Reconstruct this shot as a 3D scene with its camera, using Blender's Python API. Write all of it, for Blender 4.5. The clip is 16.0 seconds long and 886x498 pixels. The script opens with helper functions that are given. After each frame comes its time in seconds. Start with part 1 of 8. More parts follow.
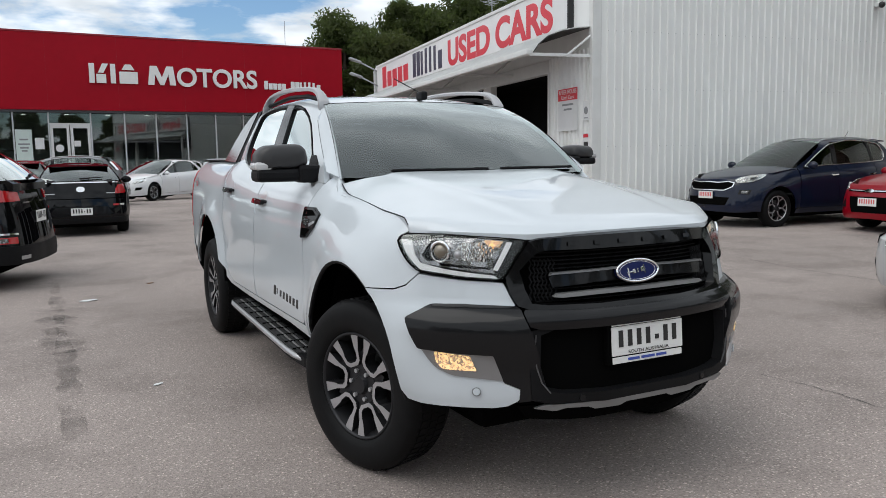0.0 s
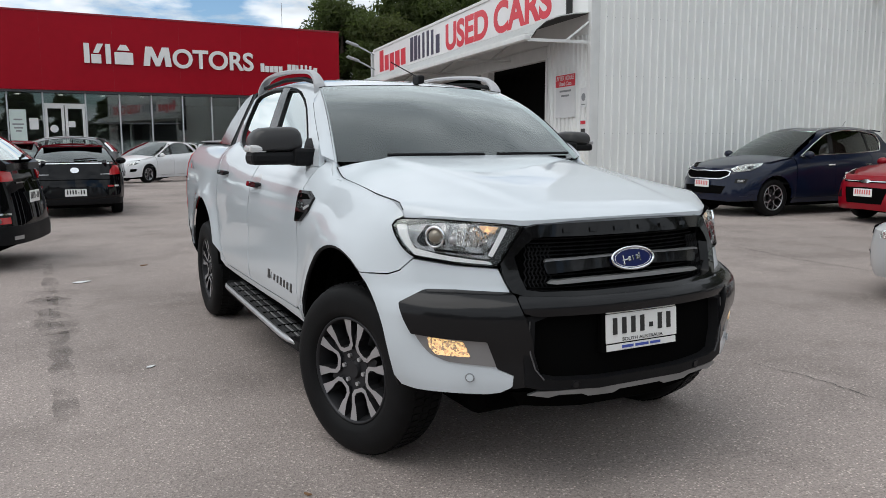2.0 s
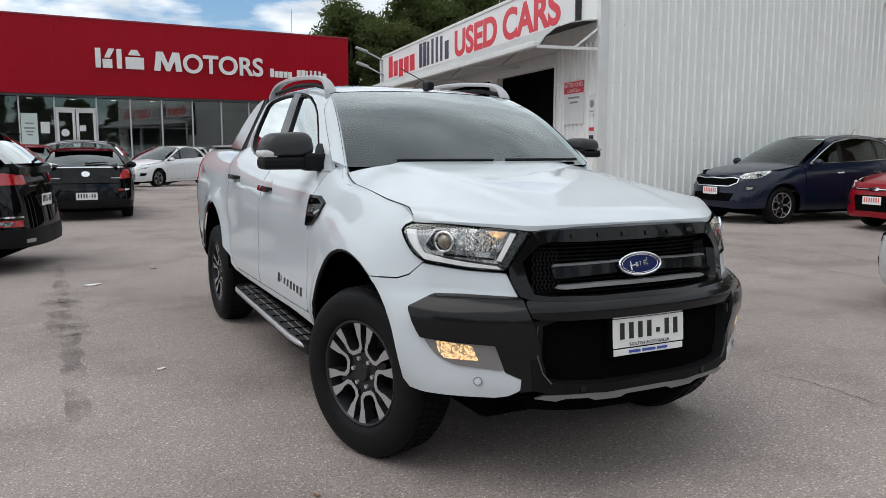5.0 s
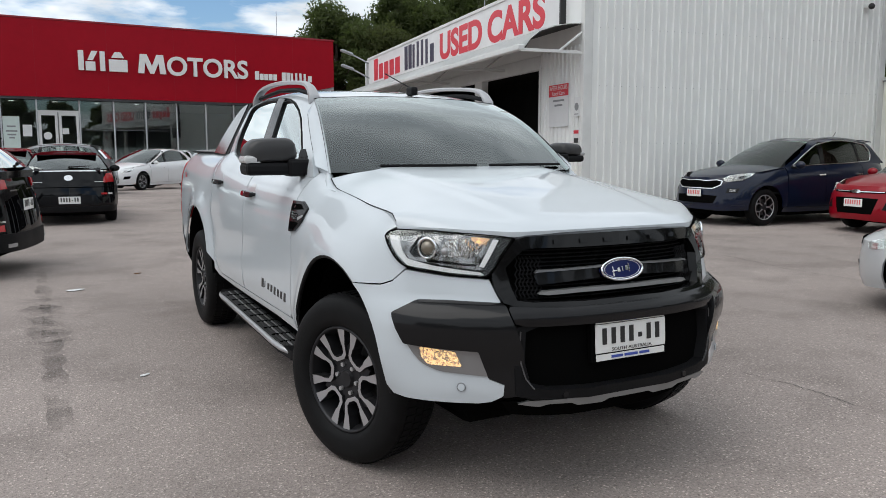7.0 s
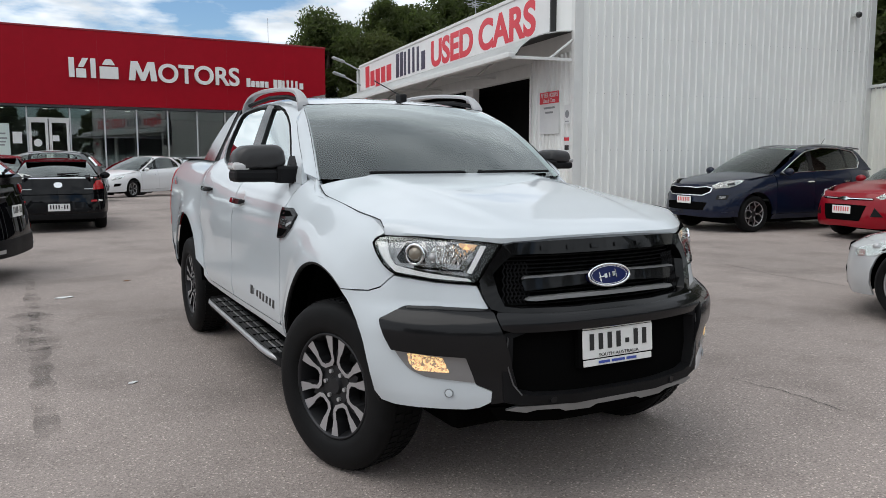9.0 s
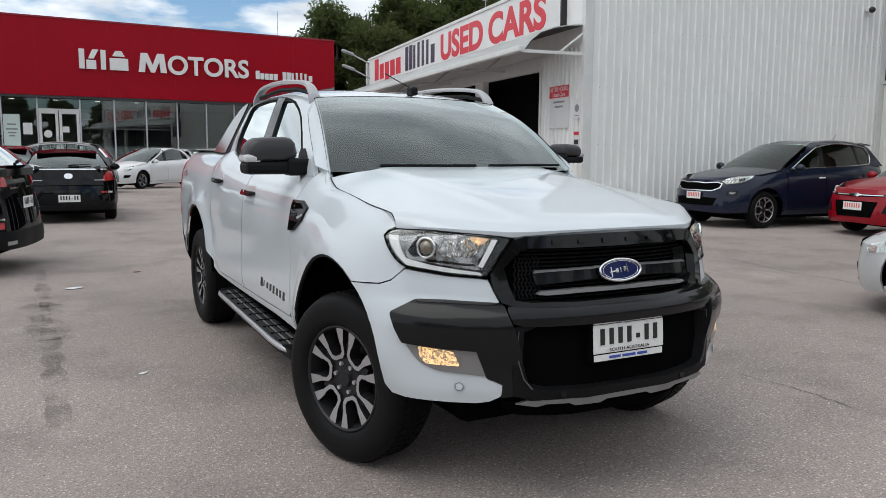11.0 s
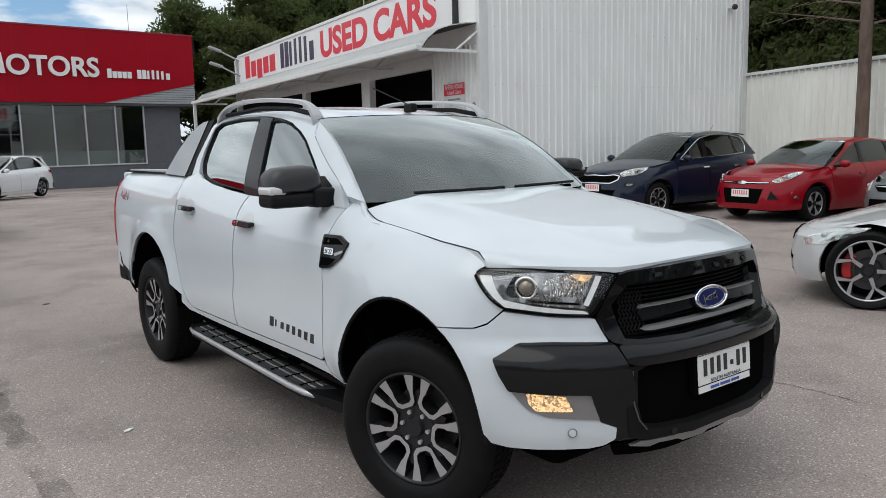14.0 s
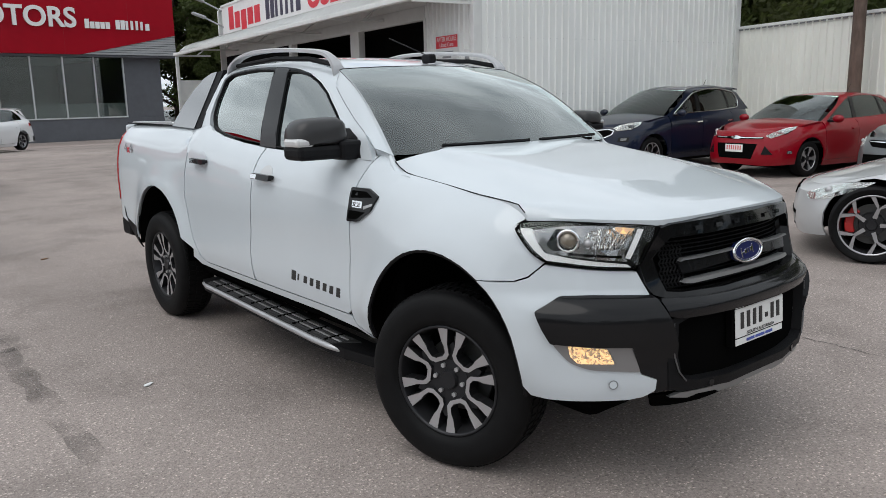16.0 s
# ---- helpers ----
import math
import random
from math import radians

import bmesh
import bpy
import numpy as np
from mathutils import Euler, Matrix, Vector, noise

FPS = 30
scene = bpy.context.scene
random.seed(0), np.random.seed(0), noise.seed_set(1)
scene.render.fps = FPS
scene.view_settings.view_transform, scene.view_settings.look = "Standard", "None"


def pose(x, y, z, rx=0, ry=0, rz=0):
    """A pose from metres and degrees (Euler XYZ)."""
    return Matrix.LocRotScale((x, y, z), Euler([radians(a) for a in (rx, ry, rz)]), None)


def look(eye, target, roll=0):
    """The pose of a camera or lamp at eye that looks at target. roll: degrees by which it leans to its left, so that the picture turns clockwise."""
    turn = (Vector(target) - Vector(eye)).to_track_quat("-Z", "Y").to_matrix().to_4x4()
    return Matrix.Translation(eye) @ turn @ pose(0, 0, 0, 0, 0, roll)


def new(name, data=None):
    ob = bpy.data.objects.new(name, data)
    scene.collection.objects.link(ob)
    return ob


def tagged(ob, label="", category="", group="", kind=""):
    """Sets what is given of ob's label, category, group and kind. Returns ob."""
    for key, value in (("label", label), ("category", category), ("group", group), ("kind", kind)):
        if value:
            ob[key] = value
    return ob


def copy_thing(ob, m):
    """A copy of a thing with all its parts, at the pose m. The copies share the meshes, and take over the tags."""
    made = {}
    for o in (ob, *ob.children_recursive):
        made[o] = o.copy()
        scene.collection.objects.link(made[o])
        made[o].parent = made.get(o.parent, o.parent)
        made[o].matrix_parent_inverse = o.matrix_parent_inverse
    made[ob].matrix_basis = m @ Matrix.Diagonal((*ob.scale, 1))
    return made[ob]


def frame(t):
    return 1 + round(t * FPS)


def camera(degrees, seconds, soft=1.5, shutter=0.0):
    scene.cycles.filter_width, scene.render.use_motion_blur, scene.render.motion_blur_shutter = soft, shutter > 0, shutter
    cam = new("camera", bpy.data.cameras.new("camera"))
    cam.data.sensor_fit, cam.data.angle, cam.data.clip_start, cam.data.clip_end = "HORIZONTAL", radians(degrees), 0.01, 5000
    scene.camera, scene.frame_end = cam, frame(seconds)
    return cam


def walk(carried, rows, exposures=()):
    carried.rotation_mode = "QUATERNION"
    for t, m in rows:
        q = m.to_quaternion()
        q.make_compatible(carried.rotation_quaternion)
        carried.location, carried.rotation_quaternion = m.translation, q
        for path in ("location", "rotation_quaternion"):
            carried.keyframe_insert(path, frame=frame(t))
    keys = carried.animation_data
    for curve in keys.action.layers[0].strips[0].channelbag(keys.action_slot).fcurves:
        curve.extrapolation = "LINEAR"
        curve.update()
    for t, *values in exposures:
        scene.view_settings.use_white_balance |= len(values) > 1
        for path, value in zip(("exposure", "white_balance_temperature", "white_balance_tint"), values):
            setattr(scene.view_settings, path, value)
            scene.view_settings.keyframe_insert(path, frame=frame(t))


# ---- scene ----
cam = camera(59.3, 16.0, 0.85)
PATH = [
    (0, (-2.044, -3.134, 1.371), (-1.143, -1.364, 1.138), -0.9),
    (0.5, (-2.048, -3.138, 1.373), (-1.151, -1.367, 1.131), -0.7),
    (1, (-2.045, -3.133, 1.371), (-1.15, -1.363, 1.113), -0.5),
    (1.5, (-2.041, -3.129, 1.369), (-1.143, -1.362, 1.104), -0.4),
    (2, (-2.034, -3.121, 1.368), (-1.125, -1.36, 1.098), -0.2),
    (2.5, (-2.036, -3.125, 1.371), (-1.12, -1.368, 1.101), -0.1),
    (3, (-2.046, -3.145, 1.367), (-1.14, -1.382, 1.104), 0.0),
    (3.5, (-2.042, -3.141, 1.368), (-1.139, -1.375, 1.114), 0.1),
    (4, (-2.05, -3.146, 1.368), (-1.154, -1.375, 1.119), 0.2),
    (6.5, (-2.057, -3.152, 1.372), (-1.158, -1.386, 1.104), -0.2),
    (7, (-2.046, -3.159, 1.385), (-1.122, -1.403, 1.135), 0.0),
    (7.5, (-2.04, -3.169, 1.389), (-1.101, -1.418, 1.16), 0.0),
    (8, (-2.033, -3.167, 1.381), (-1.091, -1.417, 1.162), 0.2),
    (8.5, (-2.034, -3.181, 1.385), (-1.09, -1.432, 1.162), 0.1),
    (9, (-2.035, -3.174, 1.383), (-1.092, -1.426, 1.151), -0.0),
    (11.5, (-2.048, -3.166, 1.382), (-1.134, -1.405, 1.124), 0.5),
    (12, (-2.079, -3.158, 1.422), (-1.194, -1.386, 1.147), 0.0),
    (12.5, (-2.317, -3.04, 1.464), (-1.379, -1.296, 1.182), -1.0),
    (13, (-2.503, -2.868, 1.487), (-1.486, -1.17, 1.199), -1.2),
    (13.5, (-2.557, -2.664, 1.517), (-1.451, -1.019, 1.253), -1.4),
    (14, (-2.654, -2.504, 1.542), (-1.436, -0.941, 1.272), -1.4),
    (14.5, (-2.765, -2.386, 1.539), (-1.482, -0.888, 1.21), -1.3),
    (15, (-2.792, -2.356, 1.533), (-1.51, -0.871, 1.144), -1.2),
    (15.5, (-2.804, -2.355, 1.538), (-1.539, -0.859, 1.135), -1.3),
    (16, (-2.806, -2.352, 1.534), (-1.566, -0.83, 1.15), -1.2),
]
walk(cam, [(t, look(e, g, r)) for t, e, g, r in PATH])

# ---- light ----
SUN_EL, SUN_AZ = 60.0, 88.0
world = bpy.data.worlds.new("sky")
scene.world = world
world.use_nodes = True
wn, wl = world.node_tree.nodes, world.node_tree.links
wn.clear()
w_out = wn.new("ShaderNodeOutputWorld")
w_bg = wn.new("ShaderNodeBackground")
w_sky = wn.new("ShaderNodeTexSky")
w_sky.sky_type = "NISHITA"
w_sky.sun_disc = False
w_sky.sun_elevation = radians(SUN_EL)
w_sky.sun_rotation = radians(180 + SUN_AZ)
w_co = wn.new("ShaderNodeTexCoord")
w_sep = wn.new("ShaderNodeSeparateXYZ")
wl.new(w_co.outputs["Generated"], w_sep.inputs[0])
w_h = wn.new("ShaderNodeMath")
w_h.operation = "ADD"
w_h.inputs[1].default_value = 0.16
wl.new(w_sep.outputs["Z"], w_h.inputs[0])
w_mx = wn.new("ShaderNodeMath")
w_mx.operation = "MAXIMUM"
w_mx.inputs[1].default_value = 0.05
wl.new(w_h.outputs[0], w_mx.inputs[0])
w_px = wn.new("ShaderNodeMath")
w_px.operation = "DIVIDE"
wl.new(w_sep.outputs["X"], w_px.inputs[0])
wl.new(w_mx.outputs[0], w_px.inputs[1])
w_py = wn.new("ShaderNodeMath")
w_py.operation = "DIVIDE"
wl.new(w_sep.outputs["Y"], w_py.inputs[0])
wl.new(w_mx.outputs[0], w_py.inputs[1])
w_com = wn.new("ShaderNodeCombineXYZ")
wl.new(w_px.outputs[0], w_com.inputs[0])
wl.new(w_py.outputs[0], w_com.inputs[1])
w_no = wn.new("ShaderNodeTexNoise")
w_no.inputs["Scale"].default_value = 1.1
w_no.inputs["Detail"].default_value = 8
w_no.inputs["Roughness"].default_value = 0.55
wl.new(w_com.outputs[0], w_no.inputs["Vector"])
w_rp = wn.new("ShaderNodeValToRGB")
w_rp.color_ramp.elements[0].position = 0.445
w_rp.color_ramp.elements[0].color = (0, 0, 0, 1)
w_rp.color_ramp.elements[1].position = 0.525
w_rp.color_ramp.elements[1].color = (1, 1, 1, 1)
w_up = wn.new("ShaderNodeMapRange")
w_up.inputs["From Min"].default_value = 0.22
w_up.inputs["From Max"].default_value = 0.45
w_up.inputs["To Min"].default_value = 0.0
w_up.inputs["To Max"].default_value = 0.24
wl.new(w_sep.outputs["Z"], w_up.inputs["Value"])
w_sum = wn.new("ShaderNodeMath")
w_sum.operation = "ADD"
wl.new(w_no.outputs["Fac"], w_sum.inputs[0])
wl.new(w_up.outputs[0], w_sum.inputs[1])
w_west = wn.new("ShaderNodeMapRange")
w_west.inputs["From Min"].default_value = 0.03
w_west.inputs["From Max"].default_value = 0.17
w_west.inputs["To Min"].default_value = 0.0
w_west.inputs["To Max"].default_value = 0.34
w_neg = wn.new("ShaderNodeMath")
w_neg.operation = "MULTIPLY"
w_neg.inputs[1].default_value = -1.0
wl.new(w_sep.outputs["X"], w_neg.inputs[0])
wl.new(w_neg.outputs[0], w_west.inputs["Value"])
w_all = wn.new("ShaderNodeMath")
w_all.operation = "ADD"
wl.new(w_sum.outputs[0], w_all.inputs[0])
wl.new(w_west.outputs[0], w_all.inputs[1])
wl.new(w_all.outputs[0], w_rp.inputs[0])
w_no2 = wn.new("ShaderNodeTexNoise")
w_no2.inputs["Scale"].default_value = 3.0
w_no2.inputs["Detail"].default_value = 6
wl.new(w_com.outputs[0], w_no2.inputs["Vector"])
w_cl = wn.new("ShaderNodeValToRGB")
w_cl.color_ramp.elements[0].position = 0.3
w_cl.color_ramp.elements[0].color = (6.6, 7.3, 8.0, 1)
w_cl.color_ramp.elements[1].position = 0.65
w_cl.color_ramp.elements[1].color = (12.6, 13.4, 14.2, 1)
wl.new(w_no2.outputs["Fac"], w_cl.inputs[0])
w_mix = wn.new("ShaderNodeMix")
w_mix.data_type = "RGBA"
wl.new(w_rp.outputs[0], w_mix.inputs["Factor"])
w_gain = wn.new("ShaderNodeVectorMath")
w_gain.operation = "MULTIPLY"
w_gain.inputs[1].default_value = (1.15, 1.4, 1.6)
wl.new(w_sky.outputs[0], w_gain.inputs[0])
wl.new(w_gain.outputs[0], w_mix.inputs["A"])
wl.new(w_cl.outputs[0], w_mix.inputs["B"])
wl.new(w_mix.outputs["Result"], w_bg.inputs["Color"])
w_bg.inputs["Strength"].default_value = 0.115
wl.new(w_bg.outputs[0], w_out.inputs[0])

sun = new("sun", bpy.data.lights.new("sun", "SUN"))
sun.data.energy = 1.5
sun.data.angle = radians(50)
sun.data.color = (1.0, 0.97, 0.93)
sun.matrix_world = look((0, 0, 30), Vector((0, 0, 30)) - 10 * Vector((-math.sin(radians(SUN_AZ)) * math.cos(radians(SUN_EL)), -math.cos(radians(SUN_AZ)) * math.cos(radians(SUN_EL)), math.sin(radians(SUN_EL)))))
scene.view_settings.exposure = -0.43


# ---- materials ----
def mat(name, color, rough=0.5, metal=0.0, var=0.0, scale=8.0, bump=0.0, bump_scale=60.0, coat=0.0, dark=None, spec=0.5, stretch=(1, 1, 1), coat_rough=0.03):
    """A principled material whose colour drifts at two scales and whose surface has a fine relief."""
    m = bpy.data.materials.new(name)
    m.use_nodes = True
    n, l = m.node_tree.nodes, m.node_tree.links
    b = n["Principled BSDF"]
    b.inputs["Base Color"].default_value = (*color, 1)
    b.inputs["Roughness"].default_value = rough
    b.inputs["Metallic"].default_value = metal
    b.inputs["Coat Weight"].default_value = coat
    b.inputs["Coat Roughness"].default_value = coat_rough
    b.inputs["Specular IOR Level"].default_value = spec
    if var > 0 or bump > 0:
        co = n.new("ShaderNodeTexCoord")
        mp = n.new("ShaderNodeMapping")
        mp.inputs["Scale"].default_value = stretch
        l.new(co.outputs["Object"], mp.inputs[0])
    if var > 0:
        big = n.new("ShaderNodeTexNoise")
        big.inputs["Scale"].default_value = scale * 0.12
        big.inputs["Detail"].default_value = 4
        fine = n.new("ShaderNodeTexNoise")
        fine.inputs["Scale"].default_value = scale
        fine.inputs["Detail"].default_value = 6
        add = n.new("ShaderNodeMath")
        add.operation = "ADD"
        l.new(mp.outputs[0], big.inputs["Vector"])
        l.new(mp.outputs[0], fine.inputs["Vector"])
        l.new(big.outputs["Fac"], add.inputs[0])
        l.new(fine.outputs["Fac"], add.inputs[1])
        ramp = n.new("ShaderNodeMapRange")
        ramp.inputs["From Min"].default_value = 0.7
        ramp.inputs["From Max"].default_value = 1.3
        l.new(add.outputs[0], ramp.inputs["Value"])
        mix = n.new("ShaderNodeMix")
        mix.data_type = "RGBA"
        d = dark or tuple(c * (1 - var) for c in color)
        mix.inputs["A"].default_value = (*d, 1)
        mix.inputs["B"].default_value = (*(min(1, c * (1 + var * 0.5)) for c in color), 1)
        l.new(ramp.outputs[0], mix.inputs["Factor"])
        l.new(mix.outputs["Result"], b.inputs["Base Color"])
    if bump > 0:
        bn = n.new("ShaderNodeTexNoise")
        bn.inputs["Scale"].default_value = bump_scale
        bn.inputs["Detail"].default_value = 4
        l.new(mp.outputs[0], bn.inputs["Vector"])
        bp = n.new("ShaderNodeBump")
        bp.inputs["Strength"].default_value = bump
        bp.inputs["Distance"].default_value = 0.01
        l.new(bn.outputs["Fac"], bp.inputs["Height"])
        l.new(bp.outputs[0], b.inputs["Normal"])
    return m


def glow(name, color, strength, base=(0.8, 0.8, 0.8)):
    m = mat(name, base, 0.3)
    b = m.node_tree.nodes["Principled BSDF"]
    b.inputs["Emission Color"].default_value = (*color, 1)
    b.inputs["Emission Strength"].default_value = strength
    return m


def glass(name, color=(1, 1, 1), rough=0.0, clear=0.8, reach=0.62):
    """Thin pane: a mix of clear view and mirror by Fresnel, with a tint."""
    m = bpy.data.materials.new(name)
    m.use_nodes = True
    n, l = m.node_tree.nodes, m.node_tree.links
    n.clear()
    out = n.new("ShaderNodeOutputMaterial")
    tr = n.new("ShaderNodeBsdfTransparent")
    tr.inputs[0].default_value = (*(c * clear for c in color), 1)
    gl = n.new("ShaderNodeBsdfGlossy")
    gl.inputs["Roughness"].default_value = rough
    gl.inputs["Color"].default_value = (0.93, 0.98, 0.965, 1)
    fr = n.new("ShaderNodeFresnel")
    fr.inputs["IOR"].default_value = 1.52
    mp = n.new("ShaderNodeMapRange")
    mp.inputs["From Min"].default_value = 0.0
    mp.inputs["From Max"].default_value = reach
    mp.inputs["To Min"].default_value = 0.0
    mp.inputs["To Max"].default_value = 1.0
    l.new(fr.outputs[0], mp.inputs["Value"])
    mix = n.new("ShaderNodeMixShader")
    l.new(mp.outputs[0], mix.inputs[0])
    l.new(tr.outputs[0], mix.inputs[1])
    l.new(gl.outputs[0], mix.inputs[2])
    l.new(mix.outputs[0], out.inputs[0])
    return m


def asphalt():
    m = mat("asphalt", (0.17, 0.165, 0.16), 0.88)
    n, l = m.node_tree.nodes, m.node_tree.links
    b = n["Principled BSDF"]
    co = n.new("ShaderNodeTexCoord")

    def noise_node(scale, detail=5, rough=0.55):
        t = n.new("ShaderNodeTexNoise")
        t.inputs["Scale"].default_value = scale
        t.inputs["Detail"].default_value = detail
        t.inputs["Roughness"].default_value = rough
        l.new(co.outputs["Object"], t.inputs["Vector"])
        return t

    def ranged(sock, a, bb, c, d):
        r = n.new("ShaderNodeMapRange")
        for k, v in zip(("From Min", "From Max", "To Min", "To Max"), (a, bb, c, d)):
            r.inputs[k].default_value = v
        l.new(sock, r.inputs["Value"])
        return r.outputs[0]

    def mul(a, bb):
        x = n.new("ShaderNodeMath")
        x.operation = "MULTIPLY"
        l.new(a, x.inputs[0])
        l.new(bb, x.inputs[1])
        return x.outputs[0]

    patches = ranged(noise_node(0.23, 3).outputs["Fac"], 0.35, 0.65, 0.84, 1.12)
    stains = ranged(noise_node(1.1, 6, 0.62).outputs["Fac"], 0.36, 0.52, 0.80, 1.0)
    grain = ranged(noise_node(70, 3, 0.7).outputs["Fac"], 0.3, 0.7, 0.72, 1.28)
    vo = n.new("ShaderNodeTexVoronoi")
    vo.inputs["Scale"].default_value = 135
    l.new(co.outputs["Object"], vo.inputs["Vector"])
    sepc = n.new("ShaderNodeSeparateColor")
    l.new(vo.outputs["Color"], sepc.inputs[0])
    stones = ranged(sepc.outputs[0], 0.90, 0.99, 1.0, 1.9)
    pits = ranged(sepc.outputs[1], 0.0, 0.25, 0.68, 1.0)
    v = mul(mul(mul(patches, stains), grain), mul(stones, pits))
    base = n.new("ShaderNodeMix")
    base.data_type = "RGBA"
    base.blend_type = "MULTIPLY"
    base.inputs["Factor"].default_value = 1.0
    base.inputs["A"].default_value = (0.318, 0.272, 0.250, 1)
    l.new(v, base.inputs["B"])
    l.new(base.outputs["Result"], b.inputs["Base Color"])
    bp = n.new("ShaderNodeBump")
    bp.inputs["Strength"].default_value = 0.45
    bp.inputs["Distance"].default_value = 0.006
    l.new(vo.outputs["Distance"], bp.inputs["Height"])
    l.new(bp.outputs[0], b.inputs["Normal"])
    b.inputs["Specular IOR Level"].default_value = 0.25
    return m


M = {
    "asphalt": asphalt(),
    "red_clad": mat("red cladding", (0.33, 0.004, 0.014), 0.35, var=0.10, scale=3, bump=0.02, bump_scale=6, spec=0.12),
    "white_sign": mat("white sign", (0.8, 0.8, 0.8), 0.4, var=0.06, scale=3),
    "letter_white": mat("letter white", (0.78, 0.77, 0.76), 0.4, var=0.05),
    "letter_red": mat("letter red", (0.68, 0.03, 0.05), 0.4, var=0.08),
    "letter_dark": mat("letter dark", (0.03, 0.035, 0.07), 0.4, var=0.1),
    "steel_sheet": mat("painted steel sheet", (0.88, 0.89, 0.875), 0.5, var=0.06, scale=2.2, bump=0.05, bump_scale=9, stretch=(1, 1, 0.25)),
    "fence_sheet": mat("cream steel sheet", (0.86, 0.86, 0.80), 0.5, var=0.10, scale=2, stretch=(1, 1, 0.25)),
    "trim_white": mat("white trim", (0.74, 0.75, 0.74), 0.45, var=0.08, scale=4),
    "awning_shade": mat("awning shade", (0.10, 0.10, 0.10), 0.7, var=0.2),
    "grey_wall": mat("dark grey render", (0.10, 0.105, 0.12), 0.7, var=0.12, scale=5, bump=0.08, bump_scale=80),
    "grey_slat": mat("grey slat", (0.33, 0.34, 0.35), 0.45, var=0.1, scale=5),
    "alu": mat("aluminium frame", (0.62, 0.63, 0.64), 0.35, 0.6, var=0.05),
    # near-black colour stands in for the shade of an inside room
    "room_shade": mat("painted interior shade", (0.012, 0.012, 0.012), 0.9, var=0.3, scale=2, spec=0.05),
    "showroom": mat("showroom interior", (0.36, 0.37, 0.37), 0.7, var=0.3, scale=1.5),
    "showroom_floor": mat("showroom tiles", (0.35, 0.35, 0.35), 0.25, var=0.1),
    "shop_glass": glass("shop glass", (0.84, 0.88, 0.87), 0.0, 0.85, 0.42),
    "frost": mat("frosted film", (0.42, 0.45, 0.46), 0.5, var=0.05),
    "poster": mat("poster", (0.62, 0.72, 0.68), 0.4, var=0.05),
    "paper": mat("paper", (0.75, 0.76, 0.76), 0.5, var=0.04),
    "bar_grey": mat("print grey", (0.25, 0.26, 0.27), 0.5),
    "bar_black": mat("print black", (0.02, 0.02, 0.02), 0.45),
    "galv": mat("galvanised steel", (0.42, 0.43, 0.44), 0.45, 0.7, var=0.15),
    "yellow": mat("yellow paint", (0.62, 0.42, 0.03), 0.5, var=0.12),
    "bark": mat("bark", (0.15, 0.105, 0.085), 0.9, var=0.4, scale=14, bump=0.5, bump_scale=30, stretch=(1, 1, 0.3)),
}


# ---- helpers ----
def mesh_of(name, bm, material, smooth=False):
    me = bpy.data.meshes.new(name)
    bm.normal_update()
    bm.to_mesh(me)
    bm.free()
    for mm in (material if isinstance(material, (list, tuple)) else [material]):
        me.materials.append(mm)
    if smooth:
        for p in me.polygons:
            p.use_smooth = True
    return me


def part(name, bm, material, parent=None, label="", smooth=False):
    ob = new(name, mesh_of(name, bm, material, smooth))
    if parent is not None:
        ob.parent = parent
    if label:
        ob["label"] = label
    return ob


def thing(name, label, category, m=None, group="", kind=""):
    e = new(name)
    e.empty_display_size = 0.1
    if m is not None:
        e.matrix_basis = m
    return tagged(e, label, category, group, kind)


def box(bm, lo, hi, bevel=0.0, m=None):
    r = bmesh.ops.create_cube(bm, size=1)
    vs = r["verts"]
    for v in vs:
        v.co = Vector([(lo[i] + hi[i]) / 2 + v.co[i] * (hi[i] - lo[i]) for i in range(3)])
    if bevel > 0:
        es = list({e for v in vs for e in v.link_edges})
        rr = bmesh.ops.bevel(bm, geom=es, offset=bevel, segments=2, affect="EDGES", profile=0.5)
        vs = list({v for f in rr["faces"] for v in f.verts} | {v for v in vs if v.is_valid})
    if m is not None:
        for v in vs:
            v.co = m @ v.co
    return vs


def box_bm(lo, hi, bevel=0.0, m=None):
    bm = bmesh.new()
    box(bm, lo, hi, bevel, m)
    return bm


def cyl(bm, p0, p1, r0, r1=None, seg=16, caps=True):
    p0, p1 = Vector(p0), Vector(p1)
    d = p1 - p0
    q = d.to_track_quat("Z", "Y").to_matrix().to_4x4()
    mm = Matrix.Translation((p0 + p1) / 2) @ q
    return bmesh.ops.create_cone(bm, cap_ends=caps, segments=seg, radius1=r0, radius2=r0 if r1 is None else r1, depth=d.length, matrix=mm)["verts"]


def prism(bm, pts, axis, a, b):
    """A closed prism: the outline pts (two coordinates each) swept along an axis from a to b."""
    def at(p, t):
        if axis == "x":
            return Vector((t, p[0], p[1]))
        if axis == "y":
            return Vector((p[0], t, p[1]))
        return Vector((p[0], p[1], t))
    v0 = [bm.verts.new(at(p, a)) for p in pts]
    v1 = [bm.verts.new(at(p, b)) for p in pts]
    bm.faces.new(v0)
    bm.faces.new(list(reversed(v1)))
    k = len(pts)
    for i in range(k):
        bm.faces.new((v0[i], v1[i], v1[(i + 1) % k], v0[(i + 1) % k]))
    bmesh.ops.recalc_face_normals(bm, faces=bm.faces[:])
    return v0 + v1


def prism_bm(pts, axis, a, b):
    bm = bmesh.new()
    prism(bm, pts, axis, a, b)
    return bm


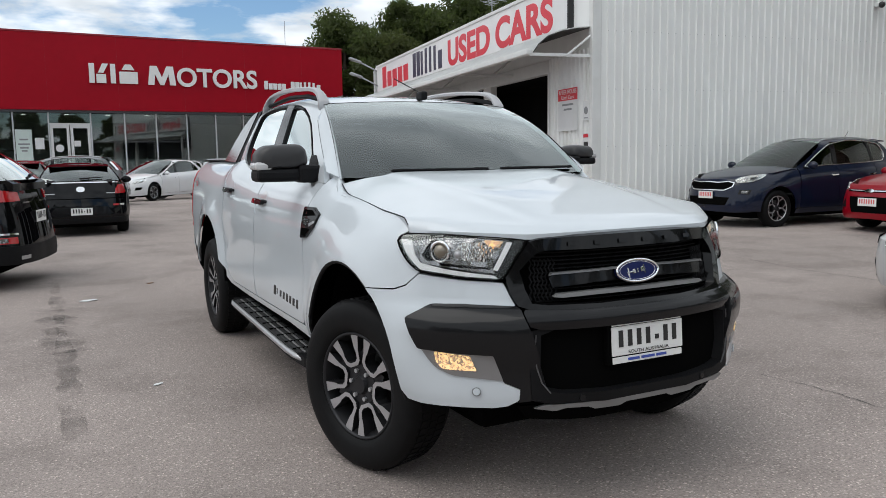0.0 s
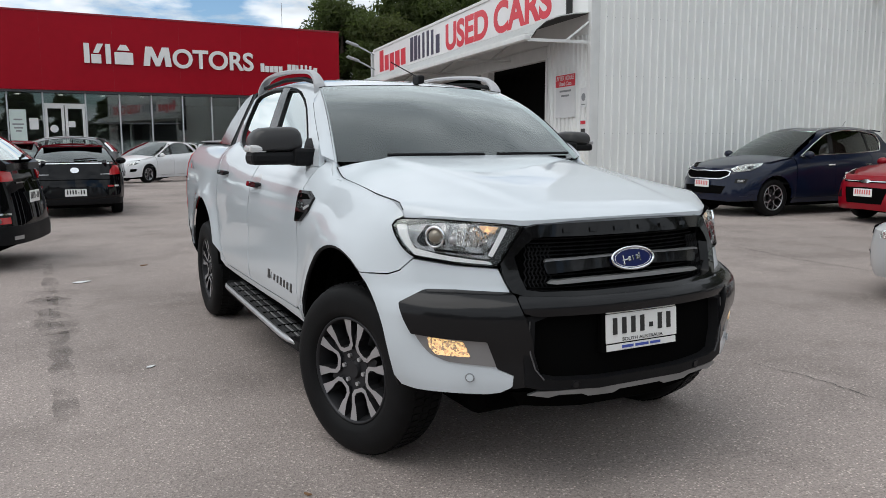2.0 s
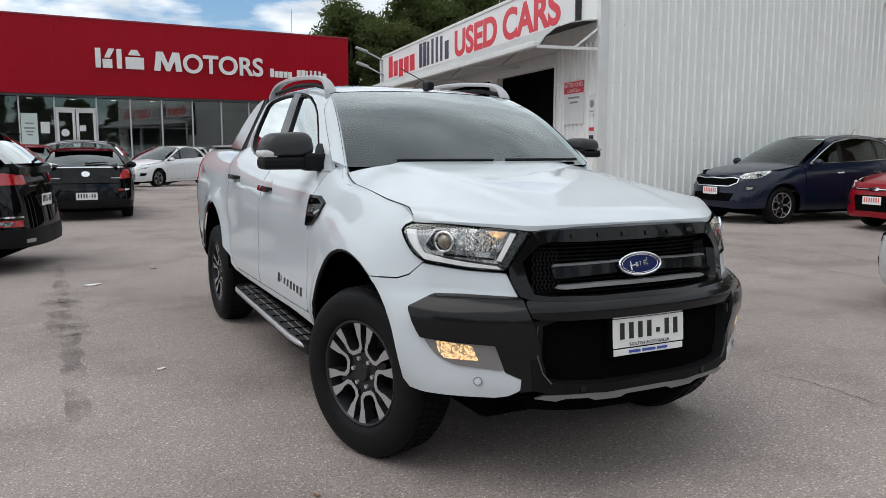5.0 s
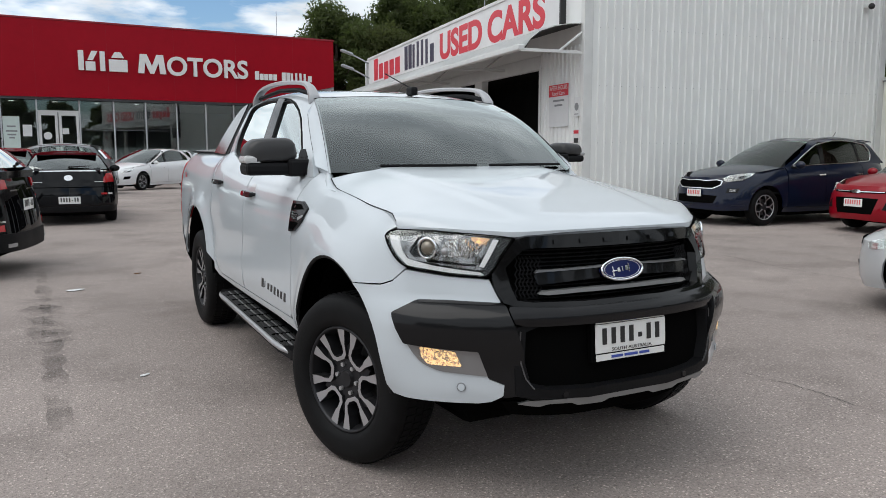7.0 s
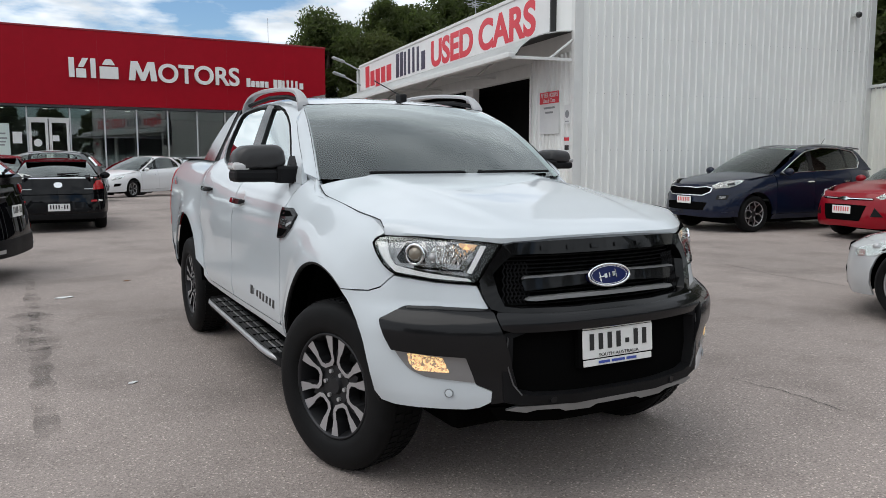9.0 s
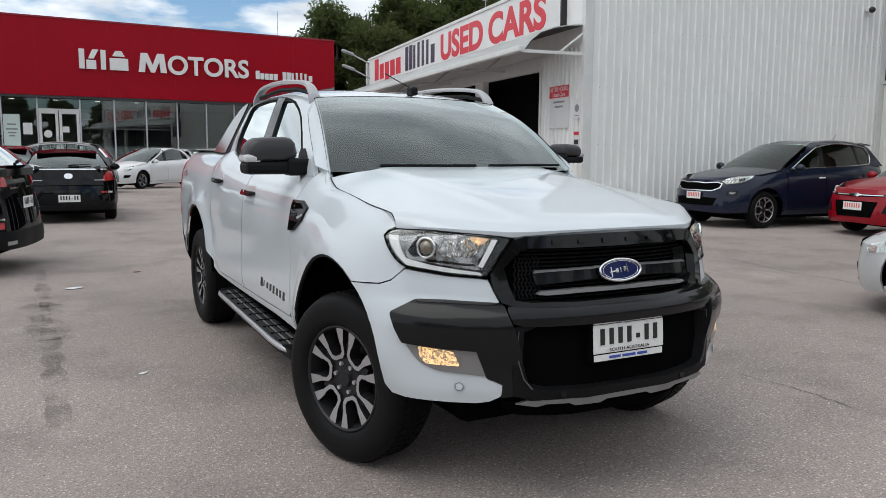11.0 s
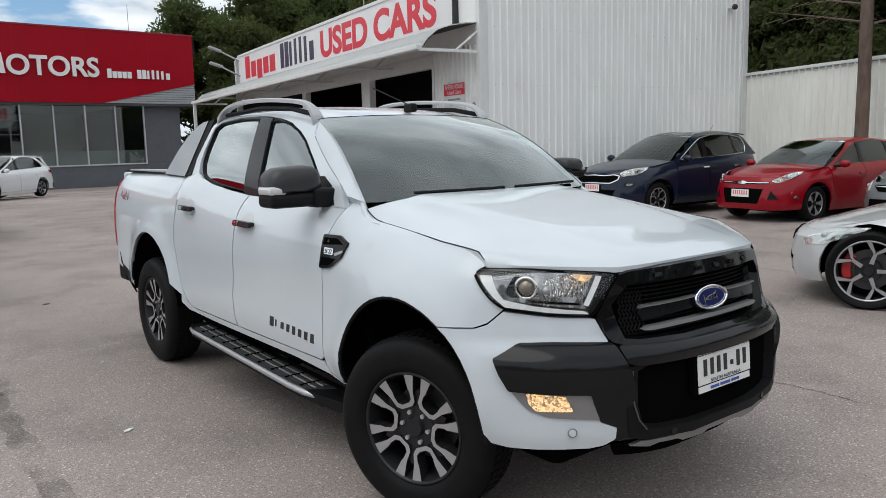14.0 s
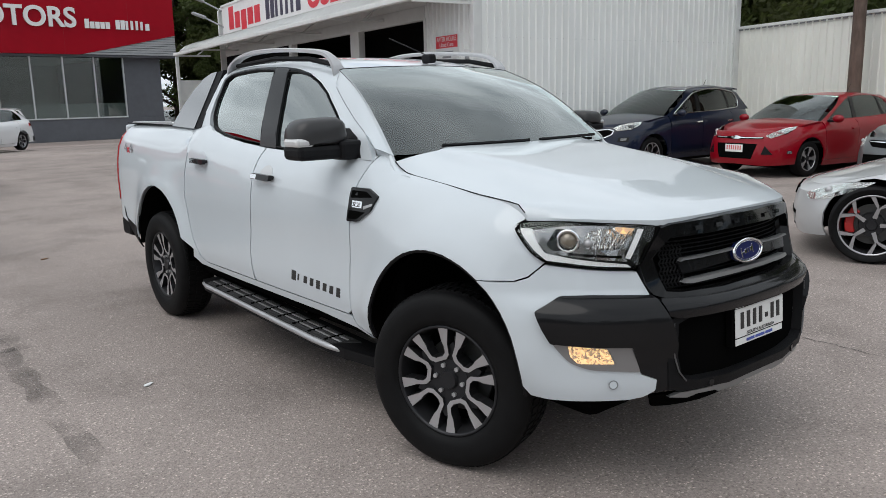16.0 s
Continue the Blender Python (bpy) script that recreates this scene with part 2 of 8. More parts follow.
def tube(bm, pts, r, seg=8, closed=False):
    """A round bar along a polyline."""
    pts = [Vector(p) for p in pts]
    k = len(pts)
    rings = []
    for i, p in enumerate(pts):
        if closed:
            d = pts[(i + 1) % k] - pts[i - 1]
        else:
            d = pts[min(i + 1, k - 1)] - pts[max(i - 1, 0)]
        q = d.to_track_quat("Z", "Y")
        rr = r[i] if isinstance(r, (list, tuple)) else r
        rings.append([bm.verts.new(p + q @ Vector((rr * math.cos(2 * math.pi * j / seg), rr * math.sin(2 * math.pi * j / seg), 0))) for j in range(seg)])
    for i in range(k if closed else k - 1):
        a, b = rings[i], rings[(i + 1) % k]
        off = 0
        if closed and i == k - 1:
            off = min(range(seg), key=lambda o: sum((a[j].co - b[(j + o) % seg].co).length for j in range(seg)))
        for j in range(seg):
            bm.faces.new((a[j], a[(j + 1) % seg], b[(j + 1 + off) % seg], b[(j + off) % seg]))
    if not closed:
        bm.faces.new(list(reversed(rings[0])))
        bm.faces.new(rings[-1])


def text_mesh(word, size, depth, material, width=None, bold=0.0):
    """Lettering in the built-in font as a mesh, standing in the xz plane, left foot at the origin, facing -y."""
    cu = bpy.data.curves.new("lettering", "FONT")
    cu.body = word
    cu.size = size
    cu.extrude = depth / 2
    cu.offset = bold * size
    ob = bpy.data.objects.new("lettering", cu)
    scene.collection.objects.link(ob)
    dg = bpy.context.evaluated_depsgraph_get()
    me = bpy.data.meshes.new_from_object(ob.evaluated_get(dg))
    bpy.data.objects.remove(ob)
    bpy.data.curves.remove(cu)
    co = np.zeros(len(me.vertices) * 3)
    me.vertices.foreach_get("co", co)
    co = co.reshape(-1, 3)
    co[:, 0] -= co[:, 0].min()
    if width:
        co[:, 0] *= width / co[:, 0].max()
    out = np.stack([co[:, 0], -co[:, 2], co[:, 1]], 1)
    me.vertices.foreach_set("co", out.ravel())
    me.materials.clear()
    me.materials.append(material)
    me.update()
    return me

# ---- the place: ground, buildings, fence ----
def ground_z(y):
    """The yard is level round the pickup and falls gently towards the showroom."""
    t = min(1.0, max(0.0, (y - 24.0) / 19.0))
    return -0.49 * t * t * (3 - 2 * t)


bm = bmesh.new()
g_x = [-400 + 80 * i for i in range(11)]
g_y = [-400, -300, -200, -100, -50, -20, 0, 12, 20] + [24 + i for i in range(20)] + [44, 60, 100, 200, 300, 400]
g_v = [[bm.verts.new((x, y, ground_z(y))) for x in g_x] for y in g_y]
for j in range(len(g_y) - 1):
    for i in range(len(g_x) - 1):
        bm.faces.new((g_v[j][i], g_v[j][i + 1], g_v[j + 1][i + 1], g_v[j + 1][i]))
tagged(part("ground", bm, M["asphalt"]), "grey worn asphalt of a sales yard with fine light stones", "ground", kind="structure")

# showroom: a frame with x along the front and y into the building
FRONT_AT = pose(14.85, 44.51, -0.49, 0, 0, 2.99) @ Matrix.Scale(1.36, 4)
L0, RE = -26.0, 0.28                     # ends of the front
show = thing("building_showroom", "glass-fronted car showroom under a long red fascia", "building", FRONT_AT, kind="structure")
# fascia
part("fascia", prism_bm([(L0, 3.47), (-3.72, 3.47), (RE, 4.33), (RE, 6.40), (L0, 6.40)], "y", 0.0, 1.2), M["red_clad"], show, "long glossy red fascia panel")
bm = bmesh.new()
for i in range(9):
    x = -22.5 + 2.6 * i
    if x < -0.5:
        box(bm, (x, -0.003, 3.45 if x < -4 else 4.4), (x + 0.006, 0.001, 6.38))
part("panel_joints", bm, mat("fascia joint", (0.24, 0.006, 0.012), 0.5), show)
part("roof_cap", box_bm((L0, -0.03, 6.40), (RE + 0.03, 1.3, 6.47), 0.01), mat("cap red", (0.26, 0.01, 0.02), 0.5), show)
part("roof", box_bm((L0, 1.2, 3.6), (RE, 14, 6.2)), M["grey_wall"], show)
slat_h = [3.48 + 0.098 * i for i in range(9)]
for z in slat_h:
    x0 = -3.72 + max(0.0, (z - 3.47)) / 0.86 * 4.0 + 0.05
    if x0 < RE - 0.2:
        part("slat", prism_bm([(x0, z), (RE, z), (RE, z + 0.08), (min(x0 + 0.34, RE - 0.02), z + 0.08)], "y", 0.02, 0.10), M["grey_slat"], show)
part("slat_backing", prism_bm([(-3.72, 3.47), (RE, 3.47), (RE, 4.33)], "y", 0.11, 0.16), M["grey_wall"], show)
part("soffit", box_bm((L0, 0.1, 3.39), (RE, 1.25, 3.465)), M["grey_wall"], show)
# dado, end wall, glass line
GY = 0.55
part("dado_wall", box_bm((-7.3, GY - 0.06, 0), (-0.27, GY + 0.2, 0.90), 0.01), M["grey_wall"], show)
part("dado_wall", box_bm((L0, GY - 0.06, 0), (-12.25, GY + 0.2, 0.30), 0.01), M["grey_wall"], show)
part("dado_wall", box_bm((-10.60, GY - 0.06, 0), (-7.3, GY + 0.2, 0.30), 0.01), M["grey_wall"], show)
part("window_sill", box_bm((-7.3, GY - 0.1, 0.90), (-1.92, GY + 0.1, 0.955), 0.008), M["alu"], show)
part("end_wall", box_bm((-1.87, GY, 0.90), (-0.27, GY + 12, 3.47)), M["grey_wall"], show)
mull = [-12.1, -10.56, -9.27, -8.02, -6.76, -5.53, -4.31, -3.09, -1.89]
mull = [-22.2, -20.95, -19.7, -18.45, -17.2, -15.9, -14.6, -13.35] + mull
for x in mull:
    part("mullion", box_bm((x - 0.028, GY - 0.05, 0.2 if x < -7.2 else 0.9), (x + 0.028, GY + 0.07, 3.47), 0.004), M["alu"], show)
for a, b in zip(mull[:-1], mull[1:]):
    zb = 0.30 if b < -6.9 else 0.95
    if abs(a + 12.1) < 0.01:
        part("pane", box_bm((a + 0.03, GY, 2.98), (b - 0.03, GY + 0.012, 3.45)), M["shop_glass"], show).visible_shadow = False
        continue
    part("pane", box_bm((a + 0.03, GY, zb), (b - 0.03, GY + 0.012, 3.45)), M["shop_glass"], show).visible_shadow = False
    if -10.9 < a < -7.5:
        part("transom", box_bm((a + 0.03, GY - 0.02, 2.21), (b - 0.03, GY + 0.03, 2.235)), M["grey_wall"], show)
    if a > -10.9:
        part("frosted_band", box_bm((a + 0.03, GY + 0.02, zb), (b - 0.03, GY + 0.024, 1.52)), M["frost"], show)
# double door
for s, x0, x1 in ((0, -12.06, -11.37), (1, -11.33, -10.60)):
    d = part("door", box_bm((x0, GY - 0.02, 0.02), (x0 + 0.10, GY + 0.05, 2.92), 0.004), M["trim_white"], show, "white framed glass door, closed")
    part("stile", box_bm((x1 - 0.10, GY - 0.02, 0.02), (x1, GY + 0.05, 2.92), 0.004), M["trim_white"], d)
    part("rail", box_bm((x0 + 0.1, GY - 0.02, 2.78), (x1 - 0.1, GY + 0.05, 2.92), 0.004), M["trim_white"], d)
    part("rail", box_bm((x0 + 0.1, GY - 0.02, 0.02), (x1 - 0.1, GY + 0.05, 0.25), 0.004), M["trim_white"], d)
    part("pane", box_bm((x0 + 0.1, GY, 0.25), (x1 - 0.1, GY + 0.01, 2.78)), M["shop_glass"], d).visible_shadow = False
    bm = bmesh.new()
    cyl(bm, ((x1 - 0.05 if s == 0 else x0 + 0.05), GY - 0.07, 1.0), ((x1 - 0.05 if s == 0 else x0 + 0.05), GY - 0.07, 1.9), 0.018)
    part("handle", bm, M["alu"], d)
part("door_head", box_bm((-12.1, GY - 0.03, 2.92), (-10.56, GY + 0.06, 2.98)), M["trim_white"], show)
bm = bmesh.new()
cyl(bm, (-11.75, GY - 0.012, 1.98), (-11.75, GY - 0.004, 1.98), 0.15, seg=24)
part("door_sticker", bm, M["paper"], show, "round white sticker")
part("door_notice", box_bm((-11.22, GY - 0.012, 2.05), (-10.98, GY - 0.004, 2.28)), M["paper"], show)
part("window_notice", box_bm((-12.62, GY - 0.012, 1.95), (-12.3, GY - 0.004, 2.4)), M["paper"], show)
pst = part("poster", box_bm((-13.3, GY - 0.014, 1.1), (-12.72, GY - 0.006, 2.72)), M["poster"], show, "pale green poster in the window")
for i, (w, z) in enumerate(((0.3, 2.3), (0.4, 2.12), (0.3, 1.98), (0.2, 1.86))):
    part("printed_line", box_bm((-13.01 - w / 2, GY - 0.018, z), (-13.01 + w / 2, GY - 0.015, z + 0.06)), M["bar_grey"], pst)
# room behind the glass
part("interior_floor", box_bm((L0, GY + 0.2, 0.0), (-2.0, GY + 9, 0.05)), M["showroom_floor"], show)
part("interior_wall", box_bm((L0, GY + 9, 0.0), (-0.6, GY + 9.2, 3.47)), M["showroom"], show)
part("interior_ceiling", box_bm((L0, GY + 0.1, 3.41), (-2.0, GY + 9, 3.46)), M["showroom"], show)
bm = bmesh.new()
for i in range(5):
    for j in range(1):
        cyl(bm, (-14.5 + i * 1.6, GY + 1.6 + j * 2.4, 3.395), (-14.5 + i * 1.6, GY + 1.6 + j * 2.4, 3.408), 0.10, seg=14)
part("downlight", bm, glow("downlight", (1, 0.97, 0.9), 2.5), show)
for i, (x, w, h, c) in enumerate(((-9.0, 1.6, 0.9, "showroom"), (-6.2, 1.0, 1.15, "room_shade"), (-4.2, 1.5, 1.0, "paper"), (-3.0, 0.5, 1.3, "room_shade"))):
    tagged(part("showroom_desk", box_bm((x, GY + 2.2, 0.05), (x + w, GY + 2.9, h), 0.02), M[c]), "plain desk standing inside the showroom", "desk").matrix_basis = FRONT_AT
# raised lettering: brand and owner as plain blocks, the common word in letters
def blocks(owner, spans, z, h, y0, y1, material, name="letter_block"):
    for x, w, k in spans:
        part(name, box_bm((x, y0, z), (x + w, y1, z + h * k), 0.008), material, owner)

sg = thing("fascia_lettering", "raised white lettering fixed to the red fascia", "sign", FRONT_AT)
kx = lambda wx: (wx - 10.38) / 0.9986
blocks(sg, [(kx(-0.17), 0.20, 1), (kx(-0.17) + 0.26, 0.36, 0.46), (kx(0.62), 0.19, 1), (kx(0.95), 0.70, 0.62)], 4.55, 0.77, -0.10, -0.02, M["letter_white"])
part("letter_block", prism_bm([(kx(0.16), 4.96), (kx(0.36), 4.96), (kx(0.55), 5.32), (kx(0.33), 5.32)], "y", -0.10, -0.02), M["letter_white"], sg)
part("letter_block", prism_bm([(kx(1.05), 5.1), (kx(1.53), 5.1), (kx(1.40), 5.32), (kx(1.18), 5.32)], "y", -0.10, -0.02), M["letter_white"], sg)
ob = new("letters", text_mesh("OTORS", 1.06, 0.08, M["letter_white"], 3.40, 0.022))
ob.parent = sg
ob.matrix_basis = pose(kx(2.04) + 1.16, -0.06, 4.53)
mx_ = kx(2.04)
part("letters", prism_bm([(mx_ + a, 4.54 + b) for a, b in ((0, 0), (0.10, 0.77), (0.36, 0.77), (0.555, 0.30), (0.75, 0.77), (1.01, 0.77), (1.11, 0), (0.87, 0), (0.82, 0.44), (0.63, 0.0), (0.48, 0.0), (0.29, 0.44), (0.24, 0))], "y", -0.10, -0.02), M["letter_white"], sg)
xs = kx(6.92)
for i, k in enumerate((1, .72, .72, .72, .72, 0, 1, 1, .95, 1, 1, .95, .72)):
    if k:
        part("letter_block", box_bm((xs + i * 0.205, -0.07, 4.50), (xs + i * 0.205 + (0.17 if i not in (8, 9, 10, 11) else 0.10), -0.02, 4.50 + 0.37 * k), 0.006), M["letter_white"], sg)
bm = bmesh.new()
cyl(bm, (-1.9, 1.5, 6.3), (-1.9, 1.5, 7.8), 0.012, seg=6)
tagged(part("roof_mast", bm, M["galv"]), "thin mast on the showroom roof", "mast").matrix_basis = FRONT_AT

# used-car shed: x along the front gable wall, y along the sign wall
SHED = pose(8.0, 9.77, 0, 0, 0, -8.0)
shed = thing("building_shed", "white ribbed steel shed with a roller-door opening", "building", SHED, kind="structure")


def ribbed(name, length, z0, z1, pitch, depth, material, owner, m, thick=0.03, label=""):
    """Ribbed sheet from x = 0 to length, facing -y."""
    prof, x = [], 0.0
    while x < length - 0.001:
        for dx, dy in ((0, 0), (pitch * 0.70, 0), (pitch * 0.76, -depth), (pitch * 0.94, -depth)):
            if x + dx < length:
                prof.append((x + dx, dy))
        x += pitch
    prof.append((length, 0))
    bm = bmesh.new()
    lo = [bm.verts.new(m @ Vector((px, py, z0))) for px, py in prof]
    hi = [bm.verts.new(m @ Vector((px, py, z1))) for px, py in prof]
    lo2 = [bm.verts.new(m @ Vector((px, py + thick, z0))) for px, py in prof]
    hi2 = [bm.verts.new(m @ Vector((px, py + thick, z1))) for px, py in prof]
    for i in range(len(prof) - 1):
        bm.faces.new((lo[i], lo[i + 1], hi[i + 1], hi[i]))
        bm.faces.new((lo2[i + 1], lo2[i], hi2[i], hi2[i + 1]))
        bm.faces.new((hi[i], hi[i + 1], hi2[i + 1], hi2[i]))
    bm.faces.new((lo[0], hi[0], hi2[0], lo2[0]))
    bm.faces.new((lo[-1], lo2[-1], hi2[-1], hi[-1]))
    return part(name, bm, material, owner, label)


ID = Matrix()
TURN = pose(0, 0, 0, 0, 0, -90)          # a sheet along +x turned to run along -y ... used with an offset
GW, GH, SL = 8.0, 7.5, 17.3              # gable width, gable height, sign wall length
ribbed("wall_gable", GW, 0, GH, 0.178, 0.032, M["steel_sheet"], shed, ID, label="white ribbed steel sheet wall")
side = lambda s0: Matrix.Translation((0, s0, 0)) @ Matrix.Rotation(radians(-90), 4, "Z")
ribbed("wall_side", 1.95, 0, 3.55, 0.178, 0.032, M["steel_sheet"], shed, side(1.95))
part("wall_side_upper", box_bm((0.0, 0.0, 3.5), (0.12, SL, 5.0)), M["steel_sheet"], shed)
part("corner_flashing", box_bm((-0.045, -0.045, 0), (0.16, 0.10, GH), 0.006), M["trim_white"], shed)
part("corner_flashing", box_bm((GW - 0.12, -0.045, 0), (GW + 0.05, 0.3, GH), 0.006), M["trim_white"], shed)
part("wall_far_side", box_bm((GW, 0, -0.3), (GW + 0.1, 18, 5.1)), M["steel_sheet"], shed)
part("wall_back", box_bm((0, 18, -0.3), (GW, 18.1, 5.0)), M["steel_sheet"], shed)
part("roof", prism_bm([(0.0, 5.0), (0.0, 5.08), (4.0, 5.34), (GW, 5.08), (GW, 5.0)], "y", 0.1, 18), M["steel_sheet"], shed)
# openings along the side: posts, and near-black linings that paint the interior's shade
part("post", box_bm((0.0, 5.40, 0), (0.18, 5.92, 3.5), 0.01), M["trim_white"], shed)
part("post", box_bm((0.0, 10.2, 0), (0.18, 10.5, 3.5), 0.01), M["trim_white"], shed)
part("lintel", box_bm((-0.02, 1.95, 3.22), (0.16, SL, 3.52), 0.008), M["trim_white"], shed)
part("door_jamb", box_bm((-0.03, 1.90, 0), (0.12, 1.99, 3.24), 0.006), M["trim_white"], shed)
# these near-black sheets put the shed's inner shade into colour
part("wall_side", box_bm((0.02, 10.5, -0.3), (0.1, SL, 3.3)), M["room_shade"], shed)
part("shade_lining", box_bm((3.0, 0.3, 0.0), (3.1, 17.8, 3.6)), M["room_shade"], shed)
part("shade_ceiling", box_bm((0.14, 0.2, 3.56), (GW, 17.8, 3.62)), M["room_shade"], shed)
part("shade_lining", box_bm((0.14, 17.6, 0.0), (3.0, 17.7, 3.6)), M["room_shade"], shed)
part("shade_lining", box_bm((0.14, 0.25, 0.0), (3.0, 0.29, 3.6)), M["room_shade"], shed)
bm = bmesh.new()
for z in (0.42, 1.55, 2.71, 3.87, 5.03, 6.2):
    for i in range(int(GW / 0.178)):
        x = 0.178 * i + 0.178 * 0.85
        cyl(bm, (x, -0.037, z), (x, -0.03, z), 0.007, seg=6)
part("screws", bm, M["galv"], shed)
# sign board over the awning
sb = thing("shed_sign", "long white sign board with red and dark lettering above the awning", "sign", SHED)
part("board", box_bm((-0.10, 0.88, 3.98), (-0.01, 17.15, 5.02), 0.006), M["white_sign"], sb)
part("top_rail", box_bm((-0.13, 0.84, 5.02), (0.02, 17.2, 5.10), 0.006), M["trim_white"], sb)
part("end_rail", box_bm((-0.13, 0.82, 3.95), (0.02, 0.88, 5.05), 0.006), M["bar_black"], sb)


def on_side(me, s, z, owner, name="letters"):
    o = new(name, me)
    o.parent = owner
    o.matrix_basis = Matrix.Translation((-0.104, s, z)) @ Matrix.Rotation(radians(-90), 4, "Z")
    return o


on_side(text_mesh("USED", 1.02, 0.008, M["letter_red"], 3.30, 0.036), 8.48, 4.14, sb)
on_side(text_mesh("CARS", 1.02, 0.008, M["letter_red"], 3.22, 0.036), 4.80, 4.14, sb)
for s0, s1, n, ks, mm in ((16.25, 12.55, 5, (1, .7, .7, .7, .7), "letter_red"), (12.13, 8.95, 7, (1, 1, .95, 1, 1, .95, .7), "letter_dark")):
    st = (s0 - s1) / n
    for i, k in enumerate(ks):
        w = st * (0.78 if n == 5 or i in (0, 1, 6) else 0.48)
        low = 0.18 if (n == 5 and i == 2) else 0.0
        part("letter_block", box_bm((-0.108, s0 - st * i - w, 4.14 - low), (-0.100, s0 - st * i, 4.14 + 0.80 * k)), M[mm], sb)
# bull-nosed awning
prof = [(0.0, 3.96), (-0.35, 3.93), (-0.68, 3.87), (-0.98, 3.75), (-1.2, 3.58), (-1.33, 3.40)]
aw = thing("awning", "bull-nosed white steel awning along the shed, shade coloured in beneath", "awning", SHED)
bm = bmesh.new()
r0 = [bm.verts.new((x, 0.05, z)) for x, z in prof]
r1 = [bm.verts.new((x, 19.6, z)) for x, z in prof]
for i in range(len(prof) - 1):
    bm.faces.new((r0[i], r1[i], r1[i + 1], r0[i + 1]))
bmesh.ops.solidify(bm, geom=bm.faces[:], thickness=0.012)
part("sheet", bm, M["trim_white"], aw, smooth=False)
# a second, darker sheet puts the shade beneath the awning into colour
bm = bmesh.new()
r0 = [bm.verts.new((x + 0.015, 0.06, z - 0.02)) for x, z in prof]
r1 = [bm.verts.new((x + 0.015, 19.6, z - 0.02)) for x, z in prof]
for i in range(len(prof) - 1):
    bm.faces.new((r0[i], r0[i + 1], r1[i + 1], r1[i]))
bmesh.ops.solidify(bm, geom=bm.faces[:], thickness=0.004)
part("underside", bm, M["awning_shade"], aw)
bm = bmesh.new()
box(bm, (-1.47, 0.03, 3.36), (-1.33, 19.6, 3.47), 0.02)
part("gutter", bm, M["trim_white"], aw)
for s in (0.04, 3.9, 7.8, 11.7, 15.6, 19.5):
    part("bracket_bar", box_bm((-1.4, s, 3.34), (0.0, s + 0.05, 3.40), 0.004), M["trim_white"], aw)
    bm = bmesh.new()
    tube(bm, [(-0.55, s + 0.025, 3.38), (-0.02, s + 0.025, 3.78)], 0.026, 8)
    part("brace", bm, M["trim_white"], aw)
for s in (19.5,):
    part("post", box_bm((-1.42, s - 0.08, -0.3), (-1.30, s + 0.04, 3.38), 0.008), M["trim_white"], aw)
part("side_screen", box_bm((-1.3, 19.48, -0.3), (0.1, 19.53, 2.4)), M["trim_white"], aw)

# notices on the shed wall by the door
nb = thing("notice_board", "white notice board with a red heading on the shed wall", "sign", SHED)
part("board", box_bm((-0.060, 0.54, 1.90), (-0.036, 1.40, 2.80)), M["paper"], nb)
part("heading", box_bm((-0.066, 0.54, 2.55), (-0.061, 1.40, 2.80)), M["letter_red"], nb, "red heading with white letters")


def on_board(word, size, s, z, w, material):
    o = new("letters", text_mesh(word, size, 0.003, material, w))
    o.parent = nb
    o.matrix_basis = Matrix.Translation((-0.068, s, z)) @ Matrix.Rotation(radians(-90), 4, "Z")


on_board("AFTER HOURS", 0.135, 1.36, 2.685, 0.78, M["paper"])
on_board("Used Cars", 0.12, 1.24, 2.575, 0.55, M["paper"])
for w, z in ((0.5, 2.44), (0.35, 2.34)):
    part("printed_line", box_bm((-0.063, 0.97 - w / 2, z), (-0.0605, 0.97 + w / 2, z + 0.04)), M["bar_grey"], nb)
for z0, z1, sty in ((2.09, 2.48, 0), (1.41, 1.83, 1)):
    sn = thing("small_notice", "small white notice with dark print on the shed wall", "sign", SHED)
    part("sheet", box_bm((-0.060, 0.06, z0), (-0.036, 0.30, z1)), M["paper"], sn)
    if sty == 0:
        bm = bmesh.new()
        cyl(bm, (-0.064, 0.18, z0 + 0.2), (-0.0605, 0.18, z0 + 0.2), 0.08, seg=20)
        part("roundel", bm, M["bar_grey"], sn)
    else:
        part("heading", box_bm((-0.064, 0.08, z1 - 0.09), (-0.0605, 0.28, z1 - 0.02)), M["letter_red"], sn)
        part("printed_line", box_bm((-0.064, 0.09, z0 + 0.14), (-0.0605, 0.26, z0 + 0.24)), M["bar_black"], sn)
    part("printed_line", box_bm((-0.064, 0.10, z0 + 0.04), (-0.0605, 0.26, z0 + 0.06)), M["bar_grey"], sn)
bm = bmesh.new()
cyl(bm, (-0.45, 0.2, 0), (-0.45, 0.2, 1.15), 0.07, seg=16)
tagged(part("bollard", bm, M["yellow"]), "yellow steel bollard beside the shed corner", "bollard").matrix_basis = SHED
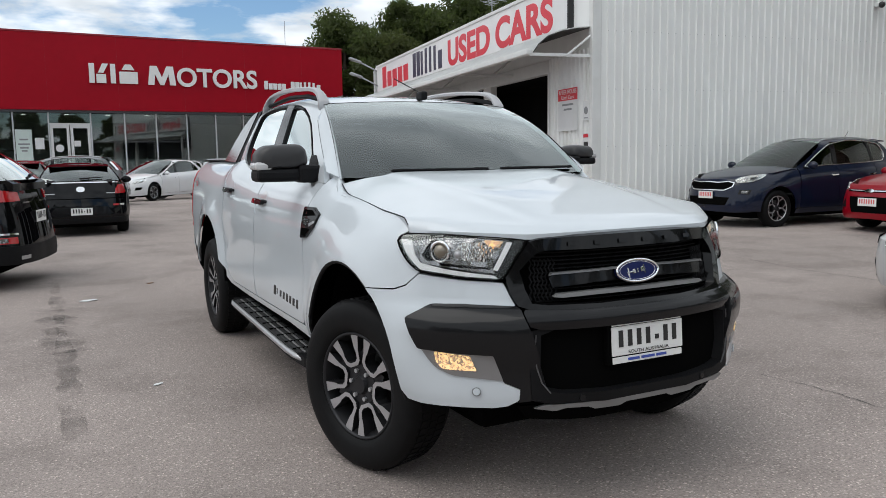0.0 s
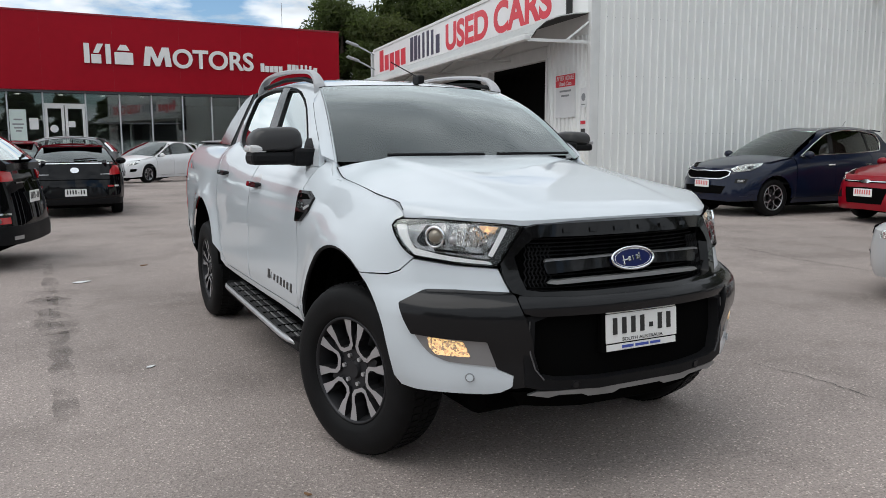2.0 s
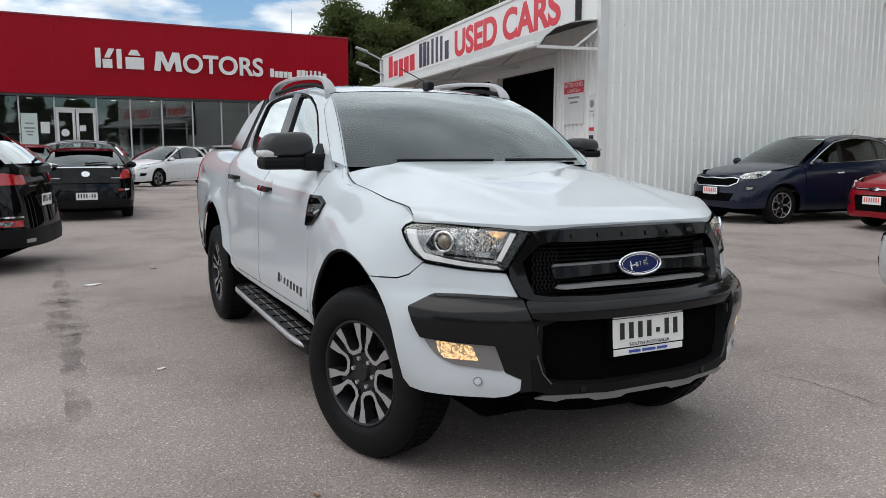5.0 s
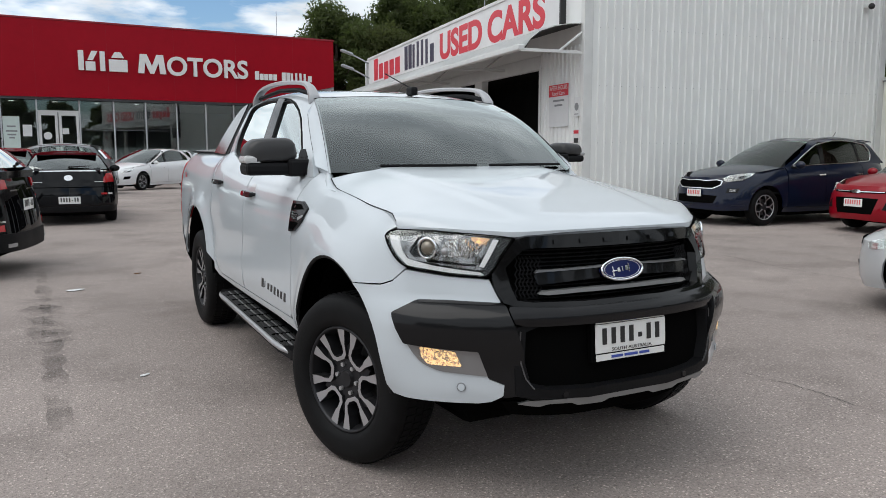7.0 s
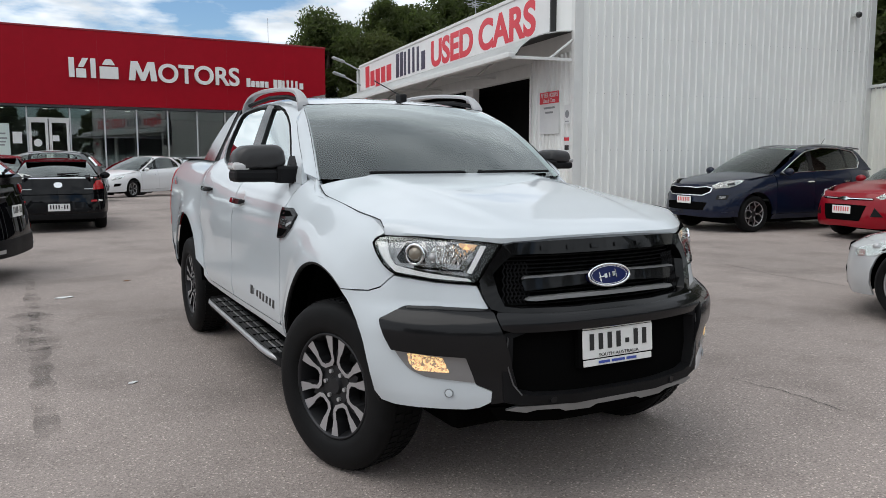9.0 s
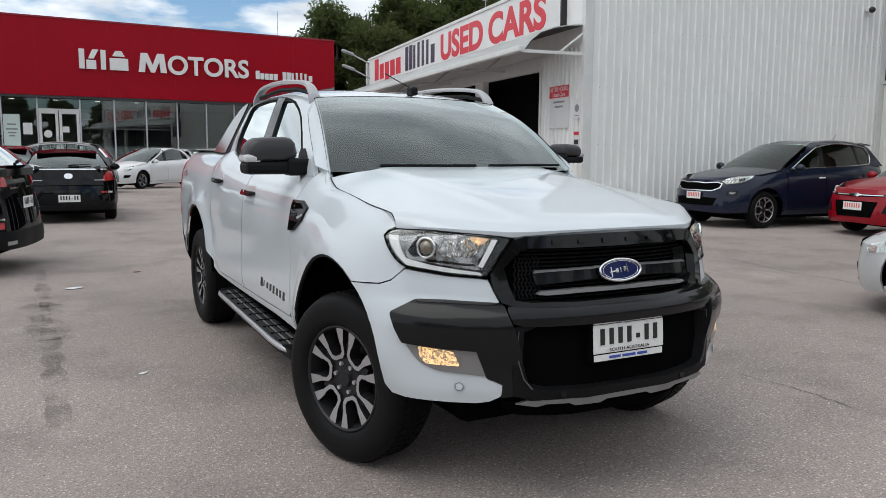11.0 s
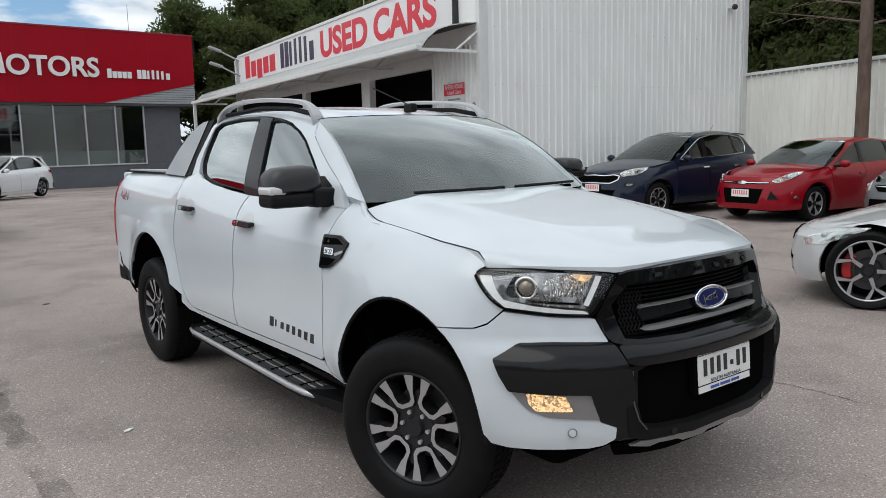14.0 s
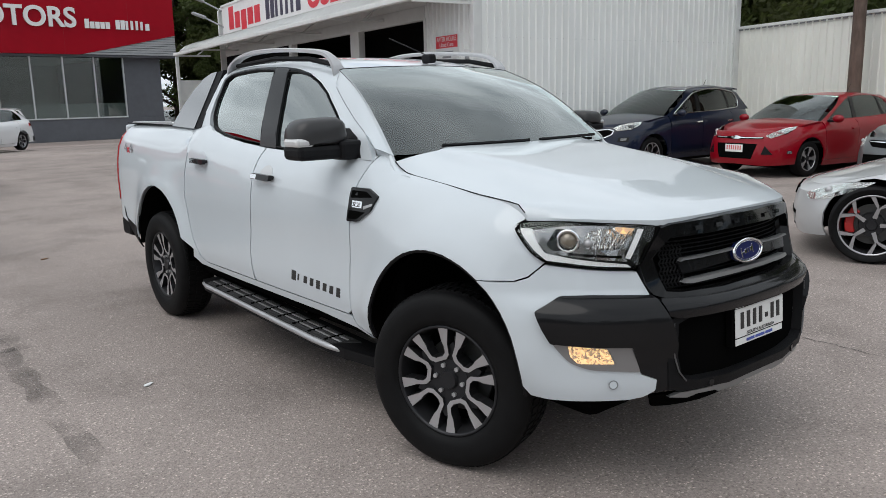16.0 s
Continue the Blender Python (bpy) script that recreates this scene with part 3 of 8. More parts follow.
# camera on the gable, lamps over the sign, aerial
cc = thing("security_camera", "small dark dome camera on a white arm on the gable wall", "camera", SHED)
part("bracket", box_bm((7.30, -0.16, 4.66), (7.44, -0.03, 4.74), 0.01), M["trim_white"], cc)
bm = bmesh.new()
bmesh.ops.create_uvsphere(bm, u_segments=14, v_segments=10, radius=0.07, matrix=Matrix.Translation((7.33, -0.20, 4.68)))
part("dome", bm, M["bar_black"], cc, smooth=True)
for s, zz in ((17.1, 5.05), (17.0, 4.45)):
    lp = thing("flood_lamp", "grey outreach flood lamp above the sign board", "lamp", SHED)
    bm = bmesh.new()
    tube(bm, [(0.0, s, zz - 0.2), (-0.45, s + 0.15, zz + 0.05), (-0.75, s + 0.2, zz + 0.2)], 0.03)
    part("arm", bm, M["galv"], lp)
    part("head", box_bm((-0.26, -0.12, -0.05), (0.26, 0.12, 0.05), 0.04, Matrix.Translation((-0.95, s + 0.22, zz + 0.28)) @ Matrix.Rotation(radians(18), 4, "Y")), M["galv"], lp)
an = thing("tv_aerial", "thin metal television aerial on a mast behind the sign", "aerial", SHED @ Matrix.Translation((1.4, 8.6, 0)))
bm = bmesh.new()
cyl(bm, (0, 0, 4.6), (0, 0, 6.27 + 0.04), 0.016, seg=8)
part("mast", bm, M["galv"], an)
for dz, dy, ln in ((0.0, -0.5, 1.70), (-0.01, -0.15, 1.10), (-0.09, 0.0, 1.05), (-0.10, 0.35, 0.55), (-0.17, -0.1, 0.40), (-0.17, 0.2, 0.44), (-0.22, -0.1, 0.34), (-0.22, 0.2, 0.38)):
    bm = bmesh.new()
    tilt = -0.016 * ln if dz > -0.05 else 0.02 * ln
    cyl(bm, (-0.5 * ln, dy - 0.05, 6.27 + dz + tilt), (0.5 * ln, dy + 0.05, 6.27 + dz - tilt), 0.008, seg=6)
    part("element", bm, M["galv"], an)
for dz, y0, y1 in ((-0.005, -0.55, 0.2), (-0.095, -0.05, 0.4), (-0.17, -0.15, 0.3), (-0.22, -0.15, 0.3)):
    bm = bmesh.new()
    cyl(bm, (0.02, y0, 6.27 + dz), (0.02, y1, 6.27 + dz), 0.009, seg=6)
    part("boom", bm, M["galv"], an)
# boundary fence of ribbed sheet
F0, F1 = Vector((15.95, 8.6, 0)), Vector((11.2, -5.0, 0))
fd = (F1 - F0).normalized()
fm = Matrix.Translation(F0) @ Matrix(((fd.x, -fd.y, 0, 0), (fd.y, fd.x, 0, 0), (0, 0, 1, 0), (0, 0, 0, 1)))
fn = thing("fence", "tall cream ribbed steel boundary fence with a dashed top rail", "fence", kind="structure")
ribbed("sheet", (F1 - F0).length, 0, 3.06, 0.20, 0.03, M["fence_sheet"], fn, fm @ Matrix.Diagonal((1, 1, 1, 1)))
part("top_rail", box_bm((0, -0.06, 3.04), ((F1 - F0).length, 0.06, 3.11), 0.006, fm), M["trim_white"], fn)
bm = bmesh.new()
for i in range(int((F1 - F0).length / 0.2)):
    box(bm, (0.2 * i + 0.02, -0.045, 3.005), (0.2 * i + 0.15, -0.033, 3.035), 0, fm)
part("rail_gaps", bm, M["bar_grey"], fn)

# ---- car materials ----
def paint(name, color, rough=0.28, metal=0.0, flake=0.0):
    m = mat(name, color, rough, metal, var=0.03, scale=3.0, coat=1.0, spec=0.1)
    return m


def crystal(name, color, strength, cells=45):
    """A lit lamp behind a faceted lens: its glow breaks up into small cells."""
    m = glow(name, color, strength, (0.5, 0.42, 0.32))
    n, l = m.node_tree.nodes, m.node_tree.links
    co = n.new("ShaderNodeTexCoord")
    vo = n.new("ShaderNodeTexVoronoi")
    vo.inputs["Scale"].default_value = cells
    l.new(co.outputs["Object"], vo.inputs["Vector"])
    se = n.new("ShaderNodeSeparateColor")
    l.new(vo.outputs["Color"], se.inputs[0])
    mr = n.new("ShaderNodeMapRange")
    mr.inputs["From Min"].default_value = 0.1
    mr.inputs["From Max"].default_value = 0.95
    mr.inputs["To Min"].default_value = 0.04
    mr.inputs["To Max"].default_value = strength
    l.new(se.outputs[0], mr.inputs["Value"])
    l.new(mr.outputs[0], n["Principled BSDF"].inputs["Emission Strength"])
    return m


def facets(name, color, cells, rough=0.08, metal=0.9):
    """Moulded bright reflector: small tilted facets that throw back sky and ground by turns."""
    m = mat(name, color, rough, metal)
    n, l = m.node_tree.nodes, m.node_tree.links
    co = n.new("ShaderNodeTexCoord")
    mp = n.new("ShaderNodeMapping")
    mp.inputs["Scale"].default_value = (1.0, 1.0, 0.45)
    vo = n.new("ShaderNodeTexVoronoi")
    vo.inputs["Scale"].default_value = cells
    l.new(co.outputs["Object"], mp.inputs[0])
    l.new(mp.outputs[0], vo.inputs["Vector"])
    bp = n.new("ShaderNodeBump")
    bp.inputs["Strength"].default_value = 0.9
    bp.inputs["Distance"].default_value = 0.02
    l.new(vo.outputs["Distance"], bp.inputs["Height"])
    l.new(bp.outputs[0], n["Principled BSDF"].inputs["Normal"])
    return m


M.update({
    "paint_pearl": mat("pearl white car paint", (0.78, 0.79, 0.80), 0.4, var=0.02, scale=3.0, coat=1.0, spec=0.1, coat_rough=0.02),
    "paint_white": mat("white car paint", (0.60, 0.645, 0.68), 0.4, var=0.02, scale=3.0, coat=1.0, spec=0.1, coat_rough=0.02),
    "paint_black": mat("black car paint", (0.003, 0.003, 0.004), 0.25, coat=0.6, spec=0.0, var=0.05),
    "paint_red": mat("red car paint", (0.25, 0.002, 0.010), 0.3, var=0.03, scale=3.0, coat=0.6, spec=0.1),
    "paint_navy": mat("navy car paint", (0.005, 0.009, 0.026), 0.3, var=0.03, scale=3.0, coat=0.7, spec=0.1),
    "paint_silver": paint("silver car paint", (0.52, 0.53, 0.54), 0.35, 0.2),
    "paint_grey": paint("grey car paint", (0.14, 0.15, 0.155), 0.35, 0.3),
    "paint_maroon": paint("maroon car paint", (0.12, 0.006, 0.014), 0.3, 0.0),
    "gloss_dark": mat("dark grey gloss trim", (0.010, 0.010, 0.011), 0.22, 0.0, var=0.08, coat=0.3, spec=0.12),
    "cap_grey": mat("dark grey satin cap", (0.035, 0.034, 0.035), 0.38, var=0.08, scale=6, spec=0.4),
    "grille_frame": mat("graphite grille frame", (0.006, 0.006, 0.0065), 0.15, 0.0, var=0.1, coat=0.35, spec=0.1),
    "plastic": mat("black moulded plastic", (0.008, 0.008, 0.009), 0.55, var=0.2, scale=20, bump=0.1, bump_scale=300, spec=0.15),
    # glossless near-black: shade of recesses put into colour, also plain black trim
    "deep_black": mat("black trim and recess shade", (0.004, 0.004, 0.004), 0.8, spec=0.0),
    "rubber": mat("tyre rubber", (0.006, 0.006, 0.0065), 0.62, var=0.3, scale=18, bump=0.1, bump_scale=160, spec=0.16),
    "alloy": mat("machined alloy", (0.50, 0.50, 0.52), 0.3, 0.75, var=0.06),
    "alloy_dark": mat("graphite alloy", (0.035, 0.035, 0.038), 0.4, 0.5, var=0.1, spec=0.2),
    "alloy_white": mat("bright aluminium", (0.62, 0.63, 0.64), 0.35, 0.35, var=0.05),
    "chrome": mat("chrome", (0.85, 0.85, 0.86), 0.08, 1.0),
    "satin": mat("satin silver", (0.46, 0.46, 0.47), 0.36, 0.5, var=0.06),
    "skid": mat("silver skid plate", (0.24, 0.24, 0.24), 0.4, 0.3, var=0.1),
    "car_glass": glass("car glass", (0.95, 0.99, 0.97), 0.0, 0.96, 0.41),
    "tint_glass": glass("tinted car glass", (0.80, 0.86, 0.84), 0.0, 0.70, 0.30),
    "far_glass": glass("parked car glass", (0.95, 0.99, 0.97), 0.0, 0.97, 0.66),
    "lens": glass("lamp lens", (1, 1, 1), 0.0, 0.98, 2.2),
    "lamp_dark": facets("silvered lamp housing", (0.34, 0.34, 0.345), 16, 0.18, 0.85),
    "lamp_bowl": facets("lamp reflector", (0.22, 0.22, 0.22), 40),
    "lamp_strip": mat("bright lamp trim", (0.90, 0.91, 0.92), 0.22, 0.0, var=0.04, scale=12),
    "lamp_clear": facets("faceted lamp reflector", (0.88, 0.87, 0.85), 110),
    "amber_cells": crystal("lit amber side lamp", (1.0, 0.50, 0.14), 1.6),
    "grille_bar": mat("dark satin grille bar", (0.12, 0.12, 0.125), 0.28, 0.5, var=0.08),
    "red_lens": mat("red lamp lens", (0.42, 0.008, 0.012), 0.12, coat=1.0),
    "amber": mat("amber reflector", (0.75, 0.27, 0.03), 0.2, coat=0.6),
    "cabin": mat("dark cabin trim", (0.055, 0.055, 0.057), 0.7, var=0.2, scale=10, spec=0.15),
    "seat_cloth": mat("seat cloth", (0.10, 0.10, 0.102), 0.85, var=0.25, scale=20),
    "brake_red": mat("red brake caliper", (0.55, 0.012, 0.012), 0.35, coat=0.5),
    "disc": mat("brake disc", (0.10, 0.10, 0.10), 0.45, 0.6),
    "blue_badge": mat("blue badge", (0.008, 0.014, 0.085), 0.3, coat=0.15, spec=0.2),
    "plate_white": mat("plate white", (0.83, 0.83, 0.81), 0.4, var=0.04),
    "plate_red": mat("plate red", (0.7, 0.12, 0.12), 0.4),
    "plate_blue": mat("plate blue", (0.05, 0.09, 0.4), 0.4),
    "fog_glow": crystal("lit fog lamp", (1.0, 0.60, 0.24), 1.9, 170),
    "drl_glow": glow("lit indicator lamp", (1.0, 0.62, 0.25), 3.0, (0.9, 0.6, 0.3)),
    "pale_glow": mat("projector lens", (0.20, 0.17, 0.13), 0.06, 0.3, coat=1.0),
})


# ---- car building kit ----
def spline(pts, n):
    """Catmull-Rom through pts, n points a span."""
    P = [Vector(p) for p in pts]
    out = []
    for i in range(len(P) - 1):
        a, b, c, d = P[max(i - 1, 0)], P[i], P[i + 1], P[min(i + 2, len(P) - 1)]
        for k in range(n):
            t = k / n
            out.append(0.5 * ((2 * b) + (c - a) * t + (2 * a - 5 * b + 4 * c - d) * t * t + (3 * b - a - 3 * c + d) * t ** 3))
    out.append(P[-1])
    return out


def table(rows):
    """Piecewise smooth lookup."""
    xs, ys = [r[0] for r in rows], [r[1] for r in rows]

    def at(x):
        return float(np.interp(x, xs, ys))
    return at


def rounded(pts, r=0.02, k=4):
    """The outline with its corners rounded; r may be a list."""
    out, n = [], len(pts)
    for i in range(n):
        p, a, b = Vector(pts[i]), Vector(pts[i - 1]), Vector(pts[(i + 1) % n])
        rr = r[i] if isinstance(r, (list, tuple)) else r
        la, lb = (a - p).length, (b - p).length
        d = min(rr, la * 0.45, lb * 0.45)
        if d < 1e-5:
            out.append(p)
            continue
        s, e = p + (a - p) / la * d, p + (b - p) / lb * d
        for j in range(k + 1):
            t = j / k
            out.append(s * (1 - t) ** 2 + p * 2 * t * (1 - t) + e * t * t)
    return [(v.x, v.y) for v in out]


def panel(name, outline, fmap, material, owner, off=0.0, thick=0.012, step=0.05, label="", smooth=True, mirror=False, vstep=None):
    """A sheet over the outline (in the two coordinates of fmap), cut into a grid, bent by fmap(u, v, off) and given a thickness."""
    bm = bmesh.new()
    f = bm.faces.new([bm.verts.new((p[0], p[1], 0)) for p in outline])
    us, vs = [p[0] for p in outline], [p[1] for p in outline]
    for lo, hi, no, st in ((min(us), max(us), (1, 0, 0), step), (min(vs), max(vs), (0, 1, 0), vstep or step)):
        k = max(1, int((hi - lo) / st))
        for i in range(1, k):
            c = lo + (hi - lo) * i / k
            bmesh.ops.bisect_plane(bm, geom=bm.verts[:] + bm.edges[:] + bm.faces[:], plane_co=(c * no[0], c * no[1], 0), plane_no=no, dist=1e-5)
    bmesh.ops.remove_doubles(bm, verts=bm.verts[:], dist=1e-5)
    uv = {v: (v.co.x, v.co.y) for v in bm.verts}
    order = list(bm.verts)
    idx = {v: i for i, v in enumerate(order)}
    faces = [[idx[v] for v in fa.verts] for fa in bm.faces]
    rim = [(idx[e.verts[0]], idx[e.verts[1]]) for e in bm.edges if len(e.link_faces) == 1]
    pts = [uv[v] for v in order]
    bm.free()
    made = []
    for sg in ((1, -1) if mirror else (1,)):
        b2 = bmesh.new()
        fl = lambda p: Vector((p[0] * sg, p[1], p[2]))
        o = [b2.verts.new(fl(fmap(u, v, off))) for u, v in pts]
        i = [b2.verts.new(fl(fmap(u, v, off - thick))) for u, v in pts]
        for fa in faces:
            b2.faces.new([o[j] for j in fa])
            b2.faces.new([i[j] for j in reversed(fa)])
        for a, b in rim:
            try:
                b2.faces.new((o[a], o[b], i[b], i[a]))
            except ValueError:
                pass
        bmesh.ops.recalc_face_normals(b2, faces=b2.faces[:])
        ob = part(name, b2, material, owner, label, smooth)
        if smooth:
            ob.data.set_sharp_from_angle(angle=radians(38))
        made.append(ob)
    return made if mirror else made[0]


def ring(name, outer, inner, fmap, material, owner, offs=(0.0, 0.02, 0.012, -0.05), label="", mirror=False):
    """A moulded surround between two outlines of equal count."""
    made = []
    for sg in ((1, -1) if mirror else (1,)):
        bm = bmesh.new()
        rows = []
        for t, o in zip((0.0, 0.12, 0.9, 1.0), offs):
            rows.append([bm.verts.new(Vector(fmap(a[0] + (b[0] - a[0]) * t, a[1] + (b[1] - a[1]) * t, o)) * Vector((1, 1, 1)) if sg == 1 else Vector((-fmap(a[0] + (b[0] - a[0]) * t, a[1] + (b[1] - a[1]) * t, o)[0], *fmap(a[0] + (b[0] - a[0]) * t, a[1] + (b[1] - a[1]) * t, o)[1:]))) for a, b in zip(outer, inner)])
        n = len(outer)
        for r in range(3):
            for i in range(n):
                bm.faces.new((rows[r][i], rows[r][(i + 1) % n], rows[r + 1][(i + 1) % n], rows[r + 1][i]))
        bmesh.ops.recalc_face_normals(bm, faces=bm.faces[:])
        ob = part(name, bm, material, owner, label, True)
        ob.data.set_sharp_from_angle(angle=radians(35))
        made.append(ob)
    return made


def resample(pts, n):
    """n points evenly along a closed outline."""
    P = [Vector(p) for p in pts]
    L = [0.0]
    for i in range(len(P)):
        L.append(L[-1] + (P[(i + 1) % len(P)] - P[i]).length)
    out, j = [], 0
    for k in range(n):
        d = L[-1] * k / n
        while L[j + 1] < d:
            j += 1
        t = (d - L[j]) / max(1e-9, L[j + 1] - L[j])
        q = P[j].lerp(P[(j + 1) % len(P)], t)
        out.append((q.x, q.y))
    return out


class Skin:
    """The lower body: q runs along the plan from the nose's middle, z upwards."""
    def __init__(self, plan, inset):
        P = spline([(x, y, 0) for x, y in plan], 24)
        self.p = np.array([(v.x, v.y) for v in P])
        seg = np.linalg.norm(np.diff(self.p, axis=0), axis=1)
        self.q = np.concatenate([[0], np.cumsum(seg)])
        d = np.gradient(self.p, axis=0)
        d /= np.linalg.norm(d, axis=1)[:, None] + 1e-9
        self.n = np.stack([d[:, 1], -d[:, 0]], 1)
        self.inset = inset
        self.length = float(self.q[-1])

    def at(self, q, z, off=0.0):
        s = 1 if q >= 0 else -1
        a = min(abs(q), self.length)
        x, y = np.interp(a, self.q, self.p[:, 0]), np.interp(a, self.q, self.p[:, 1])
        nx, ny = np.interp(a, self.q, self.n[:, 0]), np.interp(a, self.q, self.n[:, 1])
        i = self.inset(float(y), z, a) - off
        return (s * max(0.0, float(x - nx * i)) if a > 1e-6 else 0.0, float(y - ny * i), z)

    def qx(self, x):
        """q on the nose where the plan is x wide."""
        k = int(np.argmax(self.p[:, 1] > -0.05))
        return float(np.interp(x, self.p[:k, 0], self.q[:k]))

    def qy(self, y):
        """q along the side."""
        k = int(np.argmax(self.p[:, 0] > 0.70 * self.p[:, 0].max()))
        e = len(self.p)
        return float(np.interp(y, self.p[k:e, 1], self.q[k:e]))


def lathe(bm, prof, seg, center=(0, 0, 0), a0=0.0, axis="x"):
    """Turns (axial, radius) points round the x axis."""
    rows = []
    for ax, r in prof:
        rows.append([bm.verts.new((center[0] + ax, center[1] + r * math.cos(2 * math.pi * j / seg + a0), center[2] + r * math.sin(2 * math.pi * j / seg + a0))) for j in range(seg)])
    for i in range(len(prof) - 1):
        for j in range(seg):
            bm.faces.new((rows[i][j], rows[i][(j + 1) % seg], rows[i + 1][(j + 1) % seg], rows[i + 1][j]))
    return rows


def make_wheel(owner, R, rim, width, spokes=5, style="pair", tread=False, caliper=None, name="wheel", face=None):
    """A wheel whose outer face looks along -x, hub at the origin. Returns the tyre part with rim pieces under it."""
    h = width / 2
    bm = bmesh.new()
    sh = R * 0.045
    prof = [(h * 0.72, rim * 0.97), (h * 0.92, rim * 1.02), (h, (rim + R) * 0.5), (h * 0.95, R - sh * 1.9), (h * 0.86, R - sh * 0.9), (h * 0.70, R - sh * 0.25), (h * 0.4, R), (0, R + 0.001), (-h * 0.4, R), (-h * 0.70, R - sh * 0.25), (-h * 0.86, R - sh * 0.9), (-h * 0.95, R - sh * 1.9), (-h, (rim + R) * 0.52), (-h * 0.99, rim * 1.14), (-h * 0.93, rim * 1.05), (-h * 0.80, rim * 0.99)]
    lathe(bm, prof, 64)
    bmesh.ops.recalc_face_normals(bm, faces=bm.faces[:])
    w = part(name, bm, M["rubber"], owner, "black road tyre on an alloy rim", True)
    w.data.set_sharp_from_angle(angle=radians(40))
    if tread:
        bm = bmesh.new()
        n = 66
        for j in range(n):
            a = 2 * math.pi * j / n
            for r, (x0, x1, da) in enumerate(((-h * 0.86, -h * 0.60, 0.0), (-h * 0.56, -h * 0.20, 0.35), (-h * 0.15, h * 0.15, 0.7), (h * 0.20, h * 0.56, 0.35), (h * 0.60, h * 0.86, 0.0))):
                mm = Matrix.Rotation(a + da * 2 * math.pi / n, 4, "X")
                out = r in (0, 4)
                vs = box(bm, (x0, -0.0125, R - 0.02), (x1, 0.0125, R + (0.0 if out else 0.004)), 0, None)
                for v in vs:
                    if out and abs(v.co.x) > h * 0.7:
                        v.co.z -= 0.020
                    v.co = mm @ v.co
        t = part("tread", bm, M["rubber"], w)
        t["kind"] = "stuff"
    # barrel and lip
    bm = bmesh.new()
    lathe(bm, [(h * 0.7, rim * 0.98), (h * 0.2, rim * 0.86), (-h * 0.5, rim * 0.90), (-h * 0.78, rim * 0.955)], 48)
    part("rim_barrel", bm, M["alloy_dark"], w, smooth=True)
    bm = bmesh.new()
    lathe(bm, [(-h * 0.76, rim * 0.935), (-h * 0.84, rim * 0.95), (-h * 0.86, rim * 0.985), (-h * 0.80, rim * 1.0)], 64)
    bmesh.ops.recalc_face_normals(bm, faces=bm.faces[:])
    part("rim_lip", bm, M["alloy" if style != "pair" else "alloy_dark"], w, smooth=True)
    # brake disc, backing
    bm = bmesh.new()
    cyl(bm, (h * 0.05, 0, 0), (h * 0.16, 0, 0), rim * 0.66, seg=32)
    part("brake_disc", bm, M["disc"], w)
    bm = bmesh.new()
    cyl(bm, (h * 0.35, 0, 0), (h * 0.4, 0, 0), rim * 0.9, seg=32)
    part("backing", bm, M["deep_black"], w)
    if caliper:
        bm = bmesh.new()
        for k in range(5):
            a = radians(-28 + 14 * k)
            box(bm, (-h * 0.25, -0.03, rim * 0.52), (h * 0.2, 0.03, rim * 0.80), 0.01, Matrix.Rotation(a - radians(90), 4, "X"))
        part("brake_caliper", bm, M[caliper], w, "red brake caliper")
    # spokes
    def spoke(a, pts, x0, x1, dish, dim=False):
        bmv = bmesh.new()
        lo, hi = [], []
        for r, t in pts:
            d = dish * (1 - r / rim)
            p = Vector((0, r * math.sin(t), r * math.cos(t)))
            lo.append(bmv.verts.new(Vector((x0 + d, p.y, p.z))))
            hi.append(bmv.verts.new(Vector((x1 + d, p.y, p.z))))
        k = len(pts)
        f1 = bmv.faces.new(lo)
        f2 = bmv.faces.new(list(reversed(hi)))
        sides = [bmv.faces.new((lo[i], hi[i], hi[(i + 1) % k], lo[(i + 1) % k])) for i in range(k)]
        f1.material_index = 1 if dim else 0
        for s in (f2, *sides):
            s.material_index = 1
        bmesh.ops.recalc_face_normals(bmv, faces=bmv.faces[:])
        bmesh.ops.rotate(bmv, verts=bmv.verts[:], cent=(0, 0, 0), matrix=Matrix.Rotation(a, 3, "X"))
        part("spoke", bmv, [M[face or "alloy"], M["alloy_dark"]], w)
    x0, x1 = -h * 0.80, -h * 0.35
    rr = rim * (0.985 if style == "pair" else 0.955)
    for k in range(spokes):
        a = 2 * math.pi * k / spokes + 0.13 + (math.pi / 6 if style == "pair" else 0.0)
        w2 = 2 * math.pi / spokes
        if style == "pair":
            out_ = [(rr, 0.415), (rim * 0.66, 0.385), (rim * 0.47, 0.43), (rim * 0.375, 0.30)]
            in_ = [(rr, 0.215), (rim * 0.70, 0.235), (rim * 0.62, 0.275), (rim * 0.50, 0.285), (rim * 0.435, 0.16)]
            pts = [(r, t * w2) for r, t in out_] + [(r, -t * w2) for r, t in reversed(out_)] + [(r, -t * w2) for r, t in in_] + [(r, t * w2) for r, t in reversed(in_)]
            spoke(a, pts, x0, x1, 0.022)
            web = [(rim * 0.30, 0.34), (rim * 0.62, 0.39), (rim * 0.70, 0.5), (rim * 0.62, 0.61), (rim * 0.30, 0.66)]
            spoke(a, [(r, t * w2) for r, t in web], x0 + 0.014, x1, 0.022, True)
        elif style == "wide":
            pts = [(rim * 0.25, -w2 * 0.30), (rim * 0.5, -w2 * 0.14), (rr, -w2 * 0.20), (rr, w2 * 0.20), (rim * 0.5, w2 * 0.14), (rim * 0.25, w2 * 0.30)]
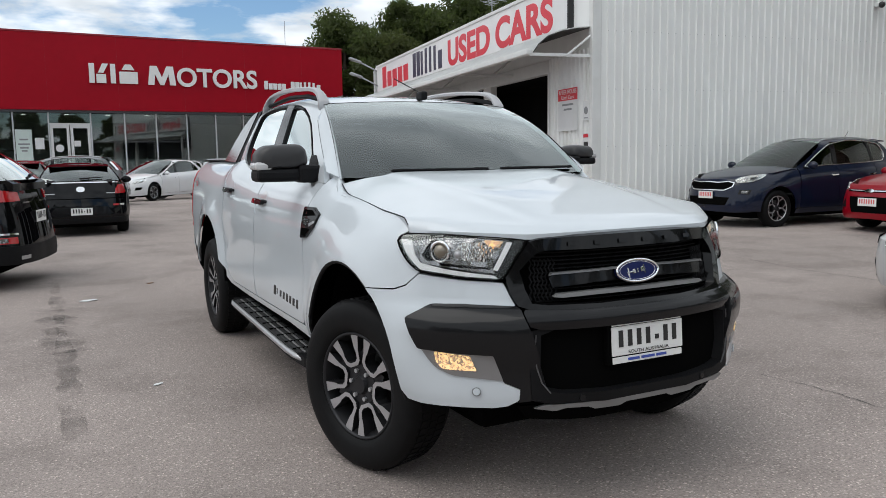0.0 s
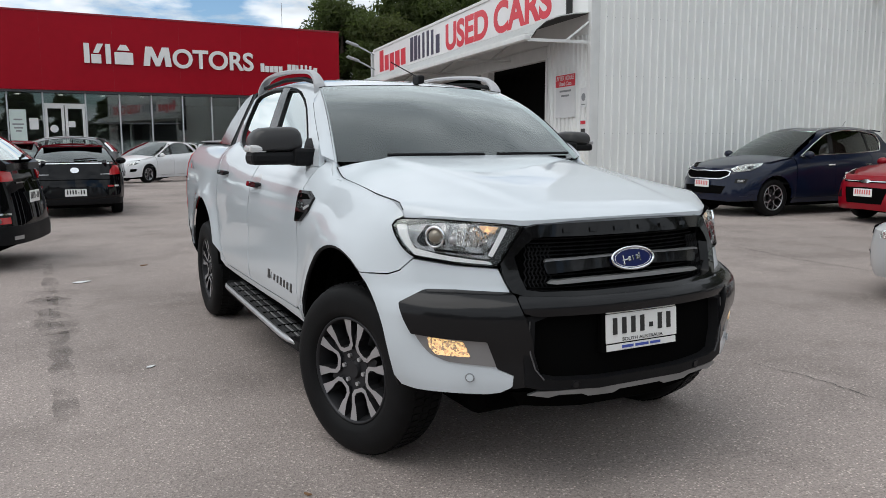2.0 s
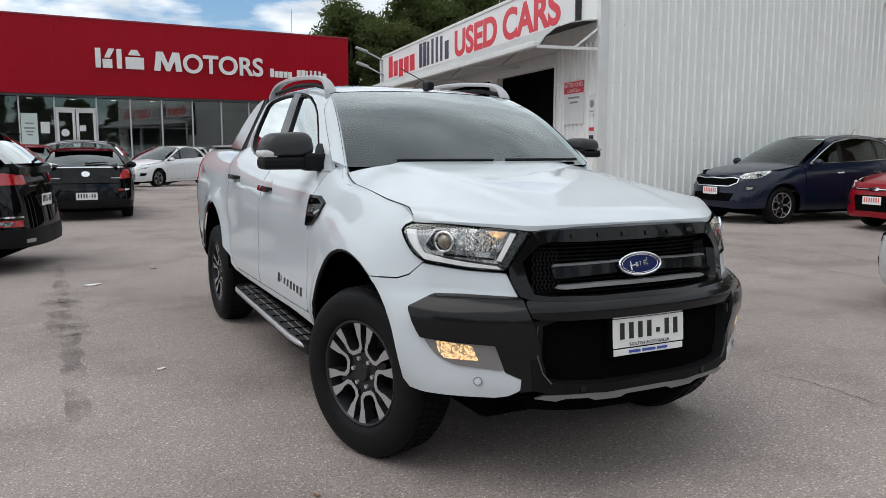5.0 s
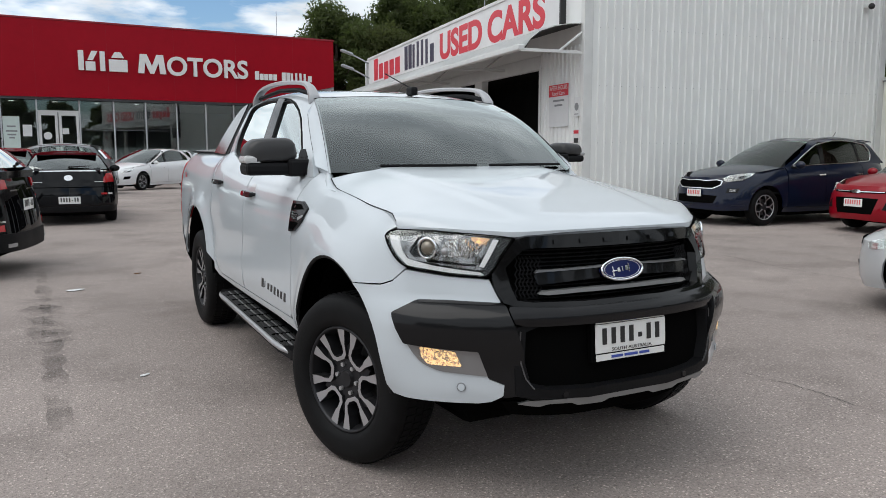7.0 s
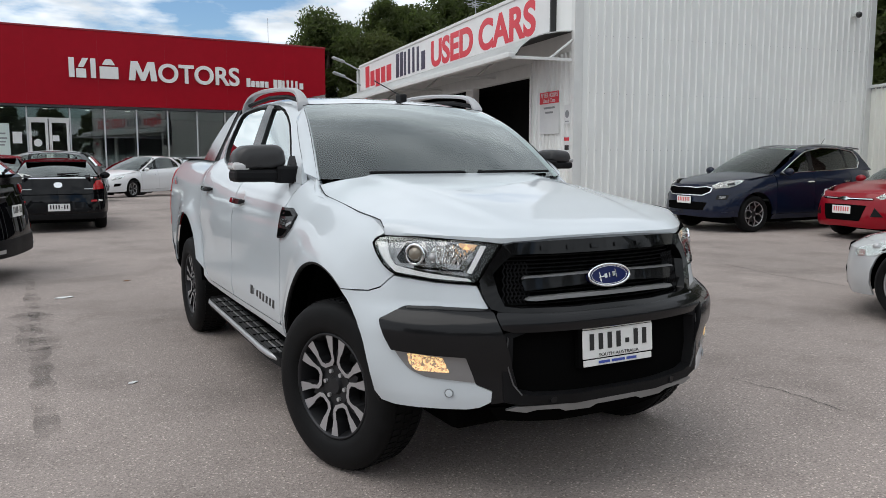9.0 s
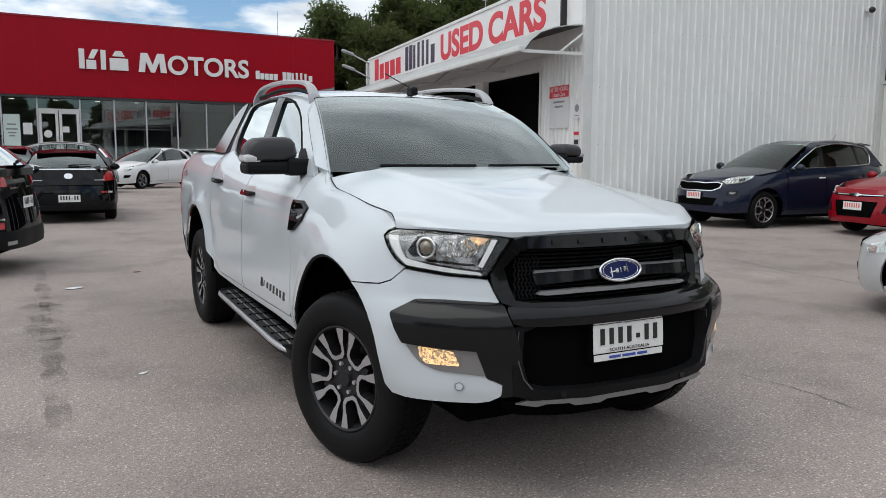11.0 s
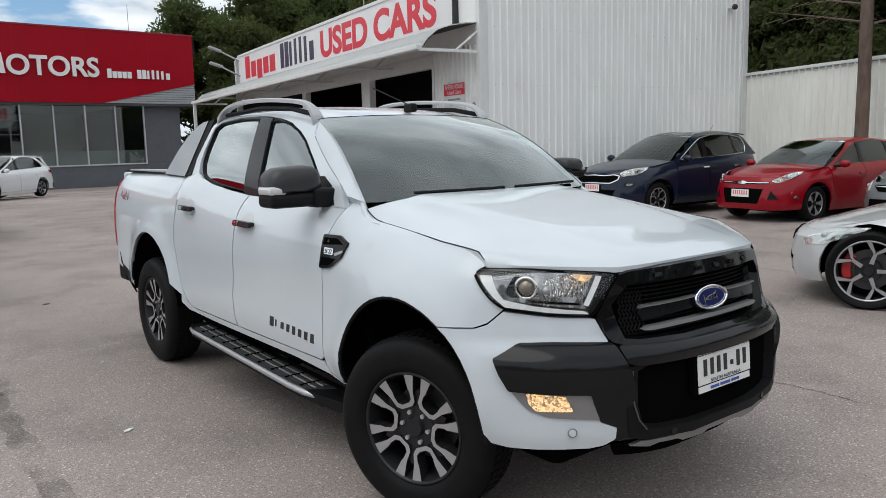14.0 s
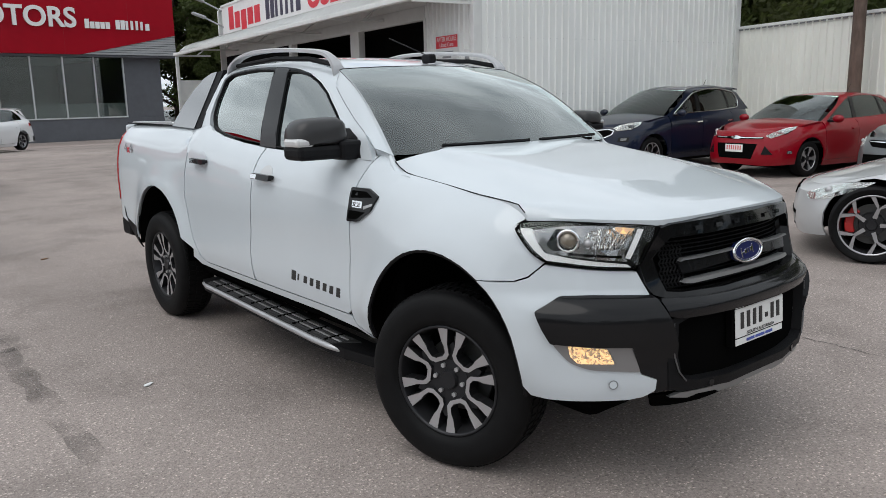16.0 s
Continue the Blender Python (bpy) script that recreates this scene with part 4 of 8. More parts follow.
            spoke(a, pts, x0, x1, 0.02)
        else:
            spoke(a, [(rim * 0.25, -w2 * 0.22), (rim * 0.58, -w2 * 0.07), (rim * 0.58, w2 * 0.07), (rim * 0.25, w2 * 0.22)], x0, x1, 0.02)
            for s in (-1, 1):
                spoke(a, [(rim * 0.52, -s * w2 * 0.02), (rim * 0.60, s * w2 * 0.10), (rr, s * w2 * 0.32), (rr, s * w2 * 0.20), (rim * 0.66, s * w2 * 0.03)], x0, x1, 0.02)
    bm = bmesh.new()
    cyl(bm, (-h * 0.60, 0, 0), (0, 0, 0), rim * 0.37, rim * 0.40, seg=28)
    part("hub", bm, M["alloy_dark"], w)
    bm = bmesh.new()
    cyl(bm, (-h * 0.72, 0, 0), (-h * 0.6, 0, 0), rim * 0.15, rim * 0.18, seg=24)
    part("hub_cap", bm, M["alloy_dark"], w)
    for k in range(6 if spokes == 6 else 5):
        a = 2 * math.pi * k / (6 if spokes == 6 else 5) + 0.13 + math.pi / 6 - math.pi / 2 
        bm = bmesh.new()
        cyl(bm, (-h * 0.70, rim * 0.27 * math.cos(a), rim * 0.27 * math.sin(a)), (-h * 0.52, rim * 0.27 * math.cos(a), rim * 0.27 * math.sin(a)), rim * 0.042, seg=6)
        part("lug_nut", bm, M["satin"], w)
    return w


def copy_part(w, m, owner):
    made = copy_thing(w, m)
    made.parent = owner
    made.matrix_basis = m
    return made


def number_plate(owner, m, wide=0.372, high=0.134, style="white", frame=False):
    p = part("number_plate", box_bm((-wide / 2, -0.006, -high / 2), (wide / 2, 0.0, high / 2), 0.003, m), M["plate_white"], owner, "number plate with its characters as plain bars")
    ink = M["bar_black"] if style == "white" else M["plate_red"]
    n = 7
    for i in range(n):
        if i == 4 and style == "white":
            part("printed_bar", box_bm((-wide * 0.44 + wide * 0.88 * i / n + 0.012, -0.009, -0.01), (-wide * 0.44 + wide * 0.88 * i / n + 0.03, -0.0062, 0.008), 0, m), ink, p)
            continue
        x = -wide * 0.44 + wide * 0.88 * i / n
        part("printed_bar", box_bm((x + 0.011, -0.009, -high * 0.20), (x + wide * 0.88 / n - 0.013, -0.0062, high * 0.36), 0, m), ink, p)
    return p

# ---- the white pickup ----
truck = thing("pickup_truck", "white double-cab pickup with dark grille and alloy wheels on the asphalt", "pickup")
seam_z = table([(-0.77, 1.045), (-0.60, 1.068), (-0.45, 1.105), (-0.37, 1.126), (-0.30, 1.137), (-0.06, 1.156), (0.07, 1.170), (0.24, 1.186), (0.37, 1.197), (0.45, 1.210), (0.515, 1.250)])
z_top = table([(-0.9, 1.090), (-0.45, 1.148), (-0.37, 1.168), (-0.3, 1.177), (-0.06, 1.181), (0.07, 1.190), (0.24, 1.204), (0.37, 1.215), (0.46, 1.243), (0.6, 1.30), (0.72, 1.302), (1.2, 1.304), (1.66, 1.315), (2.0, 1.340), (2.25, 1.366), (2.45, 1.40), (2.6, 1.40), (2.75, 1.375), (4.3, 1.385)])
low_in = table([(0.36, 0.07), (0.42, 0.042), (0.46, 0.022), (0.52, 0.006), (0.60, -0.006), (0.70, -0.003), (0.82, 0.001), (0.95, -0.002), (1.05, 0.004), (1.3, 0.022)])
shoulder = table([(0.0, 0.160), (0.02, 0.125), (0.05, 0.085), (0.10, 0.045), (0.15, 0.020), (0.20, 0.008), (0.30, 0.0)])
front_in = table([(0.34, 0.06), (0.42, 0.012), (0.48, 0.0), (0.62, 0.0), (0.72, 0.006), (0.78, 0.022), (0.82, 0.05), (0.92, 0.07), (1.0, 0.085), (1.06, 0.10), (1.085, 0.125), (1.10, 0.17)])


def arch_lift(y, z):
    s = 0.0
    for cy, cz, w in ((0.03, 0.47, 0.034), (3.14, 0.50, 0.030)):
        r = math.hypot(y - cy, z - cz)
        if z > 0.4:
            s += w * math.exp(-((r - 0.46) / 0.10) ** 2) * min(1.0, max(0.0, (z - 0.4) / 0.15))
    return s


def truck_inset(y, z, q):
    b = min(1.0, max(0.0, (y + 0.62) / 0.42))
    b = b * b * (3 - 2 * b)
    side = low_in(z) + shoulder(z_top(y) - z) - arch_lift(y, z)
    return front_in(z) * (1 - b) + side * b


T = Skin([(0, -0.862), (0.17, -0.857), (0.33, -0.835), (0.45, -0.80), (0.54, -0.75), (0.62, -0.695), (0.70, -0.635), (0.77, -0.56), (0.83, -0.46), (0.87, -0.33), (0.893, -0.17), (0.905, 0.05), (0.908, 0.6), (0.91, 1.6), (0.905, 2.6), (0.90, 3.4), (0.882, 4.0), (0.855, 4.14), (0.78, 4.225), (0.6, 4.25), (0, 4.26)], truck_inset)
qx, qy = T.qx, T.qy


def FX(x, z):
    """The skin's own coordinates of the place on the nose that is x out and z up."""
    lo, hi = 0.0, T.qy(-0.05)
    for _ in range(24):
        mid = (lo + hi) / 2
        if T.at(mid, z)[0] < x:
            lo = mid
        else:
            hi = mid
    return ((lo + hi) / 2, z)


def FY(y, z):
    """The same by how far back the place lies."""
    lo, hi = T.qx(0.35), T.qy(0.3)
    for _ in range(24):
        mid = (lo + hi) / 2
        if T.at(mid, z)[1] < y:
            lo = mid
        else:
            hi = mid
    return ((lo + hi) / 2, z)


def FS(s, x, z):
    q, z = FX(x, z)
    return (s * q, z)


W = M["paint_white"]


def arc(cy, cz, r, a0, a1, n=18, sq=1.0):
    return [(qy(cy + r * math.cos(radians(a0 + (a1 - a0) * i / n))), cz + sq * r * math.sin(radians(a0 + (a1 - a0) * i / n))) for i in range(n + 1)]


# front fender: wheel arch, shut lines to bonnet, door and bumper
def front_arch(a0, a1, n=18):
    """The front wheel opening, flatter towards the bumper."""
    out = []
    for i in range(n + 1):
        a = a0 + (a1 - a0) * i / n
        k = min(1.0, max(0.0, (a - 120) / 55))
        r = 0.463 - 0.028 * k * k * (3 - 2 * k)
        out.append((qy(0.03 + r * math.cos(radians(a))), 0.47 + r * math.sin(radians(a))))
    return out


fo = [(qy(0.49), 0.475)] + front_arch(4, 123, 18)
fo += [FY(-0.30, 0.863), FY(-0.36, 0.866), FY(-0.40, 0.884), FY(-0.425, 0.912), FY(-0.446, 0.938), FY(-0.406, 0.974), FY(-0.362, 1.024), FY(-0.331, 1.058), FY(-0.329, 1.070), FY(-0.342, 1.081), FY(-0.350, 1.100), FY(-0.340, 1.122)]
fo += [(qy(y), seam_z(y) + 0.002) for y in (-0.28, -0.2, -0.05, 0.1, 0.25, 0.37, 0.44)]
fo += [(qy(0.50), 1.236), (qy(0.535), 1.262), (qy(0.592), 1.282), (qy(0.604), 1.20), (qy(0.629), 1.12), (qy(0.649), 0.95), (qy(0.663), 0.70), (qy(0.667), 0.55), (qy(0.64), 0.49), (qy(0.56), 0.475)]
panel("front_fender", fo, T.at, W, truck, mirror=True, step=0.04)
# doors
fd_out = [(qy(0.672), 0.555), (qy(0.668), 0.75), (qy(0.655), 0.95), (qy(0.635), 1.12), (qy(0.61), 1.20), (qy(0.60), 1.275), (qy(0.72), 1.262), (qy(1.2), 1.262), (qy(1.655), 1.273), (qy(1.652), 1.2), (qy(1.66), 1.0), (qy(1.682), 0.80), (qy(1.70), 0.70), (qy(1.675), 0.57), (qy(1.66), 0.535), (qy(1.2), 0.535), (qy(0.70), 0.535)]
rd_out = [(qy(1.686), 0.535), (qy(1.708), 0.70), (qy(1.692), 0.80), (qy(1.67), 1.0), (qy(1.662), 1.2), (qy(1.665), 1.273), (qy(2.0), 1.297), (qy(2.25), 1.325), (qy(2.40), 1.355), (qy(2.49), 1.380), (qy(2.535), 1.30), (qy(2.60), 1.20), (qy(2.635), 1.05), (qy(2.64), 0.93), (qy(2.60), 0.80), (qy(2.54), 0.66), (qy(2.44), 0.56), (qy(2.38), 0.535)]
for nm, o in (("front_door", fd_out), ("rear_door", rd_out)):
    panel(nm, o, T.at, W, truck, mirror=True, step=0.04)
# sill below the doors
panel("sill", [(qy(0.52), 0.452), (qy(0.57), 0.47), (qy(0.645), 0.482), (qy(0.68), 0.527), (qy(2.36), 0.527), (qy(2.46), 0.55), (qy(2.55), 0.60), (qy(2.57), 0.54), (qy(2.48), 0.502), (qy(2.0), 0.492), (qy(1.0), 0.488), (qy(0.66), 0.470)], T.at, W, truck, mirror=True, off=-0.003)
# bed side with rear arch, wrapping round to the tailgate
ra = arc(3.14, 0.49, 0.475, 158, 4, 20)
bo = [(qy(2.47), 0.565)] + [(qy(2.55), 0.66), (qy(2.612), 0.80), (qy(2.652), 0.93), (qy(2.648), 1.05), (qy(2.615), 1.20), (qy(2.66), 1.30), (qy(2.70), 1.366), (qy(3.4), 1.372), (qy(4.05), 1.376), (qy(4.12), 1.36), (qy(4.15), 1.30), (qy(4.13), 0.70), (qy(4.05), 0.64), (qy(3.75), 0.60), (qy(3.63), 0.58)]
bo += [(a, b) for a, b in arc(3.14, 0.49, 0.475, 6, 160, 22)]
panel("bed_side", bo, T.at, W, truck, mirror=True, step=0.04)
panel("cab_rear_quarter", [(qy(2.53), 1.28), (qy(2.59), 1.215), (qy(2.62), 1.21), (qy(2.69), 1.36), (qy(2.64), 1.385), (qy(2.51), 1.385)], T.at, W, truck, mirror=True, off=-0.002)
# tailgate and closing sheets
part("tailgate", box_bm((-0.74, 4.20, 0.62), (0.74, 4.255, 1.365), 0.02), W, truck)
panel("tail_lamp", rounded([(qy(4.13), 0.80), (qy(4.125), 1.28), (qy(4.17), 1.315), (qy(4.19) + 0.10, 1.31), (qy(4.19) + 0.10, 0.78), (qy(4.16), 0.77)], 0.02), T.at, M["red_lens"], truck, off=0.012, mirror=True, label="tall red tail lamp")
part("rear_bumper", box_bm((-0.80, 4.16, 0.46), (0.80, 4.38, 0.62), 0.03), M["plastic"], truck)
panel("mud_flap", [(qy(3.60), 0.62), (qy(3.74), 0.62), (qy(3.95), 0.66), (qy(3.98), 0.74), (qy(3.90), 0.63), (qy(3.74), 0.50), (qy(3.66), 0.45)], T.at, M["plastic"], truck, off=0.004, mirror=True)
# inner core in painted shade-black so that gaps and arches read as depth
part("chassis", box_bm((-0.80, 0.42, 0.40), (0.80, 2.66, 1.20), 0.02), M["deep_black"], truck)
# two added low blocks keep light off the ground below the truck
part("shade_block_front", box_bm((-0.52, -0.46, 0.25), (0.52, 0.9, 0.42), 0.05), M["deep_black"], truck)
part("shade_block_rear", box_bm((-0.56, 0.9, 0.25), (0.56, 3.9, 0.42), 0.04), M["deep_black"], truck)
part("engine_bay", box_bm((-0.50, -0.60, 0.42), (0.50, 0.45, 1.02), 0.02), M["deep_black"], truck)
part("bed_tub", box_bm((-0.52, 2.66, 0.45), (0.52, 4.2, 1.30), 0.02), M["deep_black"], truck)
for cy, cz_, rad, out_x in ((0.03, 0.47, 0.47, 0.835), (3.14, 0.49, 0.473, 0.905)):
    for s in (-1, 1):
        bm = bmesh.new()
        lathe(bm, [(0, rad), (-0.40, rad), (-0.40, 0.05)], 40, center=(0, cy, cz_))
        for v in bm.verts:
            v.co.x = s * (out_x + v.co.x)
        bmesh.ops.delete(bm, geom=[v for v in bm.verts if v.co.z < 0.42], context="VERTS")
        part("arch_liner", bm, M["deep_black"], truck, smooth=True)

# bonnet: a height over x and y
b_edge = spline([(0, -0.738), (0.25, -0.730), (0.42, -0.702), (0.50, -0.655), (0.60, -0.565), (0.70, -0.455), (0.765, -0.36), (0.775, -0.2), (0.765, 0.1), (0.745, 0.35), (0.728, 0.47)], 6)
edge_x = lambda y: float(np.interp(y, [p.y for p in b_edge], [p.x for p in b_edge]))


def bonnet(u, v, off=0.0):
    """u across in half-widths, v from nose to screen."""
    F = Vector((0.77 * u, 0, 0))
    k = abs(u)
    yf = float(np.interp(k * 0.772, [p.x for p in b_edge[:37]], [p.y for p in b_edge[:37]]))
    yr = 0.515 - 0.075 * (1 - k * k)
    y = yf + (yr - yf) * v
    xe = 0.775 - 0.035 * max(0.0, (y + 0.1) / 0.57)
    zs = seam_z(y)
    zm = float(np.interp(y, [-0.77, -0.70, -0.6, -0.45, -0.2, 0.1, 0.3, 0.47], [1.098, 1.115, 1.138, 1.165, 1.212, 1.258, 1.284, 1.302]))
    bow = 2.6 + 3.6 * v
    nose = -(0.016 + 0.018 * k ** 6) * math.exp(-((y - yf) / 0.030) ** 2)
    rdg = 0.010 / (1 + math.exp((k - 0.68 + 0.22 * (1 - v)) / 0.016)) * min(1.0, v * 3)
    return (xe * u, y, zs + (zm - 0.006 - zs) * (1 - k ** bow) + nose + rdg + off)


bo = [(u / 20, 0.0) for u in range(-20, 21)] + [(1.0, v / 14) for v in range(1, 14)] + [(u / 20, 1.0) for u in range(20, -21, -1)] + [(-1.0, v / 14) for v in range(13, 0, -1)]
panel("bonnet", bo, bonnet, W, truck, step=0.025, vstep=0.035, thick=0.02, label="white bonnet with two pressed ridges")
for s in (-1, 1):
    bm = bmesh.new()
    tube(bm, [bonnet(s, v, 0.0015) for v in (0.02, 0.06, 0.12, 0.20, 0.30, 0.36, 0.42, 0.5, 0.58, 0.66, 0.74, 0.82, 0.90, 0.96, 1.0)], 0.0024, 6)
    part("bonnet_seam", bm, M["plastic"], truck)
part("cowl", prism_bm([(0.42, 1.19), (0.47, 1.240), (0.60, 1.282), (0.62, 1.20)], "x", -0.69, 0.69), M["plastic"], truck)

# cab: a section from belt to roof, swept along y
sec = spline([(0.812, 1.215, 0), (0.790, 1.30, 0), (0.775, 1.36, 0), (0.715, 1.52, 0), (0.655, 1.665, 0), (0.625, 1.715, 0), (0.575, 1.748, 0), (0.44, 1.772, 0), (0.22, 1.783, 0), (0, 1.786, 0)], 10)
sl = np.concatenate([[0], np.cumsum([(sec[i + 1] - sec[i]).length for i in range(len(sec) - 1)])])
sxx, szz = [p.x for p in sec], [p.y for p in sec]
sdx, sdz = np.gradient(sxx), np.gradient(szz)
ROOF = float(sl[-1])


def cab(y, h, off=0.0):
    s = 1 if h <= ROOF else -1
    hh = h if h <= ROOF else 2 * ROOF - h
    x, z = float(np.interp(hh, sl, sxx)), float(np.interp(hh, sl, szz))
    nx, nz = float(np.interp(hh, sl, sdz)), -float(np.interp(hh, sl, sdx))
    ln = math.hypot(nx, nz) or 1
    x, z = x + nx / ln * off, z + nz / ln * off
    drop = 0.14 * max(0.0, 1.95 - y) ** 2 + 0.10 * max(0.0, y - 2.15) ** 2
    z -= drop * min(1.0, max(0.0, (z - 1.35) / 0.4))
    z += 0.03 * max(0.0, min(1.0, (y - 0.8) / 1.8)) * max(0.0, 1 - (z - 1.30) / 0.3)
    x *= 1 - 0.022 * max(0.0, y - 1.0)
    return (s * x, y, z)


h_of = lambda z: float(np.interp(z, szz[:70], sl[:70]))
PIL = [(0.60, 1.31), (0.72, 1.405), (0.86, 1.50), (1.0, 1.590), (1.12, 1.665), (1.20, 1.745)]


def side_pts(pts):
    return [(y, h_of(z)) for y, z in pts]


win_f = side_pts([(1.560, 1.274), (1.615, 1.5), (1.668, 1.696), (1.56, 1.704), (1.44, 1.694), (1.31, 1.664), (1.20, 1.618), (1.06, 1.522), (0.92, 1.410), (0.86, 1.350), (0.84, 1.274)])
win_r = side_pts([(1.755, 1.282), (1.80, 1.5), (1.835, 1.705), (2.1, 1.712), (2.42, 1.70), (2.49, 1.675), (2.515, 1.53), (2.50, 1.43), (2.45, 1.366), (2.36, 1.332), (2.2, 1.310), (1.95, 1.292)])
# frame pieces round the windows
aedge = [(y, h_of(z)) for y, z in PIL]
apil = side_pts([(0.60, 1.255)]) + aedge[1:] + [(1.45, h_of(1.758)), (1.72, h_of(1.765)), (2.1, h_of(1.766)), (2.42, h_of(1.762)), (2.56, h_of(1.74)), (2.62, h_of(1.60)), (2.66, h_of(1.45)), (2.68, h_of(1.30)), (2.45, h_of(1.30))]
low = [(2.45, h_of(1.305)), (2.53, h_of(1.365)), (2.565, h_of(1.44)), (2.565, h_of(1.54)), (2.525, h_of(1.690)), (2.44, h_of(1.716)), (2.1, h_of(1.728)), (1.75, h_of(1.726)), (1.56, h_of(1.720)), (1.42, h_of(1.708)), (1.28, h_of(1.672)), (1.18, h_of(1.626)), (1.03, h_of(1.522)), (0.90, h_of(1.414)), (0.84, h_of(1.352)), (0.82, h_of(1.255))]
panel("cab_frame", apil + low, cab, W, truck, mirror=True, thick=0.03, step=0.035)
seal = M["plastic"]


def a_pillar(u, v, off=0.0):
    """From the side frame round to the windscreen's edge."""
    y = float(np.interp(v, [0, 0.2, 0.42, 0.65, 0.85, 1.0], [p[0] for p in PIL]))
    z = float(np.interp(v, [0, 0.2, 0.42, 0.65, 0.85, 1.0], [p[1] for p in PIL]))
    a, b = Vector(cab(y, h_of(z), 0.0)), Vector(screen(1.0, v))
    p = a.lerp(b, u)
    p += Vector((0.5, -0.5, 0.2)) * 0.007 * math.sin(math.pi * u)
    return (p.x + off * 0.7, p.y - off * 0.6, p.z + off * 0.3)


def screen(u, v, off=0.0):
    """The windscreen: u across in half-widths, v up the rake."""
    y0, z0, x0 = 0.53 + 0.655 * v, 1.278 + 0.406 * v + 0.052 * math.sin(math.pi * v), 0.735 - 0.145 * v
    k = 1 - u * u
    return (x0 * u, y0 - (0.10 - 0.045 * v) * k - off * 0.5, z0 + 0.018 * v * k + off * 0.86)


panel("windscreen_pillar", [(0, 0), (1, 0)] + [(1, i / 8) for i in range(1, 9)] + [(0, 1 - i / 8) for i in range(0, 8)], a_pillar, W, truck, mirror=True, step=0.2, vstep=0.1, thick=0.02)
for s in (-1, 1):
    low_ = [T.at(qy(y), z, 0.0) for y, z in ((0.36, 1.192), (0.42, 1.200), (0.46, 1.212), (0.51, 1.240), (0.545, 1.264), (0.59, 1.280), (0.66, 1.285))]
    top_ = [bonnet(1.0, 0.86, -0.004), bonnet(1.0, 0.95, -0.004), bonnet(1.0, 1.0, -0.002), screen(1.0, 0.0, 0.0), screen(1.0, 0.04, 0.0), a_pillar(0.5, 0.06), a_pillar(0.0, 0.12)]
    bm = bmesh.new()
    rows_ = []
    for a, b in zip(low_, top_):
        a, b = Vector(a), Vector(b)
        rows_.append([bm.verts.new((s * p.x, p.y, p.z)) for p in (a + Vector((-0.01, 0, -0.03)), a, a.lerp(b, 0.33) + Vector((0.001, 0, 0.002)), a.lerp(b, 0.67) + Vector((0.001, 0, 0.002)), b, b + Vector((-0.02, 0, -0.04)))])
    for i in range(len(rows_) - 1):
        for j in range(5):
            bm.faces.new((rows_[i][j], rows_[i][j + 1], rows_[i + 1][j + 1], rows_[i + 1][j]))
    bmesh.ops.recalc_face_normals(bm, faces=bm.faces[:])
    part("fender_corner", bm, W, truck, smooth=True)
    bm = bmesh.new()
    pts = [Vector(cab(y, h_of(z), 0.0005)) for y, z in PIL[1:]] + [Vector(cab(y, h_of(z), 0.0015)) for y, z in ((1.32, 1.752), (1.5, 1.757), (1.8, 1.762), (2.2, 1.762), (2.45, 1.755))]
    tube(bm, [(s * p.x, p.y, p.z) for p in pts], 0.0012, 6)
    part("door_seam", bm, M["cap_grey"], truck)
for nm, w in (("front_window", win_f), ("rear_window", win_r)):
    panel(nm, w, cab, M["tint_glass"], truck, off=-0.012, thick=0.004, mirror=True, label="glass side window")
    c = Vector((sum(p[0] for p in w) / len(w), sum(p[1] for p in w) / len(w)))
    o = resample(w, 60)
    big = [(p[0] + (p[0] - c.x) / max(0.2, (Vector(p) - c).length) * 0.010, p[1] + (p[1] - c.y) / max(0.12, (Vector(p) - c).length) * 0.011) for p in o]
    ring("window_seal", big, o, cab, seal, truck, offs=(-0.002, 0.003, 0.002, -0.014), mirror=True)
panel("door_pillar_trim", side_pts([(1.555, 1.262), (1.612, 1.5), (1.668, 1.715), (1.835, 1.722), (1.80, 1.5), (1.752, 1.264)]), cab, M["gloss_dark"], truck, off=0.003, mirror=True, label="black gloss pillar trim")
panel("mirror_sail", side_pts([(0.70, 1.262), (0.76, 1.36), (0.86, 1.425), (0.93, 1.415), (0.87, 1.262)]), cab, M["plastic"], truck, off=0.004, mirror=True)
# roof skin between the side frames
rf = [(1.175, h_of(1.757) + 0.0), (1.45, h_of(1.762)), (1.75, h_of(1.769)), (2.1, h_of(1.770)), (2.45, h_of(1.765)), (2.60, h_of(1.757))]
top = rf + [(2.63, ROOF)] + [(y, 2 * ROOF - h) for y, h in reversed(rf)] + [(1.125, ROOF)]
panel("roof", top, cab, W, truck, thick=0.03, step=0.06, off=0.0)


# windscreen
so = [(u / 12, 0.0) for u in range(-12, 13)] + [(1, v / 10) for v in range(1, 10)] + [(u / 12, 1.0) for u in range(12, -13, -1)] + [(-1, v / 10) for v in range(9, 0, -1)]
panel("windscreen", so, screen, M["car_glass"], truck, thick=0.005, step=0.12, vstep=0.1, label="clear laminated windscreen")
ring("screen_border", [(p[0] * 1.012, -0.01 + p[1] * 1.02) for p in resample(so, 80)], [(p[0] * 0.94, 0.06 + p[1] * 0.90) for p in resample(so, 80)], screen, M["deep_black"], truck, offs=(0.002, -0.007, -0.007, -0.009))
